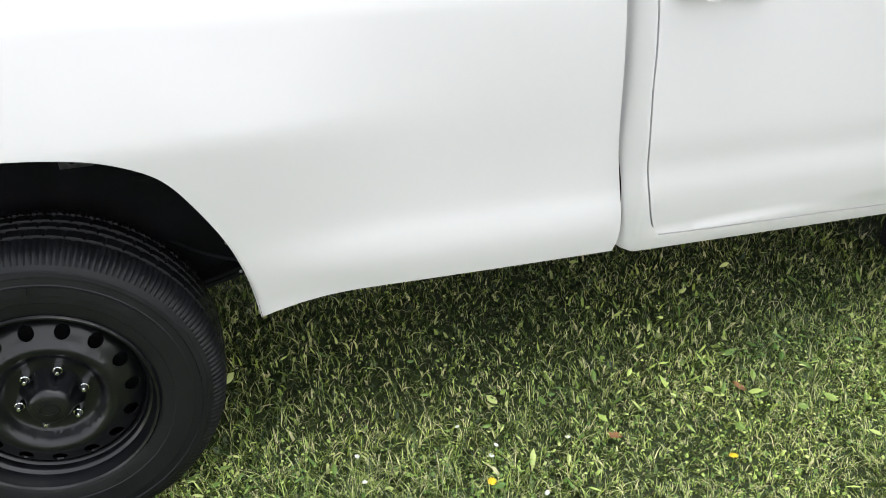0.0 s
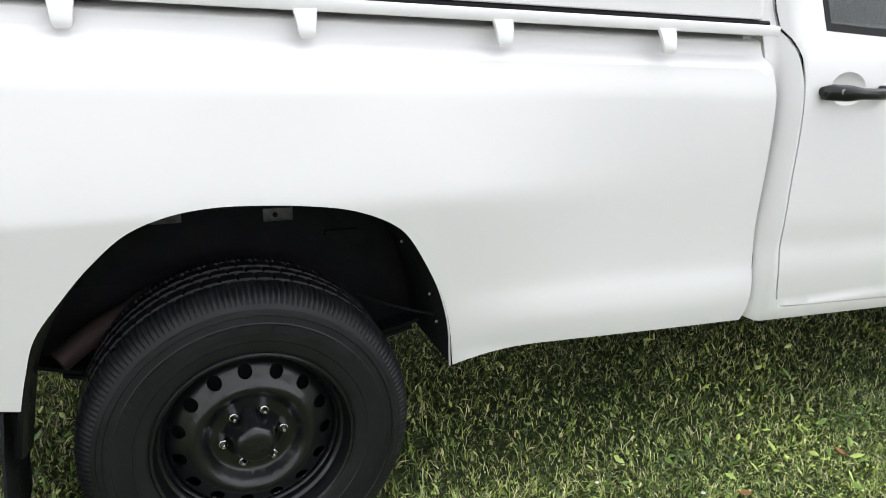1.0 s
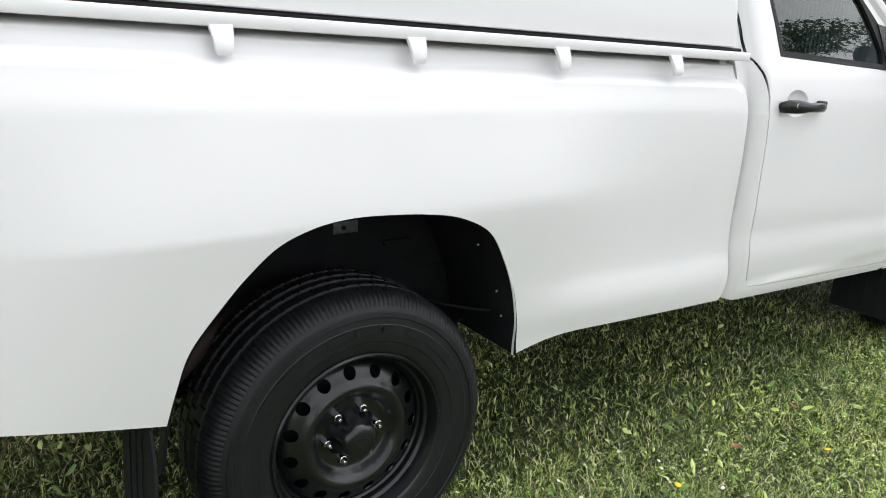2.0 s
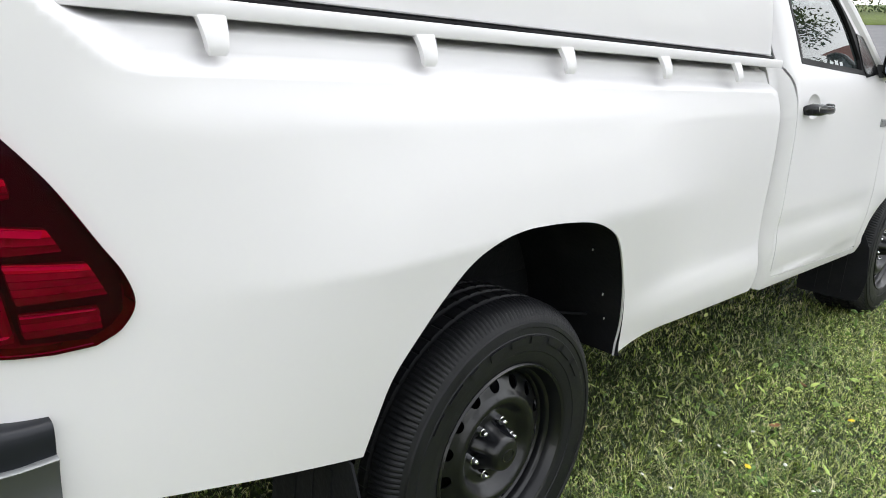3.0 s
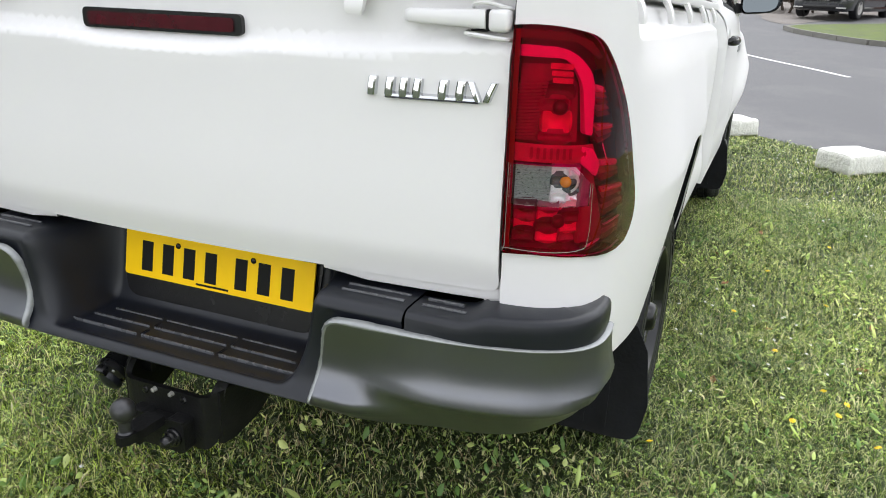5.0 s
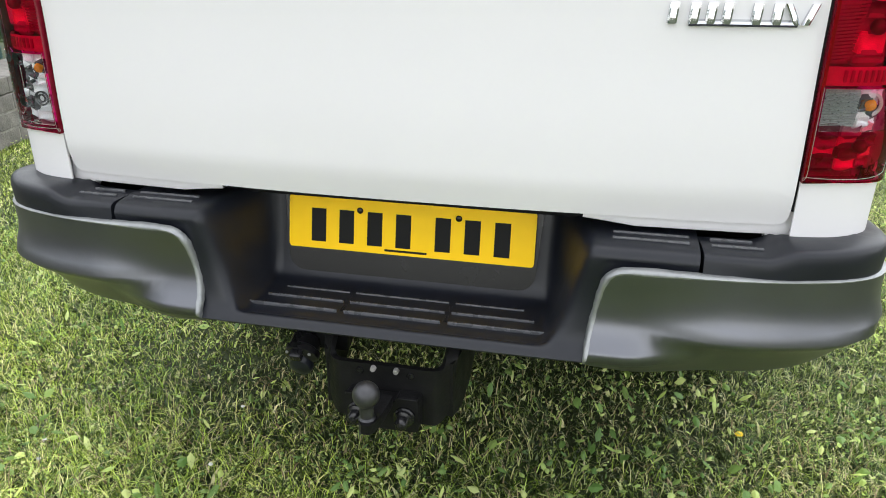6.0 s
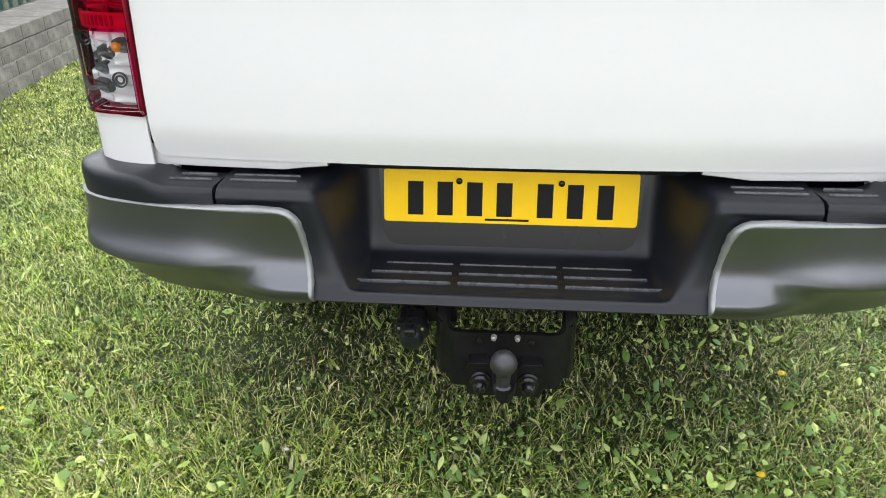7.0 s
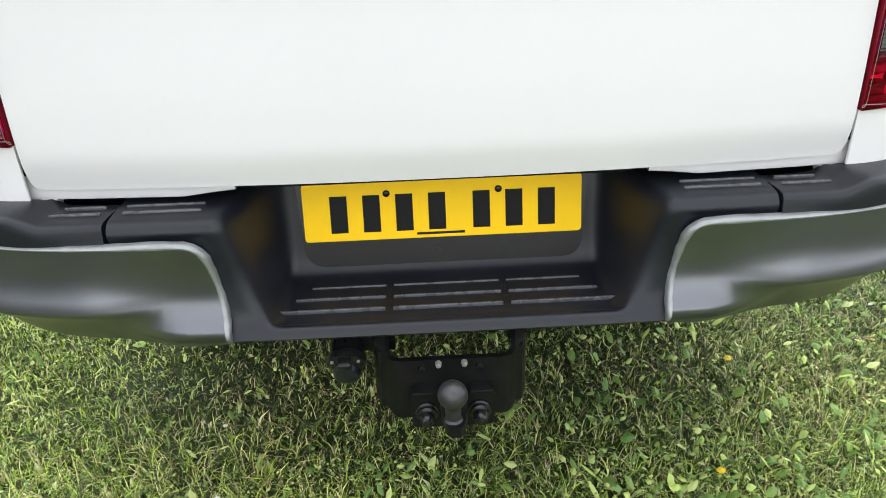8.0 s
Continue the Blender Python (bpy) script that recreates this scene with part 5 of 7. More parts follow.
def build_cab():
    for sy in (-1, 1):
        fl = sy > 0
        sk = cab_skin(sy)
        # rear pillar between load bed and door
        back = crv([(1.398, 0.485), (1.408, 0.54), (1.406, 0.66), (1.394, 0.80), (1.386, 1.0), (1.376, 1.12), (1.366, 1.20), (1.364, 1.27), (1.360, 1.40), (1.358, 1.55), (1.37, 1.70)], 5)
        gap = 0.005
        pillar = [(1.418, 0.472), (1.450, 0.466)] + [(2.44, 0.424), (2.475, 0.436), (2.48, 0.455), (2.42, 0.459), (1.53, 0.504), (1.508, 0.508)] + [(x - gap, z) for x, z in DOOR_BACK[2:]] + [(1.44, 1.72)] + back[::-1]
        side = panel("cab_side", [pillar], sk, M_PAINT, truck, 0.03, thick=0.03, flip=fl)
        # door with its window opening and the scoop behind the handle
        hx, hz = 1.600, 1.131
        cup_edge = [(hx - 0.012 + 0.064 * math.cos(a), hz + 0.004 + 0.044 * math.sin(a)) for a in np.linspace(0, 2 * math.pi, 33)[:-1]]
        bottom = [(1.514, 0.511), (1.60, 0.505), (2.40, 0.466), (2.46, 0.470)]
        front = crv([(2.462, 0.474), (2.478, 0.62), (2.482, 0.80), (2.476, 1.0), (2.462, 1.12), (2.43, 1.215), (2.405, 1.245)], 5)
        topline = crv([(2.36, 1.275), (2.20, 1.45), (2.04, 1.60), (1.93, 1.675), (1.80, 1.70), (1.60, 1.705), (1.452, 1.685)], 5)
        win = [(1.522, 1.282)] + crv([(2.10, 1.243), (2.20, 1.236), (2.28, 1.238)], 3) + crv([(2.285, 1.262), (2.14, 1.43), (2.0, 1.565), (1.90, 1.635), (1.78, 1.655), (1.56, 1.655)], 4) + [(1.520, 1.64), (1.506, 1.60), (1.508, 1.45)]
        door = panel("door", [bottom + front + topline + DOOR_BACK[::-1][1:], win, cup_edge], sk, M_PAINT, truck, 0.03, thick=0.03, flip=fl, label="white cab door with a black handle and black window trim")
        lining = [(1.400, 0.475), (2.47, 0.455), (2.51, 0.60), (2.50, 1.10), (2.40, 1.19), (1.405, 1.225)]
        panel("door_lining", [lining], cab_skin(sy, -0.036), M_SEAL, door, 0.05, thick=0.004, flip=fl)
        panel("door_window", [win], cab_skin(sy, -0.010), M_GLASS, door, 0.05, thick=0.004, flip=fl, label="tinted side window").visible_shadow = False
        inner = [(1.538, 1.300)] + [(2.10, 1.263), (2.16, 1.257)] + crv([(2.165, 1.30), (2.08, 1.46), (1.98, 1.565), (1.90, 1.622), (1.78, 1.642), (1.56, 1.642)], 4) + [(1.536, 1.63), (1.524, 1.60), (1.525, 1.45)]
        panel("window_trim", [win, inner], cab_skin(sy, 0.002), M_SEAL, door, 0.03, thick=0.016, flip=fl, label="black window trim")
        panel("mirror_sail", [[(2.16, 1.400), (2.25, 1.386), (2.37, 1.272), (2.40, 1.246), (2.19, 1.230)]], cab_skin(sy, 0.006), M_SMOOTH, door, 0.03, thick=0.006, flip=fl, label="black corner panel that carries the mirror")
        # handle: grip with a lock barrel, over a scooped cup
        bowl = lambda x, z: cab_skin(sy, 0.0008 - 0.026 * np.clip(1 - ((np.asarray(x, float) - hx + 0.012) / 0.064) ** 2 - ((np.asarray(z, float) - hz - 0.004) / 0.044) ** 2, 0, 1) ** 0.7)(x, z)
        panel("handle_cup", [cup_edge], bowl, M_PAINT, door, 0.006, thick=0.003, flip=fl)
        grip = []
        for t in np.linspace(0, 1, 14):
            x = hx - 0.114 + 0.242 * t
            w0 = float(cab_skin(sy)(np.array([x]), np.array([hz]))[0, 1])
            lift = 0.030 * math.sin(math.pi * min(1, max(0, (t - 0.02) / 0.96))) ** 0.5 + 0.010
            h = 0.021 - 0.007 * float(S(t, 0.25, 0.5)) + 0.002 * t
            if t in (0.0, 1.0):
                h *= 0.6
            ring = []
            for k in range(12):
                a = 2 * math.pi * k / 12
                ring.append((x, w0 + sy * (lift + 0.011 * math.sin(a)), hz - 0.010 * t + h * math.cos(a)))
            grip.append(ring)
        v, f = loft(grip, True, True)
        handle = part("door_handle", mesh_of("door_handle", v, f if sy < 0 else [q[::-1] for q in f], M_SMOOTH, 60), None, door, "black door handle")
        for x in (hx - 0.094, hx + 0.108):
            y = sy * 0.862
            lo, hi = sorted((y, y + sy * 0.03))
            part("handle_foot", box_bm((x - 0.016, lo, hz - 0.022), (x + 0.014, hi, hz + 0.012), 0.008, 3), M_SMOOTH, handle)
        y = float(cab_skin(sy)(np.array([hx - 0.07]), np.array([hz]))[0, 1]) + sy * 0.041
        lock = lathe([(0.0004, 0.0), (0.006, 0.0), (0.0075, -0.001), (0.009, 0.004)], 14)
        part("lock_barrel", mesh_of("lock_barrel", *moved(([(a, b * (1 if sy < 0 else -1), c) for a, b, c in lock[0]], lock[1]), (hx - 0.07, y, hz + 0.002)), M_GALV), None, handle)
        # mirror on a black arm
        m0 = sy * 0.857
        secs = []
        for t, w, h in ((0, 0.050, 0.030), (0.5, 0.036, 0.024), (1, 0.030, 0.020)):
            y = m0 + sy * (0.075 * t - 0.035)
            secs.append([(2.405 + w * cx, y, 1.252 + 0.006 * t + h * cz) for cx, cz in ((-1, -1), (1, -1), (1, 1), (-1, 1))])
        v, f = loft(secs, True, True)
        mirror = part("door_mirror", mesh_of("door_mirror", v, f, M_PLASTIC, 30), None, door, "black door mirror")
        shape = rounded([(0, -0.014, 0.04), (0.18, 0.002, 0.05), (0.212, 0.080, 0.045), (0.185, 0.160, 0.05), (0.035, 0.178, 0.05), (-0.006, 0.08, 0.03)], 6)
        cx, cz = 0.095, 0.075
        secs = []
        for x, s in ((2.375, 0.92), (2.336, 0.94), (2.330, 0.98), (2.336, 1.02), (2.380, 1.0), (2.420, 0.86), (2.445, 0.55), (2.450, 0.2)):
            secs.append([(x + 0.18 * ((u - cx) * 0.15), m0 + sy * (-0.002 + cx + (u - cx) * s), 1.238 + cz + (w - cz) * s) for u, w in shape])
        v, f = loft(secs, True)
        f.append(tuple(range(len(v) - len(shape), len(v))))
        part("mirror_shell", mesh_of("mirror_shell", v, f, M_SMOOTH, 40), None, mirror)
        glass = [(2.354 + 0.20 * (u - cx) + 0.17 * (w - cz), m0 + sy * (-0.002 + cx + (u - cx) * 0.90), 1.238 + cz + (w - cz) * 0.90) for u, w in shape]
        part("mirror_glass", mesh_of("mirror_glass", glass, [tuple(range(len(glass)))], M_MIRROR, 0), None, mirror, "mirror glass")
        # front wing with its arch
        farch = crv([(2.545, 0.422), (2.560, 0.57), (2.620, 0.690), (2.74, 0.772), (2.90, 0.808), (3.10, 0.814), (3.29, 0.796), (3.44, 0.745), (3.55, 0.66), (3.61, 0.54)], 6)
        hood_edge = [(4.00, 0.86), (3.80, 0.93), (3.55, 0.99), (3.30, 1.045), (3.0, 1.095), (2.70, 1.145), (2.47, 1.195)]
        wing = [(2.482, 0.420)] + farch + [(3.98, 0.56), (4.04, 0.70)] + hood_edge + [(2.448, 1.205)] + [(x + 0.004, z) for x, z in front[::-1] if z < 1.19]
        w = panel("front_wing", [wing], sk, M_PAINT, truck, 0.035, thick=0.008, flip=fl)
        # little grey badge on the wing
        b0 = cab_skin(sy, 0.004)
        for k in range(3):
            panel("wing_badge", [[(2.400 + 0.078 * k, 1.020), (2.462 + 0.078 * k, 1.016), (2.462 + 0.078 * k, 1.050), (2.400 + 0.078 * k, 1.054)]], b0, M_DIM, w, 0.03, thick=0.004, flip=fl)
        strip_wall(farch, 0.82, 0.45, sy, "wing_liner", M_UNDER, truck)
    # roof, screens, bonnet and nose
    secs = []
    for x, z, hw in ((1.365, 1.66, 0.655), (1.385, 1.70, 0.66), (1.44, 1.735, 0.655), (1.60, 1.752, 0.64), (1.80, 1.748, 0.63), (1.93, 1.72, 0.635), (2.0, 1.68, 0.65)):
        secs.append([(x, hw * math.sin(a), z - 0.07 * abs(math.sin(a)) ** 4 + 0.0) for a in np.linspace(-math.pi / 2, math.pi / 2, 17)])
    part("cab_roof", mesh_of("cab_roof", *loft(secs), M_PAINT), None, truck)
    secs = [[(2.0 + 0.42 * t + 0.05 * t * (1 - (2 * k / 12 - 1) ** 2), (0.65 + 0.16 * t) * (2 * k / 12 - 1), 1.68 - 0.47 * t - 0.06 * abs(2 * k / 12 - 1) ** 4 * (1 - t)) for k in range(13)] for t in np.linspace(0, 1, 8)]
    part("windscreen", mesh_of("windscreen", *loft(secs), M_GLASS), None, truck, "tinted windscreen").visible_shadow = False
    for sy in (-1, 1):
        pts = crv([(1.98, sy * 0.655, 1.66), (2.20, sy * 0.745, 1.45), (2.44, sy * 0.825, 1.22)], 6)
        part("screen_pillar", mesh_of("screen_pillar", *tube(pts, 0.028, 10), M_PAINT), None, truck)
    secs = []
    for x, z, hw in ((2.40, 1.205, 0.83), (2.47, 1.198, 0.825), (2.70, 1.150, 0.825), (3.0, 1.100, 0.82), (3.30, 1.050, 0.80), (3.55, 0.995, 0.77), (3.80, 0.935, 0.72), (4.0, 0.865, 0.62)):
        secs.append([(x + 0.04 * math.cos(a) ** 2 * (1 if x > 3.5 else 0), hw * math.sin(a), z + 0.055 * math.cos(a) ** 0.6 if math.cos(a) > 1e-6 else z) for a in np.linspace(-math.pi / 2, math.pi / 2, 17)])
    part("bonnet", mesh_of("bonnet", *loft(secs), M_PAINT), None, truck)
    secs = []
    for z, x, hw in ((0.93, 4.0, 0.60), (0.85, 4.06, 0.66), (0.70, 4.09, 0.72), (0.55, 4.09, 0.74), (0.42, 4.05, 0.74), (0.38, 3.95, 0.72)):
        secs.append([(x - 0.22 * (abs(k / 8 - 1)) ** 3, hw * 1.04 * (k / 8 - 1), z) for k in range(17)])
    nose = part("front_bumper", mesh_of("front_bumper", *loft(secs), M_PLASTIC), None, truck, "black front bumper and grille")
    for sy in (-1, 1):
        lo, hi = sorted((sy * 0.42, sy * 0.70))
        part("headlamp", box_bm((3.84, lo, 0.80), (4.02, hi, 0.92), 0.03, 3), M_REFLECTOR, nose, "clear headlamp")
    # back wall, floor, seats and dashboard
    part("cab_back", box_bm((1.348, -0.735, 0.60), (1.375, 0.735, 1.66), 0.01), M_PAINT, truck)
    part("cab_floor", box_bm((1.38, -0.80, 0.50), (2.60, 0.80, 0.58), 0.01), M_UNDER, truck)
    part("dashboard", box_bm((2.12, -0.74, 0.90), (2.52, 0.74, 1.17), 0.06, 4), M_CABIN, truck)
    for y in (-0.38, 0.38):
        seat = part("seat", box_bm((1.55, y - 0.25, 0.60), (2.02, y + 0.25, 0.86), 0.06, 4), M_SEAT, truck, "grey cloth seat")
        part("seat_back", box_bm((1.42, y - 0.24, 0.80), (1.58, y + 0.24, 1.36), 0.05, 4), M_SEAT, seat)
        part("head_rest", box_bm((1.43, y - 0.13, 1.38), (1.53, y + 0.13, 1.54), 0.04, 4), M_SEAT, seat)
    ring = [(2.05 + 0.19 * 0.35 * math.cos(a), -0.38 + 0.185 * math.sin(a), 1.06 + 0.185 * math.cos(a)) for a in np.linspace(0, 2 * math.pi, 33)]
    part("steering_wheel", mesh_of("steering_wheel", *tube(ring, 0.014, 8), M_CABIN), None, truck)


def build_under():
    # wheel housings, chassis, axle, springs, exhaust
    for sy in (-1, 1):
        arch = [(x + (0.003 if x > 0 else -0.006), z + 0.002) for x, z in ARCH]
        strip_wall(arch, 0.840, 0.50, sy, "wheel_housing", M_UNDER, truck)
        lo, hi = sorted((sy * 0.50, sy * 0.515))
        part("housing_wall", box_bm((-0.50, lo, 0.62), (0.52, hi, 0.98), 0.005), M_UNDER, truck)
        lo, hi = sorted((sy * 0.42, sy * 0.50))
        part("chassis_rail", box_bm((-1.12, lo, 0.52), (3.6, hi, 0.66), 0.012), M_UNDER, truck)
        pts = crv([(-0.62, sy * 0.56, 0.56), (-0.3, sy * 0.56, 0.46), (0.0, sy * 0.56, 0.43), (0.35, sy * 0.56, 0.47), (0.68, sy * 0.56, 0.56)], 6)
        for k in range(3):
            secs = [[(x, y - 0.03, z - 0.014 * k), (x, y + 0.03, z - 0.014 * k), (x, y + 0.03, z - 0.014 * k - 0.010), (x, y - 0.03, z - 0.014 * k - 0.010)] for x, y, z in pts[4 * k:len(pts) - 4 * k]]
            part("leaf_spring", mesh_of("leaf_spring", *loft(secs, True, True), M_UNDER, 20), None, truck)
        # mudflaps
        out = rounded([(-0.140, 0.205, 0.02), (0.148, 0.208, 0.04), (0.168, 0.32, 0.0), (0.150, 0.47, 0.0), (0.118, 0.535, 0), (-0.140, 0.60, 0)])
        for xf, zc, yc, nm in ((-0.488, 0.0, 0.745, "mudflap"), (2.575, -0.03, 0.735, "mudflap")):
            fm = lambda u, z, xf=xf, yc=yc, zc=zc: np.c_[xf - 0.05 * (0.56 - np.asarray(z, float)) + 0.004 * np.sin(np.asarray(u, float) * 60) * 0.2, sy * yc - np.asarray(u, float), np.asarray(z, float) + zc]
            o = out if sy < 0 else [(-u, z) for u, z in out][::-1]
            flap = panel(nm, [o], fm, M_UNDER, truck, 0.05, thick=0.006, label="black rubber mudflap")
            for u in (-0.06, 0.0, 0.06):
                rib = [(u - 0.006, 0.235), (u + 0.006, 0.235), (u + 0.006, 0.50), (u - 0.006, 0.50)]
                panel("flap_rib", [rib], lambda a, z, fm=fm: fm(a, z) - np.array([0.004, 0, 0]), M_UNDER, flap, 0.05, thick=0.004)
        # dark edging strip along the rear of the arch
        strip = crv([(-0.478, 0.42), (-0.459, 0.53), (-0.433, 0.64), (-0.364, 0.765), (-0.29, 0.86)], 6)
        secs = [[(x + dx, sy * y, z) for x, z in strip] for dx, y in ((-0.002, 0.846), (0.010, 0.848), (0.018, 0.842), (0.026, 0.79))]
        secs = [[(x, sy * (abs(y) + float(arch_swell(x, z)) - 0.004), z) for x, y, z in row] for row in secs]
        part("arch_edging", mesh_of("arch_edging", *loft(secs), M_SMOOTH), None, truck)
    # dark boards added to block the bright lawn seen past the wheels
    for sy in (-1, 1):
        lo, hi = sorted((sy * 0.502, sy * 0.517))
        part("gap_screen", box_bm((-0.46, lo, 0.46), (0.56, hi, 0.66), 0.006), M_UNDER, truck)
    part("rear_axle", mesh_of("rear_axle", *tube([(0, -0.72, 0.36), (0, 0.72, 0.36)], 0.045, 14), M_UNDER), None, truck)
    bm = bmesh.new()
    bmesh.ops.create_uvsphere(bm, u_segments=18, v_segments=10, radius=0.15, matrix=Matrix.Translation((0.02, 0.05, 0.37)))
    part("differential", bm, M_UNDER, truck)
    part("bed_floor", box_bm((-1.08, -0.50, 0.80), (1.34, 0.50, 0.86), 0.01), M_UNDER, truck)
    for sy in (-1, 1):
        lo, hi = sorted((sy * 0.50, sy * 0.80))
        for x0, x1 in ((-1.08, -0.50), (0.52, 1.34)):
            part("bed_floor", box_bm((x0, lo, 0.72), (x1, hi, 0.76), 0.006), M_UNDER, truck)
    part("bed_front_wall", box_bm((1.31, -0.75, 0.60), (1.340, 0.75, 1.30), 0.005), M_PAINT, truck)
    part("fuel_tank", box_bm((0.62, 0.05, 0.42), (1.35, 0.42, 0.60), 0.03), M_UNDER, truck)
    part("engine_bay", box_bm((2.62, -0.42, 0.40), (3.75, 0.42, 0.86), 0.05), M_UNDER, truck)
    pts = crv([(1.3, -0.34, 0.50), (0.6, -0.36, 0.50), (0.25, -0.40, 0.58), (-0.02, -0.44, 0.66), (-0.28, -0.60, 0.60), (-0.40, -0.66, 0.54)], 8)
    part("exhaust_pipe", mesh_of("exhaust_pipe", *tube(pts, 0.028, 12), M_RUST), None, truck, "rusty exhaust pipe")
    for x0, x1, z0 in ((-0.183, -0.11, 0.802), (0.085, 0.160, 0.788)):
        part("bracket", box_bm((x0, -0.521, z0), (x1, -0.512, z0 + 0.034), 0.002), M_DULL, truck, "bare steel bracket")
        part("bolt", mesh_of("bolt", *moved(lathe([(0.0004, -0.006), (0.006, -0.005), (0.007, 0.0)], 10), (x0 + 0.03, -0.520, z0 + 0.017)), M_UNDER), None, truck)
    part("wire", mesh_of("wire", *tube(crv([(-0.115, -0.523, 0.872), (-0.06, -0.526, 0.893), (0.0, -0.526, 0.892), (0.05, -0.526, 0.884), (0.085, -0.523, 0.876)], 6), 0.0016, 6), M_DULL), None, truck)
    part("label_tag", box_bm((0.118, -0.524, 0.838), (0.146, -0.521, 0.845), 0.0006), M_GALV, truck, "small pale label")
    part("brake_pipe", mesh_of("brake_pipe", *tube(crv([(0.30, -0.60, 0.60), (0.36, -0.66, 0.588), (0.42, -0.70, 0.578), (0.47, -0.73, 0.572)], 6), 0.004, 8), M_UNDER), None, truck)
    part("chassis_bracket", box_bm((0.24, -0.525, 0.735), (0.33, -0.505, 0.752), 0.004), M_UNDER, truck)
    part("bracket", box_bm((-0.11, -0.520, 0.826), (0.085, -0.512, 0.833), 0.001), M_TOW, truck, "bare steel bracket")
    for a, x, z in ((0, 0.432, 0.66), (0, 0.452, 0.585), (0, 0.36, 0.80)):
        part("liner_clip", mesh_of("liner_clip", *moved(lathe([(0.0004, -0.003), (0.003, -0.002), (0.004, 0.0)], 10), (x, -0.80, z)), M_DIM), None, truck)


build_bed_side(-1)
build_bed_side(1)
build_tailgate()
build_lamp(-1, False)
build_lamp(1, True)
build_rail_and_canopy()
build_bumper()
build_tow_bar()
build_wheels()
build_cab()
build_under()


# ---- ground, road and surroundings ----
def sheet(name, xs, ys, lift, mat, kind="structure", label="", category=""):
    xs, ys = np.array(xs, float), np.array(ys, float)
    secs = [[(x, y, float(ground_z(x)) + lift) for y in ys] for x in xs]
    v, f = loft(secs)
    ob = new(name, mesh_of(name, v, [q[::-1] for q in f], mat, 60))
    return tagged(ob, label, category, kind=kind)


def road_edge(y):
    """x at which the lawn gives way to the road."""
    return 6.60 + 0.86 * np.asarray(y, float)


def bank_z(x, y):
    """Height of the sheet of ground: the lawn, cut down a little where the road runs."""
    x, y = np.asarray(x, float), np.asarray(y, float)
    return ground_z(x) - 0.05 * S(x - road_edge(y), 0.0, 0.25)


xs = np.r_[-900, -300, -100, -40, -15, -6, np.arange(-4, 10, 0.125), np.arange(10, 30, 1.0), np.arange(30, 100, 3), 150, 300, 900]
ys = np.r_[-900, -300, -100, -40, -15, np.arange(-8, 8, 0.125), 10, 15, 25, 40, 100, 300, 900]
secs = [[(x, y, float(bank_z(x, y)) if x < 100 else float(ground_z(100))) for y in ys] for x in xs]
v, f = loft(secs)
ground = tagged(new("ground", mesh_of("ground", v, [q[::-1] for q in f], M_SOIL, 60)), "mossy green lawn turf with worn brown patches", "ground", kind="structure")

# road: from the lawn's slanting edge out to the far verge
rows = []
for y in np.r_[np.arange(-14, -4, 1.0), np.arange(-4, 8, 0.25), np.arange(8, 26, 1.0)]:
    e = float(road_edge(y)) + 0.03 * math.sin(y * 3.1) + 0.02 * math.sin(y * 7.7)
    far = 78.0 - 0.2 * y
    row = []
    for t in np.linspace(0, 1, 60) ** 1.7:
        x = e + (far - e) * t
        row.append((x, y, float(ground_z(x)) - 0.022 + (-0.025 if t == 0 else 0)))
    rows.append(row)
v, f = loft(rows)
road = tagged(new("road", mesh_of("road", v, f, M_ASPHALT, 60)), "worn grey asphalt road", "road", kind="structure")


def painted(points, width, name="road_marking"):
    """A stripe of road paint along (x, y) points."""
    p = [Vector(q) for q in points]
    a, b = [], []
    for i in range(len(p)):
        d = (p[min(i + 1, len(p) - 1)] - p[max(i - 1, 0)]).normalized()
        n = Vector((-d.y, d.x)) * width / 2
        for s, row in ((1, a), (-1, b)):
            q = p[i] + n * s
            row.append((q.x, q.y, float(ground_z(q.x)) - 0.022 + 0.006))
    v, f = loft([a, b])
    return tagged(new(name, mesh_of(name, v, f, M_LINE, 0)), "white painted road line", "road marking", "road markings", "structure")


painted(crv([(11.2, -2.15), (12.0, -1.62), (12.9, -0.98), (13.8, -0.40), (14.6, 0.02), (15.0, 0.18)], 5), 0.10)
for q in (((16.7, 0.73), (17.6, 0.98)), ((18.2, 1.13), (19.4, 1.45)), ((30.0, 3.6), (33.0, 4.2)), ((38.0, 5.2), (41.0, 5.8)), ((46.0, 6.5), (49.0, 6.95)), ((52.2, 7.36), (54.5, 7.97)), ((56.5, 8.3), (60.9, 9.47))):
    painted([q[0], q[1]], 0.10)
painted(crv([(58, 4.6), (63, 6.6), (67, 9.4), (69, 12.5)], 5), 0.16)
painted(crv([(57, 4.2), (62.3, 6.2), (66.3, 9.0), (68.2, 12.0)], 5), 0.16)


def rough_block(name, size, seed, mat, bevel=0.03):
    """A block with bruised edges, standing on z = 0."""
    bm = box_bm((-size[0] / 2, -size[1] / 2, 0), (size[0] / 2, size[1] / 2, size[2]), bevel, 2)
    bmesh.ops.subdivide_edges(bm, edges=bm.edges, cuts=2, use_grid_fill=True)
    for v in bm.verts:
        n = noise.noise_vector(v.co * 7 + Vector((seed, 0, 0)))
        v.co += n * 0.016
        v.co.z = max(v.co.z, 0)
    me = bpy.data.meshes.new(name)
    bm.to_mesh(me)
    bm.free()
    me.materials.append(mat)
    me.polygons.foreach_set("use_smooth", [True] * len(me.polygons))
    me.set_sharp_from_angle(angle=radians(40))
    return me


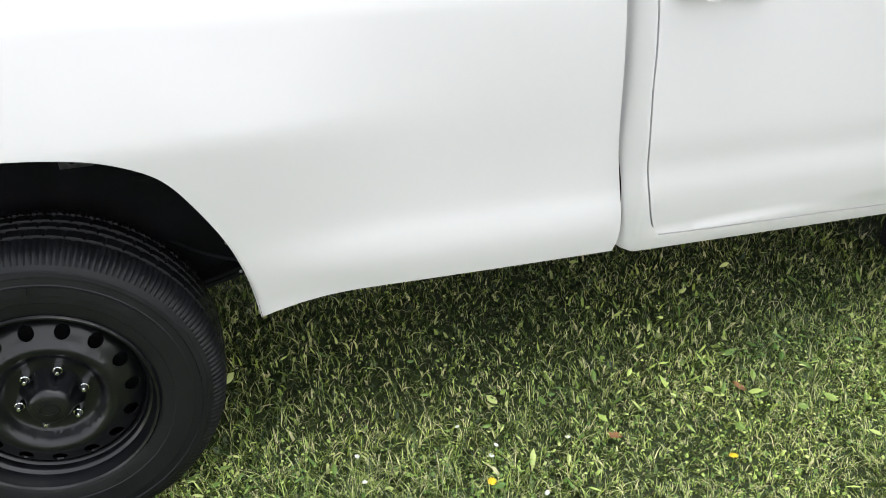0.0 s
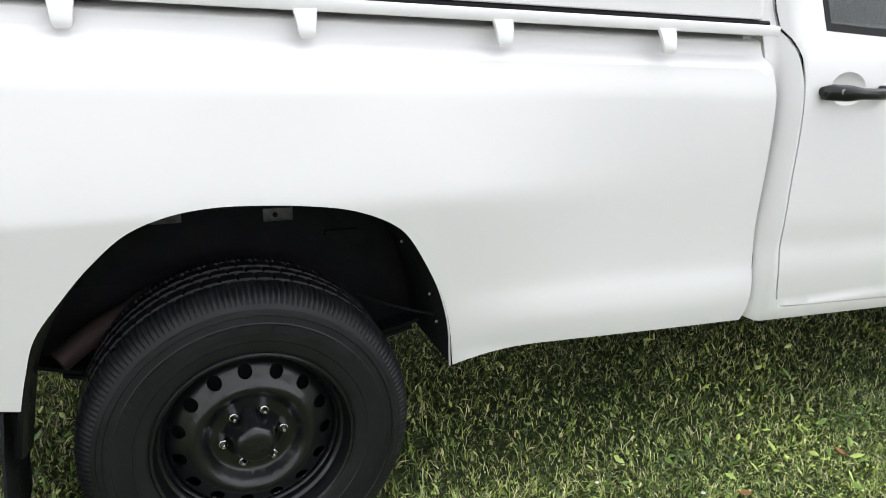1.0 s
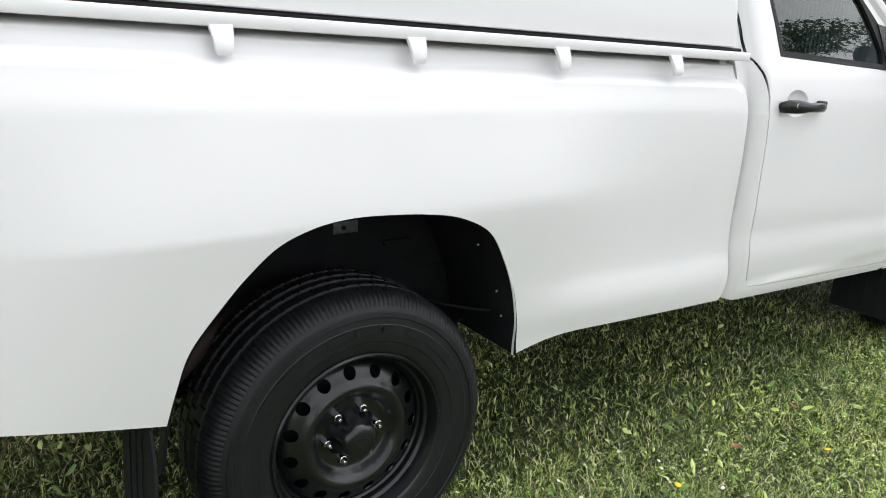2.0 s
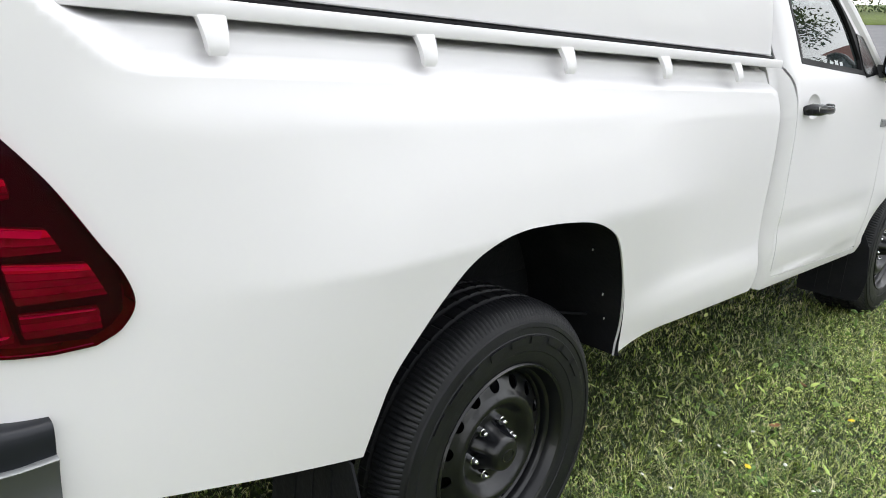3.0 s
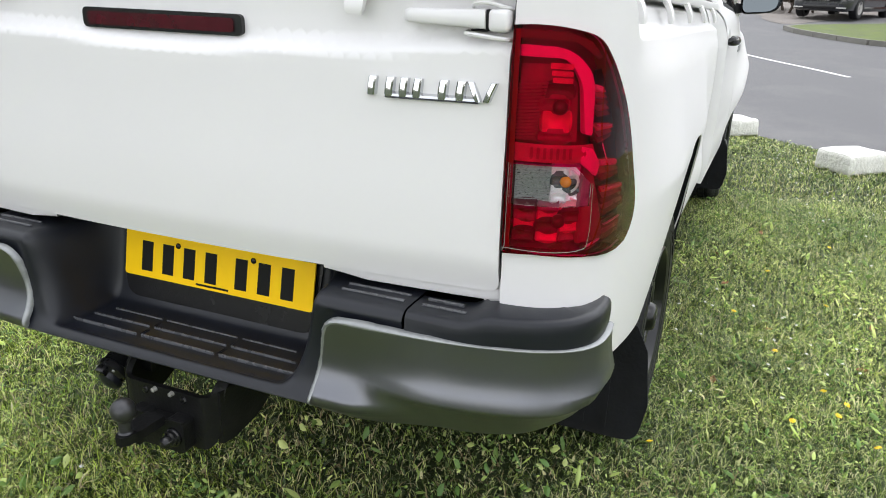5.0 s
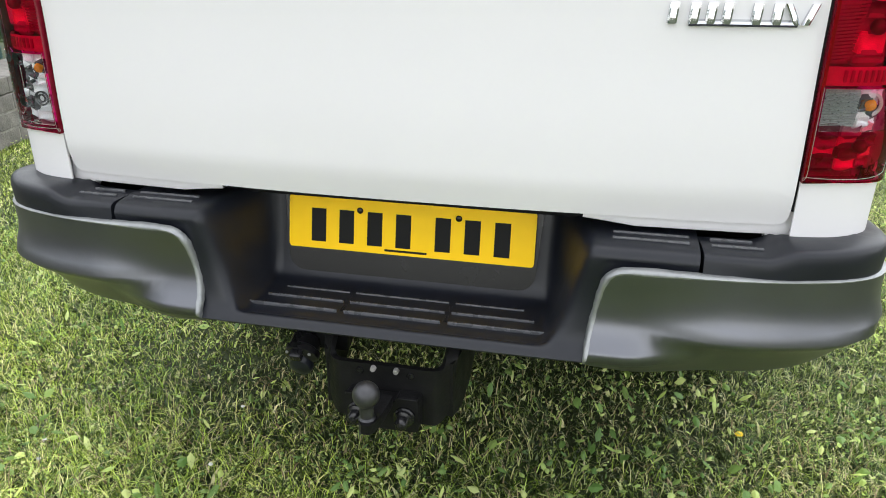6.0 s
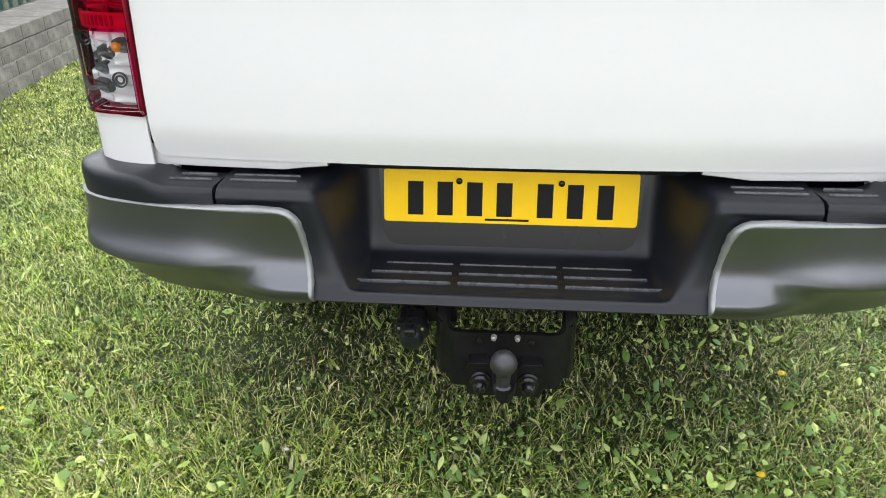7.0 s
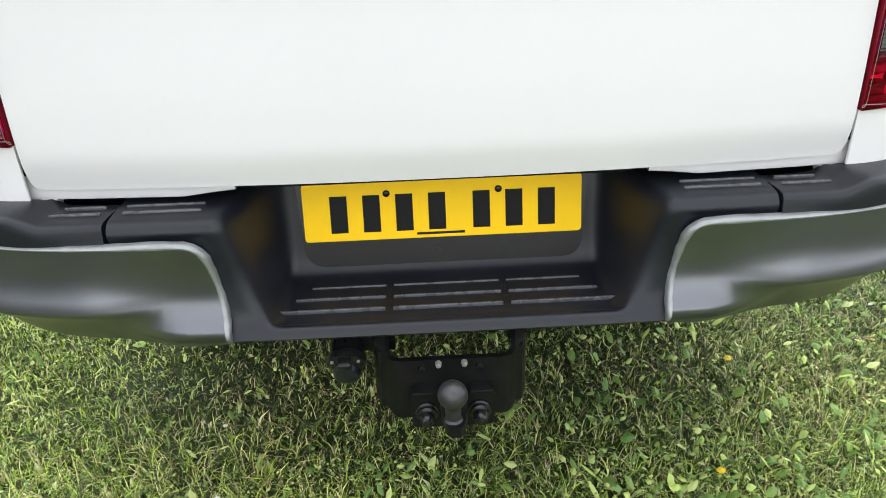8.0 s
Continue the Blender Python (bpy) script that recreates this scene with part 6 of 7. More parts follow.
for k, (x, y, a, size) in enumerate(((5.70, -0.80, 40, (0.30, 0.34, 0.165)), (4.47, -1.76, 42, (0.37, 0.44, 0.17)))):
    s = tagged(new("edging_stone", rough_block("edging_stone", size, 3.1 * k, M_STONE)), "whitewashed rough stone block at the lawn's edge", "edging stone", "lawn edging stones")
    s.location, s.rotation_euler = (x, y, 0.0), (0, 0, radians(a))

# kerbed grass island across the road
kerb_line = crv([(21.0, -1.62), (20.4, -1.20), (19.5, -1.40), (18.7, -1.78), (17.94, -2.22), (17.2, -2.74), (16.8, -3.25), (16.3, -4.3), (16.0, -6.0), (15.9, -9.0)], 6)
isl = [(x, y) for x, y in kerb_line] + [(24, -14), (28, -12), (26.0, -7.0), (23.6, -4.6), (22.0, -2.8)]
bm = bmesh.new()
face = bm.faces.new([bm.verts.new((x, y, float(ground_z(x)) + 0.084)) for x, y in isl])
bmesh.ops.triangulate(bm, faces=[face])
island = part("grass_island", bm, M_FARGRASS, None)
tagged(island, "kerbed island of mown green grass", "grass", kind="structure")
kerb_thing = thing("kerb", (18, -2, float(ground_z(18))), "worn concrete kerb round the grass island", "kerb", kind="structure")
pos, total = 0.0, 0.0
pts = [Vector((x, y, 0)) for x, y in kerb_line]
lens = np.r_[0, np.cumsum([(pts[i + 1] - pts[i]).length for i in range(len(pts) - 1)])]
X, Y = np.array([p.x for p in pts]), np.array([p.y for p in pts])
for s0 in np.arange(0, lens[-1] - 0.9, 0.915):
    a = np.array([np.interp(s0, lens, X), np.interp(s0, lens, Y)])
    b = np.array([np.interp(s0 + 0.905, lens, X), np.interp(s0 + 0.905, lens, Y)])
    d = (b - a) / np.linalg.norm(b - a)
    n = np.array([d[1], -d[0]]) * -1
    rows = []
    for p in (a, b):
        z = float(ground_z(p[0]))
        rows.append([(p[0] + n[0] * o, p[1] + n[1] * o, z + h) for o, h in ((0.02, -0.1), (0.02, 0.060), (0.0, 0.085), (-0.02, 0.090), (-0.13, 0.090), (-0.13, -0.1))])
    part("kerb_stone", mesh_of("kerb_stone", *loft(rows, True, True), M_KERB, 30), None, kerb_thing)

# gravel yard with picnic tables
yard = []
for x in np.linspace(22.4, 52, 30):
    y0, y1 = (-1.3 - (x - 22.4) * 0.45, min(-0.85 + (x - 22.4) * 0.185, 1.7) + 0.12 * math.sin(x * 1.9))
    yard.append([(x, y0 + (y1 - y0) * k / 6, float(ground_z(x)) - 0.022 + 0.010) for k in range(7)])
v, f = loft(yard)
tagged(new("gravel_yard", mesh_of("gravel_yard", v, [q[::-1] for q in f], M_GRAVEL, 60)), "pale gravel yard by the road", "pavement", kind="structure")


def build_picnic_table(at, turn):
    t = thing("picnic_table", (0, 0, 0), "dark weathered wooden picnic table with benches", "picnic table", "picnic tables")
    for k in range(5):
        part("top_plank", box_bm((-0.90, -0.37 + 0.15 * k, 0.72), (0.90, -0.23 + 0.15 * k, 0.755), 0.005, 1), M_WOOD, t)
    for s in (-1, 1):
        for k in range(2):
            y = s * (0.64 + 0.13 * k)
            part("bench_plank", box_bm((-0.90, y - 0.06, 0.42), (0.90, y + 0.06, 0.455), 0.005, 1), M_WOOD, t)
        x = s * 0.62
        part("bench_beam", box_bm((x - 0.025, -0.80, 0.33), (x + 0.025, 0.80, 0.42), 0.004, 1), M_WOOD, t)
        part("top_beam", box_bm((x - 0.025, -0.36, 0.63), (x + 0.025, 0.36, 0.72), 0.004, 1), M_WOOD, t)
        for q in (-1, 1):
            x2 = x + 0.05
            secs = [[(x2 - 0.022, q * y - 0.045, z), (x2 + 0.022, q * y - 0.045, z), (x2 + 0.022, q * y + 0.045, z), (x2 - 0.022, q * y + 0.045, z)] for y, z in ((0.62, 0.0), (0.26, 0.72))]
            part("leg", mesh_of("leg", *loft(secs, True, True), M_WOOD, 20), None, t)
    t.matrix_basis = pose(*at, 0, 0, turn)
    return t


first = build_picnic_table((27.9, -1.12, float(ground_z(27.9)) - 0.012), 52)
for x, y, a in ((29.7, -0.46, 54), (36.8, 0.55, 112)):
    copy_thing(first, pose(x, y, float(ground_z(x)) - 0.012, 0, 0, a))


def build_suv(at, turn):
    car = thing("suv", (0, 0, 0), "dark grey compact suv parked beyond the grass island", "car")
    # body: cross-sections from nose to tail, x ahead
    body = []
    for x, zt, hw, zl in ((2.10, 0.62, 0.55, 0.34), (2.08, 0.80, 0.72, 0.26), (1.98, 0.92, 0.82, 0.22), (1.75, 0.99, 0.88, 0.21), (1.2, 1.05, 0.90, 0.22), (0.7, 1.08, 0.90, 0.22), (-0.8, 1.10, 0.90, 0.22), (-1.6, 1.10, 0.89, 0.24), (-1.95, 1.05, 0.84, 0.30), (-2.08, 0.85, 0.75, 0.36)):
        body.append([(x, hw * cy, zl + (zt - zl) * cz) for cy, cz in ((-0.80, 0), (-0.97, 0.06), (-1.0, 0.35), (-0.99, 0.70), (-0.93, 0.93), (-0.75, 1.0), (0, 1.02), (0.75, 1.0), (0.93, 0.93), (0.99, 0.70), (1.0, 0.35), (0.97, 0.06), (0.80, 0))])
    part("body", mesh_of("body", *loft(body, True, True), M_SUV, 50), None, car)
    house = []
    for x, zt, hw in ((0.95, 1.07, 0.80), (0.35, 1.50, 0.66), (-0.2, 1.56, 0.65), (-1.2, 1.52, 0.64), (-1.75, 1.40, 0.62), (-1.98, 1.08, 0.72)):
        house.append([(x, -0.80, 1.05), (x, -hw, zt - 0.03), (x, -hw * 0.85, zt), (x, 0, zt + 0.015), (x, hw * 0.85, zt), (x, hw, zt - 0.03), (x, 0.80, 1.05)])
    gh = part("glasshouse", mesh_of("glasshouse", *loft(house, False), M_SMOOTH, 40), None, car, "dark glass upper body")
    part("roof", box_bm((-1.6, -0.58, 1.535), (0.25, 0.58, 1.575), 0.02), M_SUV, gh)
    part("grille", box_bm((2.06, -0.60, 0.50), (2.125, 0.60, 0.72), 0.03), M_SMOOTH, car, "black grille")
    part("lower_grille", box_bm((2.06, -0.50, 0.28), (2.115, 0.50, 0.42), 0.03), M_SMOOTH, car)
    for s in (-1, 1):
        lo, hi = sorted((s * 0.48, s * 0.78))
        part("headlamp", box_bm((1.98, lo, 0.60), (2.08, hi, 0.70), 0.02), M_REFLECTOR, car, "clear headlamp")
        part("running_light", box_bm((1.94, lo, 0.84), (2.05, hi, 0.875), 0.01), M_REFLECTOR, car)
        part("skid_trim", box_bm((2.05, lo, 0.30), (2.10, hi, 0.34), 0.01), M_GALV, car, "silver trim")
        lo, hi = sorted((s * 0.88, s * 0.915))
        part("sill", box_bm((-1.0, lo, 0.22), (0.95, hi, 0.36), 0.01), M_SMOOTH, car)
        lo, hi = sorted((s * 0.86, s * 1.02))
        part("mirror", box_bm((0.58, lo, 1.02), (0.70, hi, 1.14), 0.03), M_SUV, car)
    part("front_plate", box_bm((2.12, -0.26, 0.53), (2.135, 0.26, 0.64), 0.003), M_LINE, car, "white front plate with a plain bar")
    plate_bar = part("plate_bar", box_bm((2.1345, -0.20, 0.565), (2.1375, 0.20, 0.610), 0.0005), M_GALV, car)
    tyre = lathe([(0.20, -0.005), (0.24, -0.012), (0.30, -0.008), (0.325, 0.02), (0.325, 0.19), (0.30, 0.22), (0.2, 0.22)], 36)
    tm = mesh_of("tyre", *tyre, M_RUBBER)
    rim = lathe([(0.0004, 0.0), (0.05, 0.0), (0.06, 0.02), (0.19, 0.01), (0.205, -0.006), (0.21, 0.01)], 30)
    rmesh = mesh_of("rim", *rim, M_GALV)
    for x in (1.28, -1.32):
        for s in (-1, 1):
            w = new("wheel", tm)
            w.parent, w.location, w.rotation_euler = car, (x, s * 0.905, 0.325), (0, 0, 0 if s < 0 else math.pi)
            part("rim", rmesh, None, w, "silver alloy rim")
    car.matrix_basis = pose(*at, 0, 0, turn)


build_suv((26.4, -2.80, float(ground_z(26.4)) - 0.02), 157)

# long low building behind the yard, its corner towards the road
bz = float(ground_z(48)) - 0.1
hall = thing("long_building", (0, 0, 0), "long low white rendered building with a dark green plinth", "building")
part("plinth", box_bm((0, -24, 0), (11, 0, 0.50), 0.02), M_DKGREEN, hall, "dark green plinth")
part("wall", box_bm((0.05, -23.95, 0.50), (10.95, -0.05, 3.6), 0.02), M_RENDER, hall, "white rendered wall")
rv = [(-0.4, -24.4, 3.6), (11.4, -24.4, 3.6), (5.5, -24.4, 5.8), (-0.4, 0.4, 3.6), (11.4, 0.4, 3.6), (5.5, 0.4, 5.8)]
part("roof", mesh_of("roof", rv, [(0, 1, 2), (5, 4, 3), (0, 2, 5, 3), (2, 1, 4, 5), (1, 0, 3, 4)], M_SLATE, 0), None, hall, "grey roof")
for y in np.arange(-22, -2, 3.6):
    win = part("window", box_bm((-0.01, y, 1.85), (0.12, y + 1.6, 3.0), 0.01), M_SMOOTH, hall)
    part("sill", box_bm((-0.09, y - 0.08, 1.76), (0.10, y + 1.68, 1.85), 0.01), M_RENDER, win)
for x, y in ((-0.02, -0.35), (3.6, 0.03)):
    part("drainpipe", mesh_of("drainpipe", *tube([(x, y, 0.05), (x, y, 1.8), (x, y, 3.6)], 0.05, 10), M_SMOOTH), None, hall, "dark drainpipe")
hall.matrix_basis = pose(48.0, 1.9, bz, 0, 0, 15)

# wheeled bin against the side of the building
bin_x, bin_y = 54.6, 4.25
bin_z = float(ground_z(bin_x)) - 0.02
wheelie = thing("wheelie_bin", (bin_x, bin_y, bin_z), "dark wheeled rubbish bin beside the white building", "bin")
secs = [[(bin_x + a * k, bin_y + b * k, bin_z + z) for a, b in ((-0.36, -0.32), (0.36, -0.32), (0.36, 0.32), (-0.36, 0.32))] for k, z in ((0.8, 0.04), (1.0, 0.95))]
part("bin_body", mesh_of("bin_body", *loft(secs, True, True), M_SUV, 20), None, wheelie)
part("lid", box_bm((bin_x - 0.40, bin_y - 0.35, bin_z + 0.95), (bin_x + 0.40, bin_y + 0.35, bin_z + 1.04), 0.03), M_SUV, wheelie)
for y in (-0.28, 0.28):
    part("bin_wheel", mesh_of("bin_wheel", *moved(lathe([(0.0004, -0.03), (0.1, -0.03), (0.1, 0.03), (0.0004, 0.03)], 16), (bin_x + 0.28, bin_y + y, bin_z + 0.1)), M_RUBBER), None, wheelie)

# far verge and hedge beyond the junction
verge = []
for y in np.linspace(-2, 60, 40):
    x0 = 76.0 - 0.2 * y
    verge.append([(x0 + d, y, float(ground_z(x0 + d)) + h) for d, h in ((0, 0.0), (0.1, 0.12), (6, 0.5), (14, 1.0))])
v, f = loft(verge)
tagged(new("far_verge", mesh_of("far_verge", v, f, M_FARGRASS, 60)), "mown grass verge beyond the road", "verge", kind="structure")


def leaf_cloud(name, centres, per, spread, size, mat, label, category, kind="stuff"):
    """Many small leaves strewn about clump centres; one mesh."""
    rng = np.random.default_rng(len(centres) + per)
    c = np.repeat(np.array(centres, float), per, 0)
    n = len(c)
    d = rng.normal(size=(n, 3))
    d /= np.linalg.norm(d, axis=1, keepdims=True)
    p = c + d * (rng.random((n, 1)) ** 0.4) * np.array(spread)
    a, b = rng.normal(size=(n, 3)), rng.normal(size=(n, 3))
    a /= np.linalg.norm(a, axis=1, keepdims=True)
    b -= a * (a * b).sum(1, keepdims=True)
    b /= np.linalg.norm(b, axis=1, keepdims=True)
    s = size * (0.6 + 0.8 * rng.random((n, 1)))
    v = np.stack([p - a * s, p + b * s * 0.5, p + a * s, p - b * s * 0.5], 1).reshape(-1, 3)
    f = np.arange(4 * n).reshape(n, 4)
    me = bpy.data.meshes.new(name)
    me.from_pydata(v.tolist(), [], f.tolist())
    me.materials.append(mat)
    return tagged(new(name, me), label, category, kind=kind)


rng = np.random.default_rng(5)
leaf_cloud("hedge", [(84 - 0.2 * y + rng.normal() * 0.5, y, float(ground_z(84 - 0.2 * y)) + 1.2 + z) for y in np.arange(-4, 60, 0.8) for z in (0.0, 1.3)], 60, (1.0, 1.0, 0.9), 0.16, M_HEDGE, "dense dark green roadside hedge", "hedge")

# block wall with a green palisade fence on the other side of the truck
W0, W1 = Vector((-6.0, 2.256, 0)), Vector((13.0, 4.916, 0))
wd = (W1 - W0).normalized()
wn_ = Vector((wd.y, -wd.x, 0))
L = (W1 - W0).length
wall = thing("block_wall", W0 + wd * L / 2, "low grey concrete block wall with a weathered coping", "wall", kind="structure")


def along(s, out, z):
    p = W0 + wd * s + wn_ * out
    return (p.x, p.y, z)


secs = [[along(s, 0.0, -0.1), along(s, 0.0, 0.32), along(s, -0.40, 0.32), along(s, -0.40, -0.1)] for s in (0, L)]
part("mortar_core", mesh_of("mortar_core", *loft(secs, True, True), M_MORTAR, 0), None, wall, "pale mortar joints")
COURSE, BLOCK = 0.107, 0.385


def block_mesh(name, length, height, depth, chamfer=0.006, proud=0.012):
    bm = box_bm((0, -depth, 0), (length, proud, height), chamfer, 1)
    me = bpy.data.meshes.new(name)
    bmesh.ops.recalc_face_normals(bm, faces=bm.faces)
    bm.to_mesh(me)
    bm.free()
    me.materials.append(M_BLOCK)
    return me


full_block = block_mesh("block", BLOCK - 0.012, COURSE - 0.012, 0.20, 0.003, 0.003)
turn = math.atan2(wd.y, wd.x)
for row in range(3):
    s = 0.02 + (row % 2) * BLOCK / 2
    while s < L - BLOCK:
        o = new("block", full_block)
        attach(o, wall)
        p = along(s, 0.0, row * COURSE + 0.006)
        # the mesh's outer face is its +y side, turned here towards the lawn
        o.matrix_basis = Matrix.Translation(Vector(p) + wd * (BLOCK - 0.015)) @ Matrix.Rotation(turn + math.pi, 4, "Z")
        s += BLOCK
cope = block_mesh("coping", 0.3835, 0.100, 0.42, 0.004, 0.004)
for k in range(int(L / 0.385)):
    o = new("coping_stone", cope)
    attach(o, wall, "weathered pale coping stone")
    p = along(0.385 * k + 0.3835, 0.0, 0.326)
    o.matrix_basis = Matrix.Translation(p) @ Matrix.Rotation(turn + math.pi, 4, "Z")
fence = thing("palisade_fence", along(L / 2, -0.45, 0.43), "dark green steel palisade fence above the wall", "fence")
pale = bmesh.new()
prof = [(-0.034, 0.0), (-0.012, -0.014), (0.012, -0.014), (0.034, 0.0), (0.012, -0.010), (-0.012, -0.010)]
vs = [[pale.verts.new((x, y, z)) for x, y in prof] for z in (0.0, 1.55)]
tip = pale.verts.new((0, -0.008, 1.66))
for i in range(6):
    pale.faces.new((vs[0][i], vs[0][(i + 1) % 6], vs[1][(i + 1) % 6], vs[1][i]))
    pale.faces.new((vs[1][i], vs[1][(i + 1) % 6], tip))
pale.faces.new(vs[0][::-1])
pale_me = bpy.data.meshes.new("pale")
bmesh.ops.recalc_face_normals(pale, faces=pale.faces)
pale.to_mesh(pale_me)
pale.free()
pale_me.materials.append(M_GREEN)
for k in range(120):
    o = new("pale", pale_me)
    attach(o, fence)
    o.matrix_basis = Matrix.Translation(along(0.4 + 0.155 * k, -0.43, 0.432)) @ Matrix.Rotation(turn, 4, "Z")
for z in (0.80, 1.90):
    secs = [[along(s, -0.45, z), along(s, -0.45, z + 0.05), along(s, -0.50, z + 0.05), along(s, -0.50, z)] for s in (0.1, L - 0.1)]
    part("fence_rail", mesh_of("fence_rail", *loft(secs, True, True), M_GREEN, 0), None, fence)

# leaves added as a backdrop that darkens the gaps between the pales
leaf_cloud("fence_backdrop", [along(k, -1.4 + 0.2 * rng.normal(), 0.5 + z) for k in np.arange(0.5, L, 0.45) for z in (0.0, 0.7, 1.3)], 60, (0.35, 0.35, 0.35), 0.07, M_HEDGE, "dark green leaves added as a dark backdrop behind the palisade fence", "hedge")

# brick house across the road, and garden trees, seen mirrored in the cab's glass
hz = float(ground_z(36))
house = thing("brick_house", (38, -10, hz), "red brick house with a red tiled roof", "house")
part("wall", box_bm((34.5, -14, hz - 0.3), (43, -5.9, hz + 5.0), 0.02), M_BRICK, house, "red brick wall")
rv = [(34.1, -14.4, hz + 5.0), (34.1, -5.6, hz + 5.0), (38.7, -14.4, hz + 7.6), (38.7, -5.6, hz + 7.6), (43.4, -14.4, hz + 5.0), (43.4, -5.6, hz + 5.0)]
part("roof", mesh_of("roof", rv, [(0, 2, 3, 1), (2, 4, 5, 3), (0, 4, 2), (1, 3, 5), (0, 1, 5, 4)], M_BRICK, 0), None, house, "red tiled roof")
part("chimney", box_bm((38.3, -7.3, hz + 7.0), (39.1, -6.5, hz + 8.8), 0.02), M_BRICK, house)
for y in (-12.9, -10.2, -7.6):
    for z in (0.9, 3.2):
        w = part("window", box_bm((34.44, y, hz + z), (34.55, y + 1.3, hz + z + 1.3), 0.01), M_SMOOTH, house)
        for zz in (-0.06, 0.62, 1.28):
            part("frame", box_bm((34.40, y - 0.06, hz + z + zz), (34.46, y + 1.36, hz + z + zz + 0.08), 0.005), M_RENDER, w)
        for yy in (-0.06, 0.40, 0.84, 1.28):
            part("frame", box_bm((34.40, y + yy, hz + z), (34.46, y + yy + 0.08, hz + z + 1.3), 0.005), M_RENDER, w)


def build_tree(x, y, h, seed):
    r = np.random.default_rng(seed)
    z0 = float(ground_z(x)) if x < 100 else 0
    tree = thing("tree", (x, y, z0), "leafy green garden tree", "tree", "garden trees")
    v, f = tube([(x + 0.05 * math.sin(k), y, z0 + h * 0.55 * k / 6) for k in range(7)], 0.16, 10)
    part("trunk", mesh_of("trunk", v, f, M_BARK), None, tree)
    centres = []
    for k in range(7):
        a, b = r.random() * 6.28, 0.35 + 0.6 * r.random()
        tip = (x + h * 0.28 * math.cos(a), y + h * 0.28 * math.sin(a), z0 + h * (0.45 + 0.5 * b))
        part("limb", mesh_of("limb", *tube([(x, y, z0 + h * 0.35), tip], 0.06, 6), M_BARK), None, tree)
        centres += [tuple(np.array(tip) + r.normal(size=3) * h * 0.07) for _ in range(5)]
    crown = leaf_cloud("crown", centres, 330, (h * 0.13, h * 0.13, h * 0.11), 0.07, M_HEDGE, "", "")
    for key in list(crown.keys()):
        del crown[key]
    attach(crown, tree)


build_tree(20, -7.8, 7.5, 1)
build_tree(26, -15, 7.5, 2)
# unseen trees and hedge, added for the truck's flank to reflect
build_tree(12, -17, 7.0, 3)
build_tree(3, -19, 8.0, 4)
build_tree(-7, -17, 7.0, 5)
build_tree(-15, -14, 8.0, 6)
leaf_cloud("unseen_hedge", [(x, -16 - 0.05 * x, 0.9 + z) for x in np.arange(-20, 28, 0.8) for z in (0, 0.7)], 50, (0.8, 0.6, 0.6), 0.12, M_HEDGE, "unseen dark green hedge added beyond the lawn", "hedge")


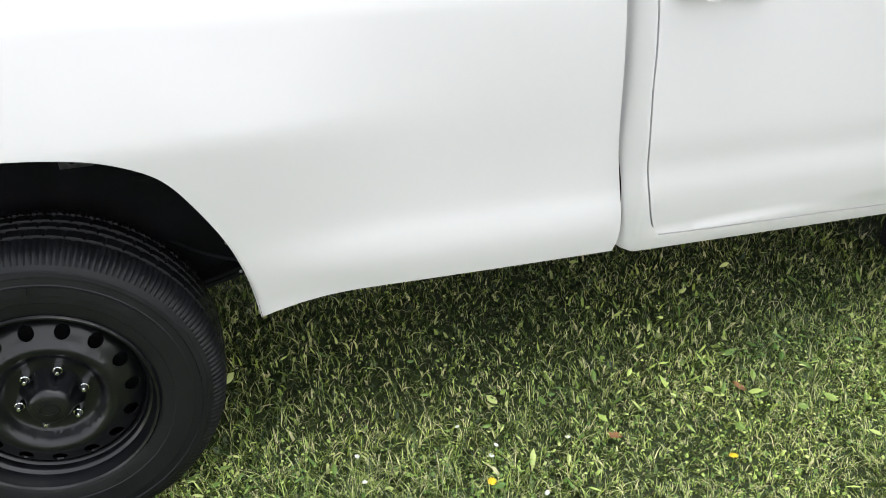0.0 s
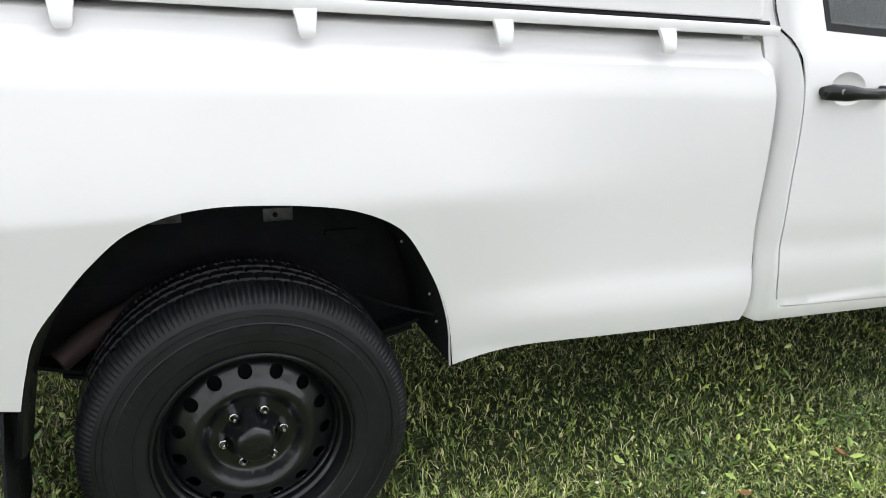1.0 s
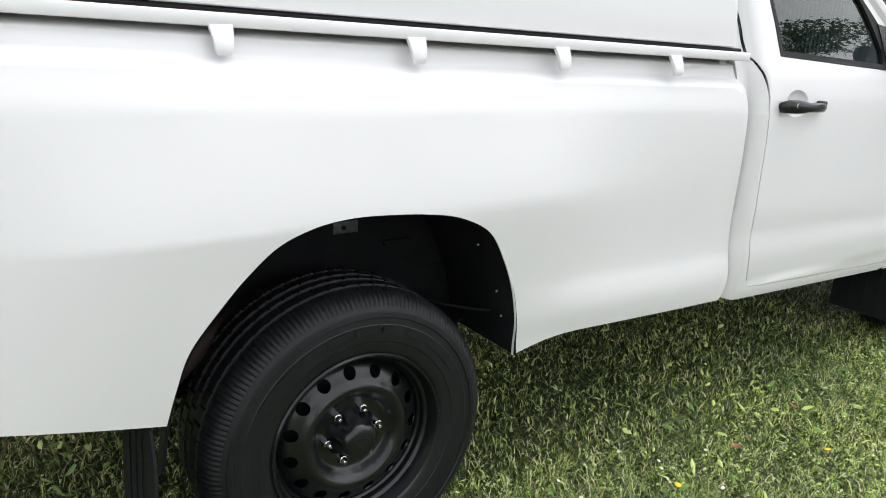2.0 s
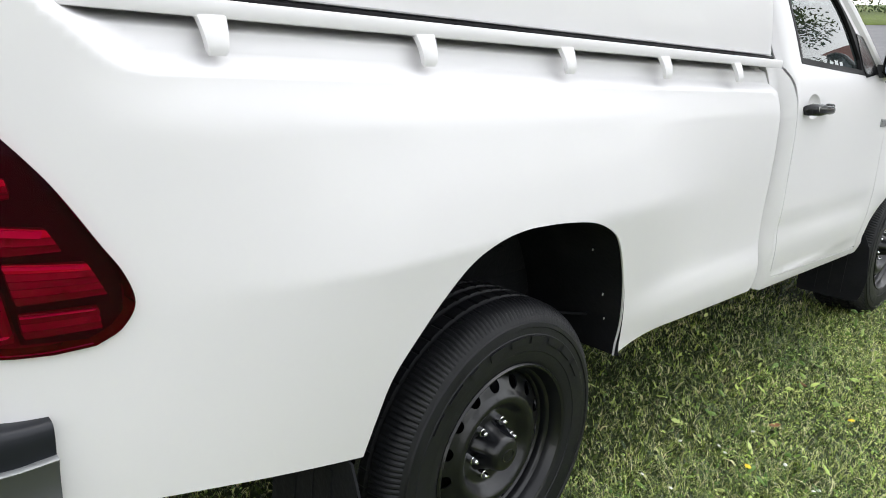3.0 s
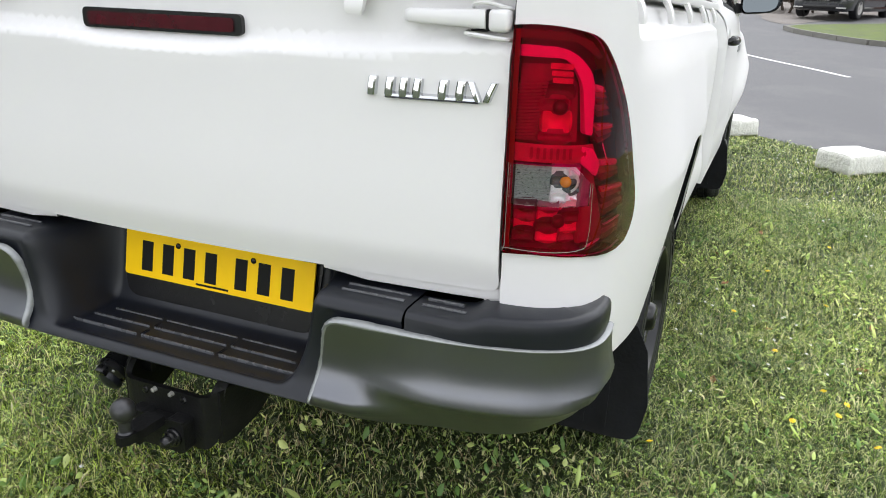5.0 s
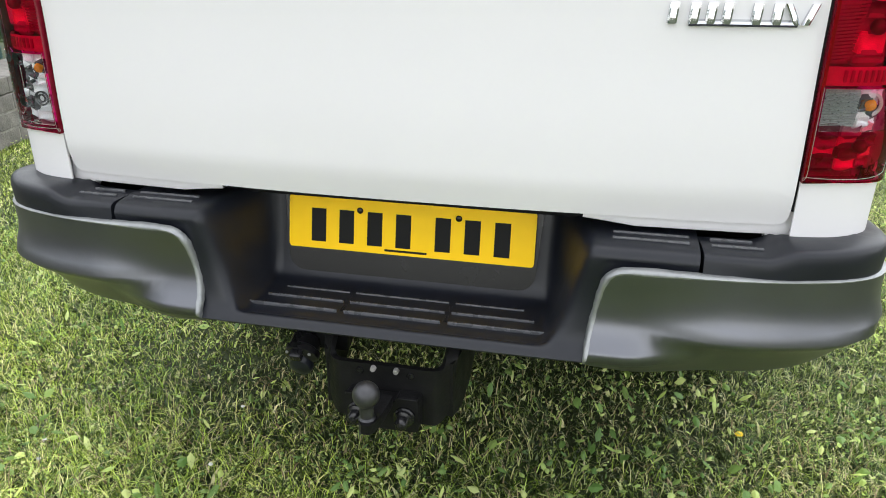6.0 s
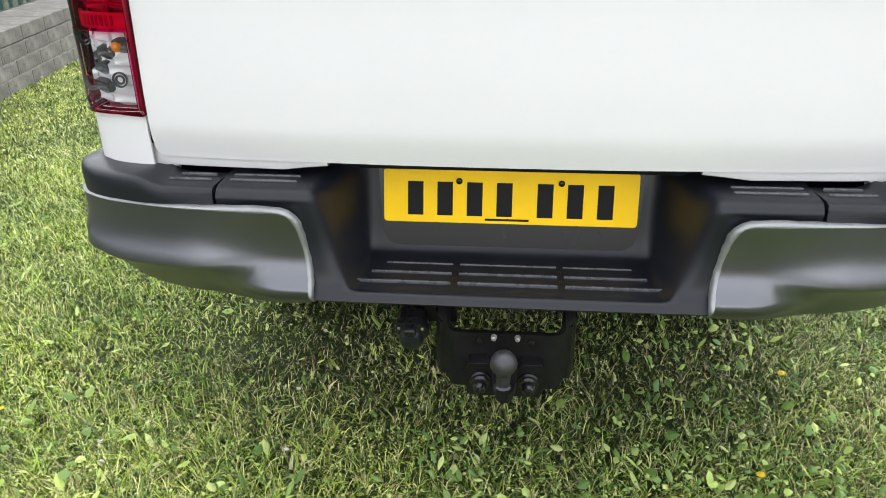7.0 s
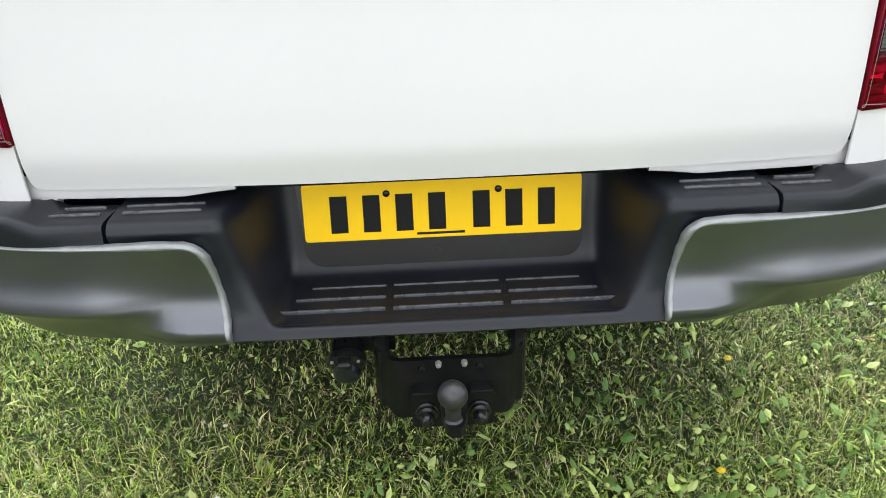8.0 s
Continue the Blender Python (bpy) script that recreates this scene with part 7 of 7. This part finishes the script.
# ---- lawn ----
def blades(name, n, boxes, h_range, w_range, lean, mat, seed, label, soft=0.16, base=0.0):
    """Bent, tapering blades of grass strewn over boxes (x0, x1, y0, y1, weight)."""
    r = np.random.default_rng(seed)
    wts = np.array([b[4] * (b[1] - b[0]) * (b[3] - b[2]) for b in boxes])
    which = r.choice(len(boxes), n, p=wts / wts.sum())
    B = np.array([b[:4] for b in boxes])[which]
    x = B[:, 0] + (B[:, 1] - B[:, 0]) * r.random(n)
    y = B[:, 2] + (B[:, 3] - B[:, 2]) * r.random(n)
    x, y = x + r.normal(size=n) * soft, y + r.normal(size=n) * soft
    # the blades gather in tufts that lean together
    cell = 0.030 if w_range[1] < 0.005 else 0.06
    table = r.random((4, 256, 256))
    ix, iy = np.floor(x / cell).astype(int), np.floor(y / cell).astype(int)
    tuft = table[:, ix % 256, iy % 256]
    pull = (0.15 + 0.45 * tuft[3]) if cell < 0.05 else 0.3 * tuft[3]
    x = x + ((ix + 0.2 + 0.6 * tuft[0]) * cell - x) * pull
    y = y + ((iy + 0.2 + 0.6 * tuft[1]) * cell - y) * pull
    ok = x < road_edge(y) - 0.02 - 0.10 * r.random(n) ** 2
    ok &= ~(((np.abs(x) < 0.13) | (np.abs(x - 3.085) < 0.13)) & (np.abs(np.abs(y) - 0.715) < 0.13))
    x, y, tuft = x[ok], y[ok], tuft[:, ok]
    n = len(x)
    patch = 0.72 + 0.55 * np.array([noise.noise((a * 1.3, b * 1.3, 3.0)) for a, b in zip(np.round(x, 1), np.round(y, 1))])
    h = (h_range[0] + (h_range[1] - h_range[0]) * r.random(n) ** 1.5) * np.clip(patch, 0.45, 1.25) * (0.7 + 0.6 * tuft[1])
    w = w_range[0] + (w_range[1] - w_range[0]) * r.random(n)
    a = (tuft[2] + r.normal(size=n) * 0.16) * 2 * np.pi
    side = np.c_[np.cos(a), np.sin(a), np.zeros(n)]
    b = a + np.pi / 2 + r.normal(size=n) * 0.5
    out = np.c_[np.cos(b), np.sin(b), np.zeros(n)]
    k = (lean * (0.25 + 1.1 * r.random(n)) * h)[:, None]
    p = np.c_[x, y, np.full(n, base)]
    up = np.array([0, 0, 1.0])
    w, hh = w[:, None], h[:, None]
    v = np.stack([p - side * w / 2, p + side * w / 2,
                  p + out * k * 0.33 + up * hh * 0.6 - side * w * 0.42, p + out * k * 0.33 + up * hh * 0.6 + side * w * 0.42,
                  p + out * k + up * hh * (1 - 0.25 * (k / hh / 1.5).clip(0, 1))], 1).reshape(-1, 3)
    i = np.arange(n)[:, None] * 5
    loops = np.hstack([i, i + 1, i + 3, i + 2, i + 2, i + 3, i + 4]).ravel()
    me = bpy.data.meshes.new(name)
    me.vertices.add(len(v))
    me.vertices.foreach_set("co", v.ravel())
    me.loops.add(len(loops))
    me.loops.foreach_set("vertex_index", loops.astype(np.int32))
    me.polygons.add(2 * n)
    starts = (np.arange(n)[:, None] * 7 + np.array([[0, 4]])).ravel()
    me.polygons.foreach_set("loop_start", starts.astype(np.int32))
    me.update(calc_edges=True)
    me.materials.append(mat)
    return tagged(new(name, me), label, "grass", kind="stuff")


def leaves(name, n, boxes, size, mat, seed, label, category, slim=(0.7, 0.4), stand=0.45, patch=2.1, rise=0.026):
    """Small rounded leaves held nearly flat among the blades."""
    r = np.random.default_rng(seed)
    wts = np.array([b[4] * (b[1] - b[0]) * (b[3] - b[2]) for b in boxes])
    B = np.array([b[:4] for b in boxes])[r.choice(len(boxes), n, p=wts / wts.sum())]
    x = B[:, 0] + (B[:, 1] - B[:, 0]) * r.random(n)
    y = B[:, 2] + (B[:, 3] - B[:, 2]) * r.random(n)
    dens = np.array([noise.noise((a * patch, b * patch, 9.0 + seed)) for a, b in zip(x, y)])
    ok = (dens + r.random(n) * 0.7 > 0.25) & (x < road_edge(y) - 0.1)
    ok &= ~(((np.abs(x) < 0.14) | (np.abs(x - 3.085) < 0.14)) & (np.abs(np.abs(y) - 0.715) < 0.13))
    x, y = x[ok], y[ok]
    n = len(x)
    c = np.c_[x, y, rise + 0.026 * r.random(n)]
    a, tilt = r.random(n) * 2 * np.pi, r.normal(size=(n, 2)) * stand
    s = size[0] + (size[1] - size[0]) * r.random(n) ** 2
    e1 = np.c_[np.cos(a), np.sin(a), tilt[:, 0]]
    e2 = np.c_[-np.sin(a), np.cos(a), tilt[:, 1]]
    ratio = (slim[0] + slim[1] * r.random(n))[:, None]
    s = s[:, None]
    ring = [(1, 0), (0.30, 0.62), (-0.40, 0.72), (-1, 0), (-0.40, -0.72), (0.30, -0.62)]
    v = [c + np.array([0, 0, 0.004])] + [c + e1 * s * p + e2 * s * q * ratio for p, q in ring]
    v = np.stack(v, 1).reshape(-1, 3)
    base = (np.arange(n) * 7)[:, None]
    f = np.vstack([np.hstack([base, base + 1 + k, base + 1 + (k + 1) % 6]) for k in range(6)])
    me = bpy.data.meshes.new(name)
    me.from_pydata(v.tolist(), [], f.tolist())
    me.materials.append(mat)
    return tagged(new(name, me), label, category, kind="stuff")


# thin blades under the truck: the dark floor stands in for deeper shadow
NEAR = [(-1.6, 3.2, -2.05, -0.76, 1.0), (-1.9, -0.95, -1.3, 1.6, 1.0), (-1.4, 1.2, 0.9, 2.3, 0.7), (0.2, 2.9, -0.76, 0.95, 0.22), (-0.95, 0.2, -0.76, 0.9, 0.30)]
MID = [(3.2, 6.0, -3.6, 0.6, 1.0), (-2.2, 3.2, -3.0, -2.05, 0.7), (-1.4, 3.6, 2.0, 3.5, 0.9), (1.0, 4.5, 0.3, 2.2, 0.6), (-2.6, -1.6, -2.0, 2.6, 0.7), (3.2, 7.5, 0.6, 3.6, 0.4)]
FAR = [(-4.5, 7.0, -5.0, 3.2, 1.0), (-8.0, -4.5, -4.0, 2.6, 0.5)]
blades("grass", 270000, [NEAR[0], NEAR[3], NEAR[4]], (0.016, 0.058), (0.0011, 0.0032), 1.2, M_BLADE, 11, "mown lawn grass with mixed green and dry blades")
blades("grass", 150000, NEAR[1:3], (0.024, 0.078), (0.0013, 0.0037), 1.25, M_LUSH, 17, "longer lawn grass with mixed green and dry blades")
blades("grass", 105000, MID[:2], (0.016, 0.040), (0.0026, 0.0052), 1.1, M_BLADE, 12, "mown lawn grass beside the parked truck", 0.35)
blades("grass", 150000, MID[2:], (0.012, 0.032), (0.0018, 0.0040), 1.1, M_LUSH, 26, "lush yellow-green lawn grass by the block wall", 0.35)
blades("grass", 120000, [(0.6, 4.4, 1.9, 3.55, 1.0)], (0.012, 0.034), (0.0018, 0.0036), 1.2, M_LUSH, 41, "close yellow-green lawn grass along the block wall", 0.1)
blades("grass", 120000, FAR, (0.018, 0.045), (0.006, 0.012), 1.1, M_BLADE, 19, "mown lawn grass farther from the truck", 0.5)
blades("dry_grass", 15000, NEAR + MID[:1], (0.010, 0.032), (0.0018, 0.0036), 1.8, M_DRY, 13, "dry straw-coloured thatch between the grass blades")
leaves("clover", 42000, NEAR, (0.0030, 0.0065), M_LEAF, 14, "small round clover leaves among the grass blades", "weeds", (0.8, 0.4), 0.35, 3.0)
leaves("plantain", 7000, NEAR, (0.008, 0.022), M_LEAF, 16, "longer pale plantain and dandelion leaves in the lawn", "weeds", (0.30, 0.25), 0.6, 2.0)
leaves("plantain", 2400, [(-2.3, -1.25, -1.7, -0.2, 1.0)], (0.010, 0.024), M_LEAF, 18, "pale plantain and dandelion leaves behind the truck", "weeds", (0.55, 0.35), 0.6, 2.0, 0.040)
leaves("plantain", 1500, [(-2.2, -1.45, -1.6, 0.2, 0.3), (-1.45, -0.95, -1.5, 0.2, 1.0), (-0.95, -0.30, -1.45, 0.1, 0.6)], (0.009, 0.019), M_LEAF, 23, "broad pale plantain and dandelion leaves behind the truck", "weeds", (0.55, 0.40), 0.7, 2.6, 0.038)
leaves("plantain", 260, [(-1.7, -0.75, -1.5, 1.3, 1.0)], (0.012, 0.022), M_LEAF, 29, "broad dandelion leaves in the lawn behind the truck", "weeds", (0.60, 0.35), 0.45, 2.2, 0.044)
blades("dry_grass", 4500, [(-1.6, -0.4, -1.5, 1.4, 1.0)], (0.014, 0.042), (0.0020, 0.0042), 1.8, M_DRY, 24, "dry straw-coloured thatch in the lawn behind the truck", 0.16, 0.030)
leaves("clover", 6000, MID, (0.006, 0.013), M_LEAF, 15, "small round clover leaves in the lawn", "weeds")


def flower_mesh(name, petals, r, mat):
    bm = bmesh.new()
    c = bm.verts.new((0, 0, 0.003))
    ring = [bm.verts.new((r * (1 if k % 2 else 0.72) * math.cos(math.pi * k / petals), r * (1 if k % 2 else 0.72) * math.sin(math.pi * k / petals), -0.001)) for k in range(2 * petals)]
    low = bm.verts.new((0, 0, -0.006))
    for k in range(2 * petals):
        bm.faces.new((c, ring[k], ring[(k + 1) % (2 * petals)]))
        bm.faces.new((low, ring[(k + 1) % (2 * petals)], ring[k]))
    me = bpy.data.meshes.new(name)
    bm.to_mesh(me)
    bm.free()
    me.materials.append(mat)
    return me


def stem_mesh(h):
    return mesh_of("stem", *tube([(0, 0, 0), (0.003, 0.001, h * 0.6), (0, 0, h)], 0.0011, 5), M_LEAF)


dand, daisy = flower_mesh("flower_head", 11, 0.0125, M_YELLOW), flower_mesh("flower_head", 8, 0.0075, M_PETAL)
stem_d, stem_w = stem_mesh(0.045), stem_mesh(0.040)
r = np.random.default_rng(21)
YELLOW = [(0.20, -1.45), (0.29, -1.48), (0.36, -1.41), (0.10, -1.31), (0.05, -1.55), (-0.22, -0.905), (0.33, -1.62), (0.62, -1.25), (0.95, -1.08), (1.2, -1.45), (1.55, -1.2), (-0.95, 1.35), (-1.05, -0.62), (-0.62, -0.80), (2.1, -1.5), (0.5, -1.72)]
for x, y in YELLOW:
    d = thing("dandelion", (x, y, 0), "yellow dandelion flower in the lawn", "flower", "dandelions in the lawn")
    part("stem", stem_d, None, d).matrix_parent_inverse = Matrix.Identity(4)
    hd = part("flower_head", dand, None, d)
    hd.matrix_parent_inverse = Matrix.Identity(4)
    hd.location, hd.rotation_euler = (0, 0, 0.046), (r.normal() * 0.2, r.normal() * 0.2, r.random() * 6)
WHITE = [(0.75 + r.normal() * 0.35, -1.25 + r.normal() * 0.28) for _ in range(26)] + [(3.6 + r.normal() * 0.9, -1.55 + r.normal() * 0.35) for _ in range(60)] + [(4.9 + r.normal() * 0.5, -1.3 + r.normal() * 0.3) for _ in range(24)] + [(-0.8 + r.normal() * 0.4, 0.3 + r.normal() * 0.8) for _ in range(10)]
for x, y in WHITE:
    if x > road_edge(y) - 0.15 or abs(y) < 0.5:
        continue
    d = thing("daisy", (x, y, 0), "small white daisy in the lawn", "flower", "daisies in the lawn")
    part("stem", stem_w, None, d).matrix_parent_inverse = Matrix.Identity(4)
    hd = part("flower_head", daisy, None, d)
    hd.matrix_parent_inverse = Matrix.Identity(4)
    hd.location, hd.rotation_euler = (0, 0, 0.041), (r.normal() * 0.2, r.normal() * 0.2, r.random() * 6)


def dry_leaf_mesh(seed):
    r = np.random.default_rng(seed)
    rows = []
    for t in np.linspace(0, 1, 7):
        w = 0.012 * math.sin(math.pi * min(1, t * 0.92 + 0.06)) * (0.85 + 0.3 * r.random())
        rows.append([(0.040 * t - 0.02, w * k, 0.006 * abs(k) + 0.010 * (t - 0.5) ** 2 + 0.002 * r.random()) for k in (-1, -0.5, 0, 0.5, 1)])
    return mesh_of("dry_leaf", *loft(rows), M_FALLEN, 60)


M_FALLEN = material("fallen_brown_leaf", (0.30, 0.15, 0.065), 0.7, vary=0.35, scale=60, island=0.3)
r = np.random.default_rng(33)
shapes = [dry_leaf_mesh(k) for k in range(4)]
for k, (x, y) in enumerate(((1.32, -1.02), (1.75, -0.95), (0.85, -1.22), (1.05, -1.62), (2.25, -1.15), (0.30, -1.05), (-0.55, -1.25), (-1.55, -0.55), (-1.48, -0.95), (-1.72, -0.30), (-1.60, 0.42), (-1.45, 0.75), (-1.35, -1.20), (0.62, -1.55))):
    leaf = tagged(new("dry_leaf", shapes[k % 4]), "curled dry brown leaf lying on the grass", "leaf", "fallen leaves on the lawn")
    leaf.location, leaf.rotation_euler = (x, y, 0.026), (r.normal() * 0.25, r.normal() * 0.25, r.random() * 6)
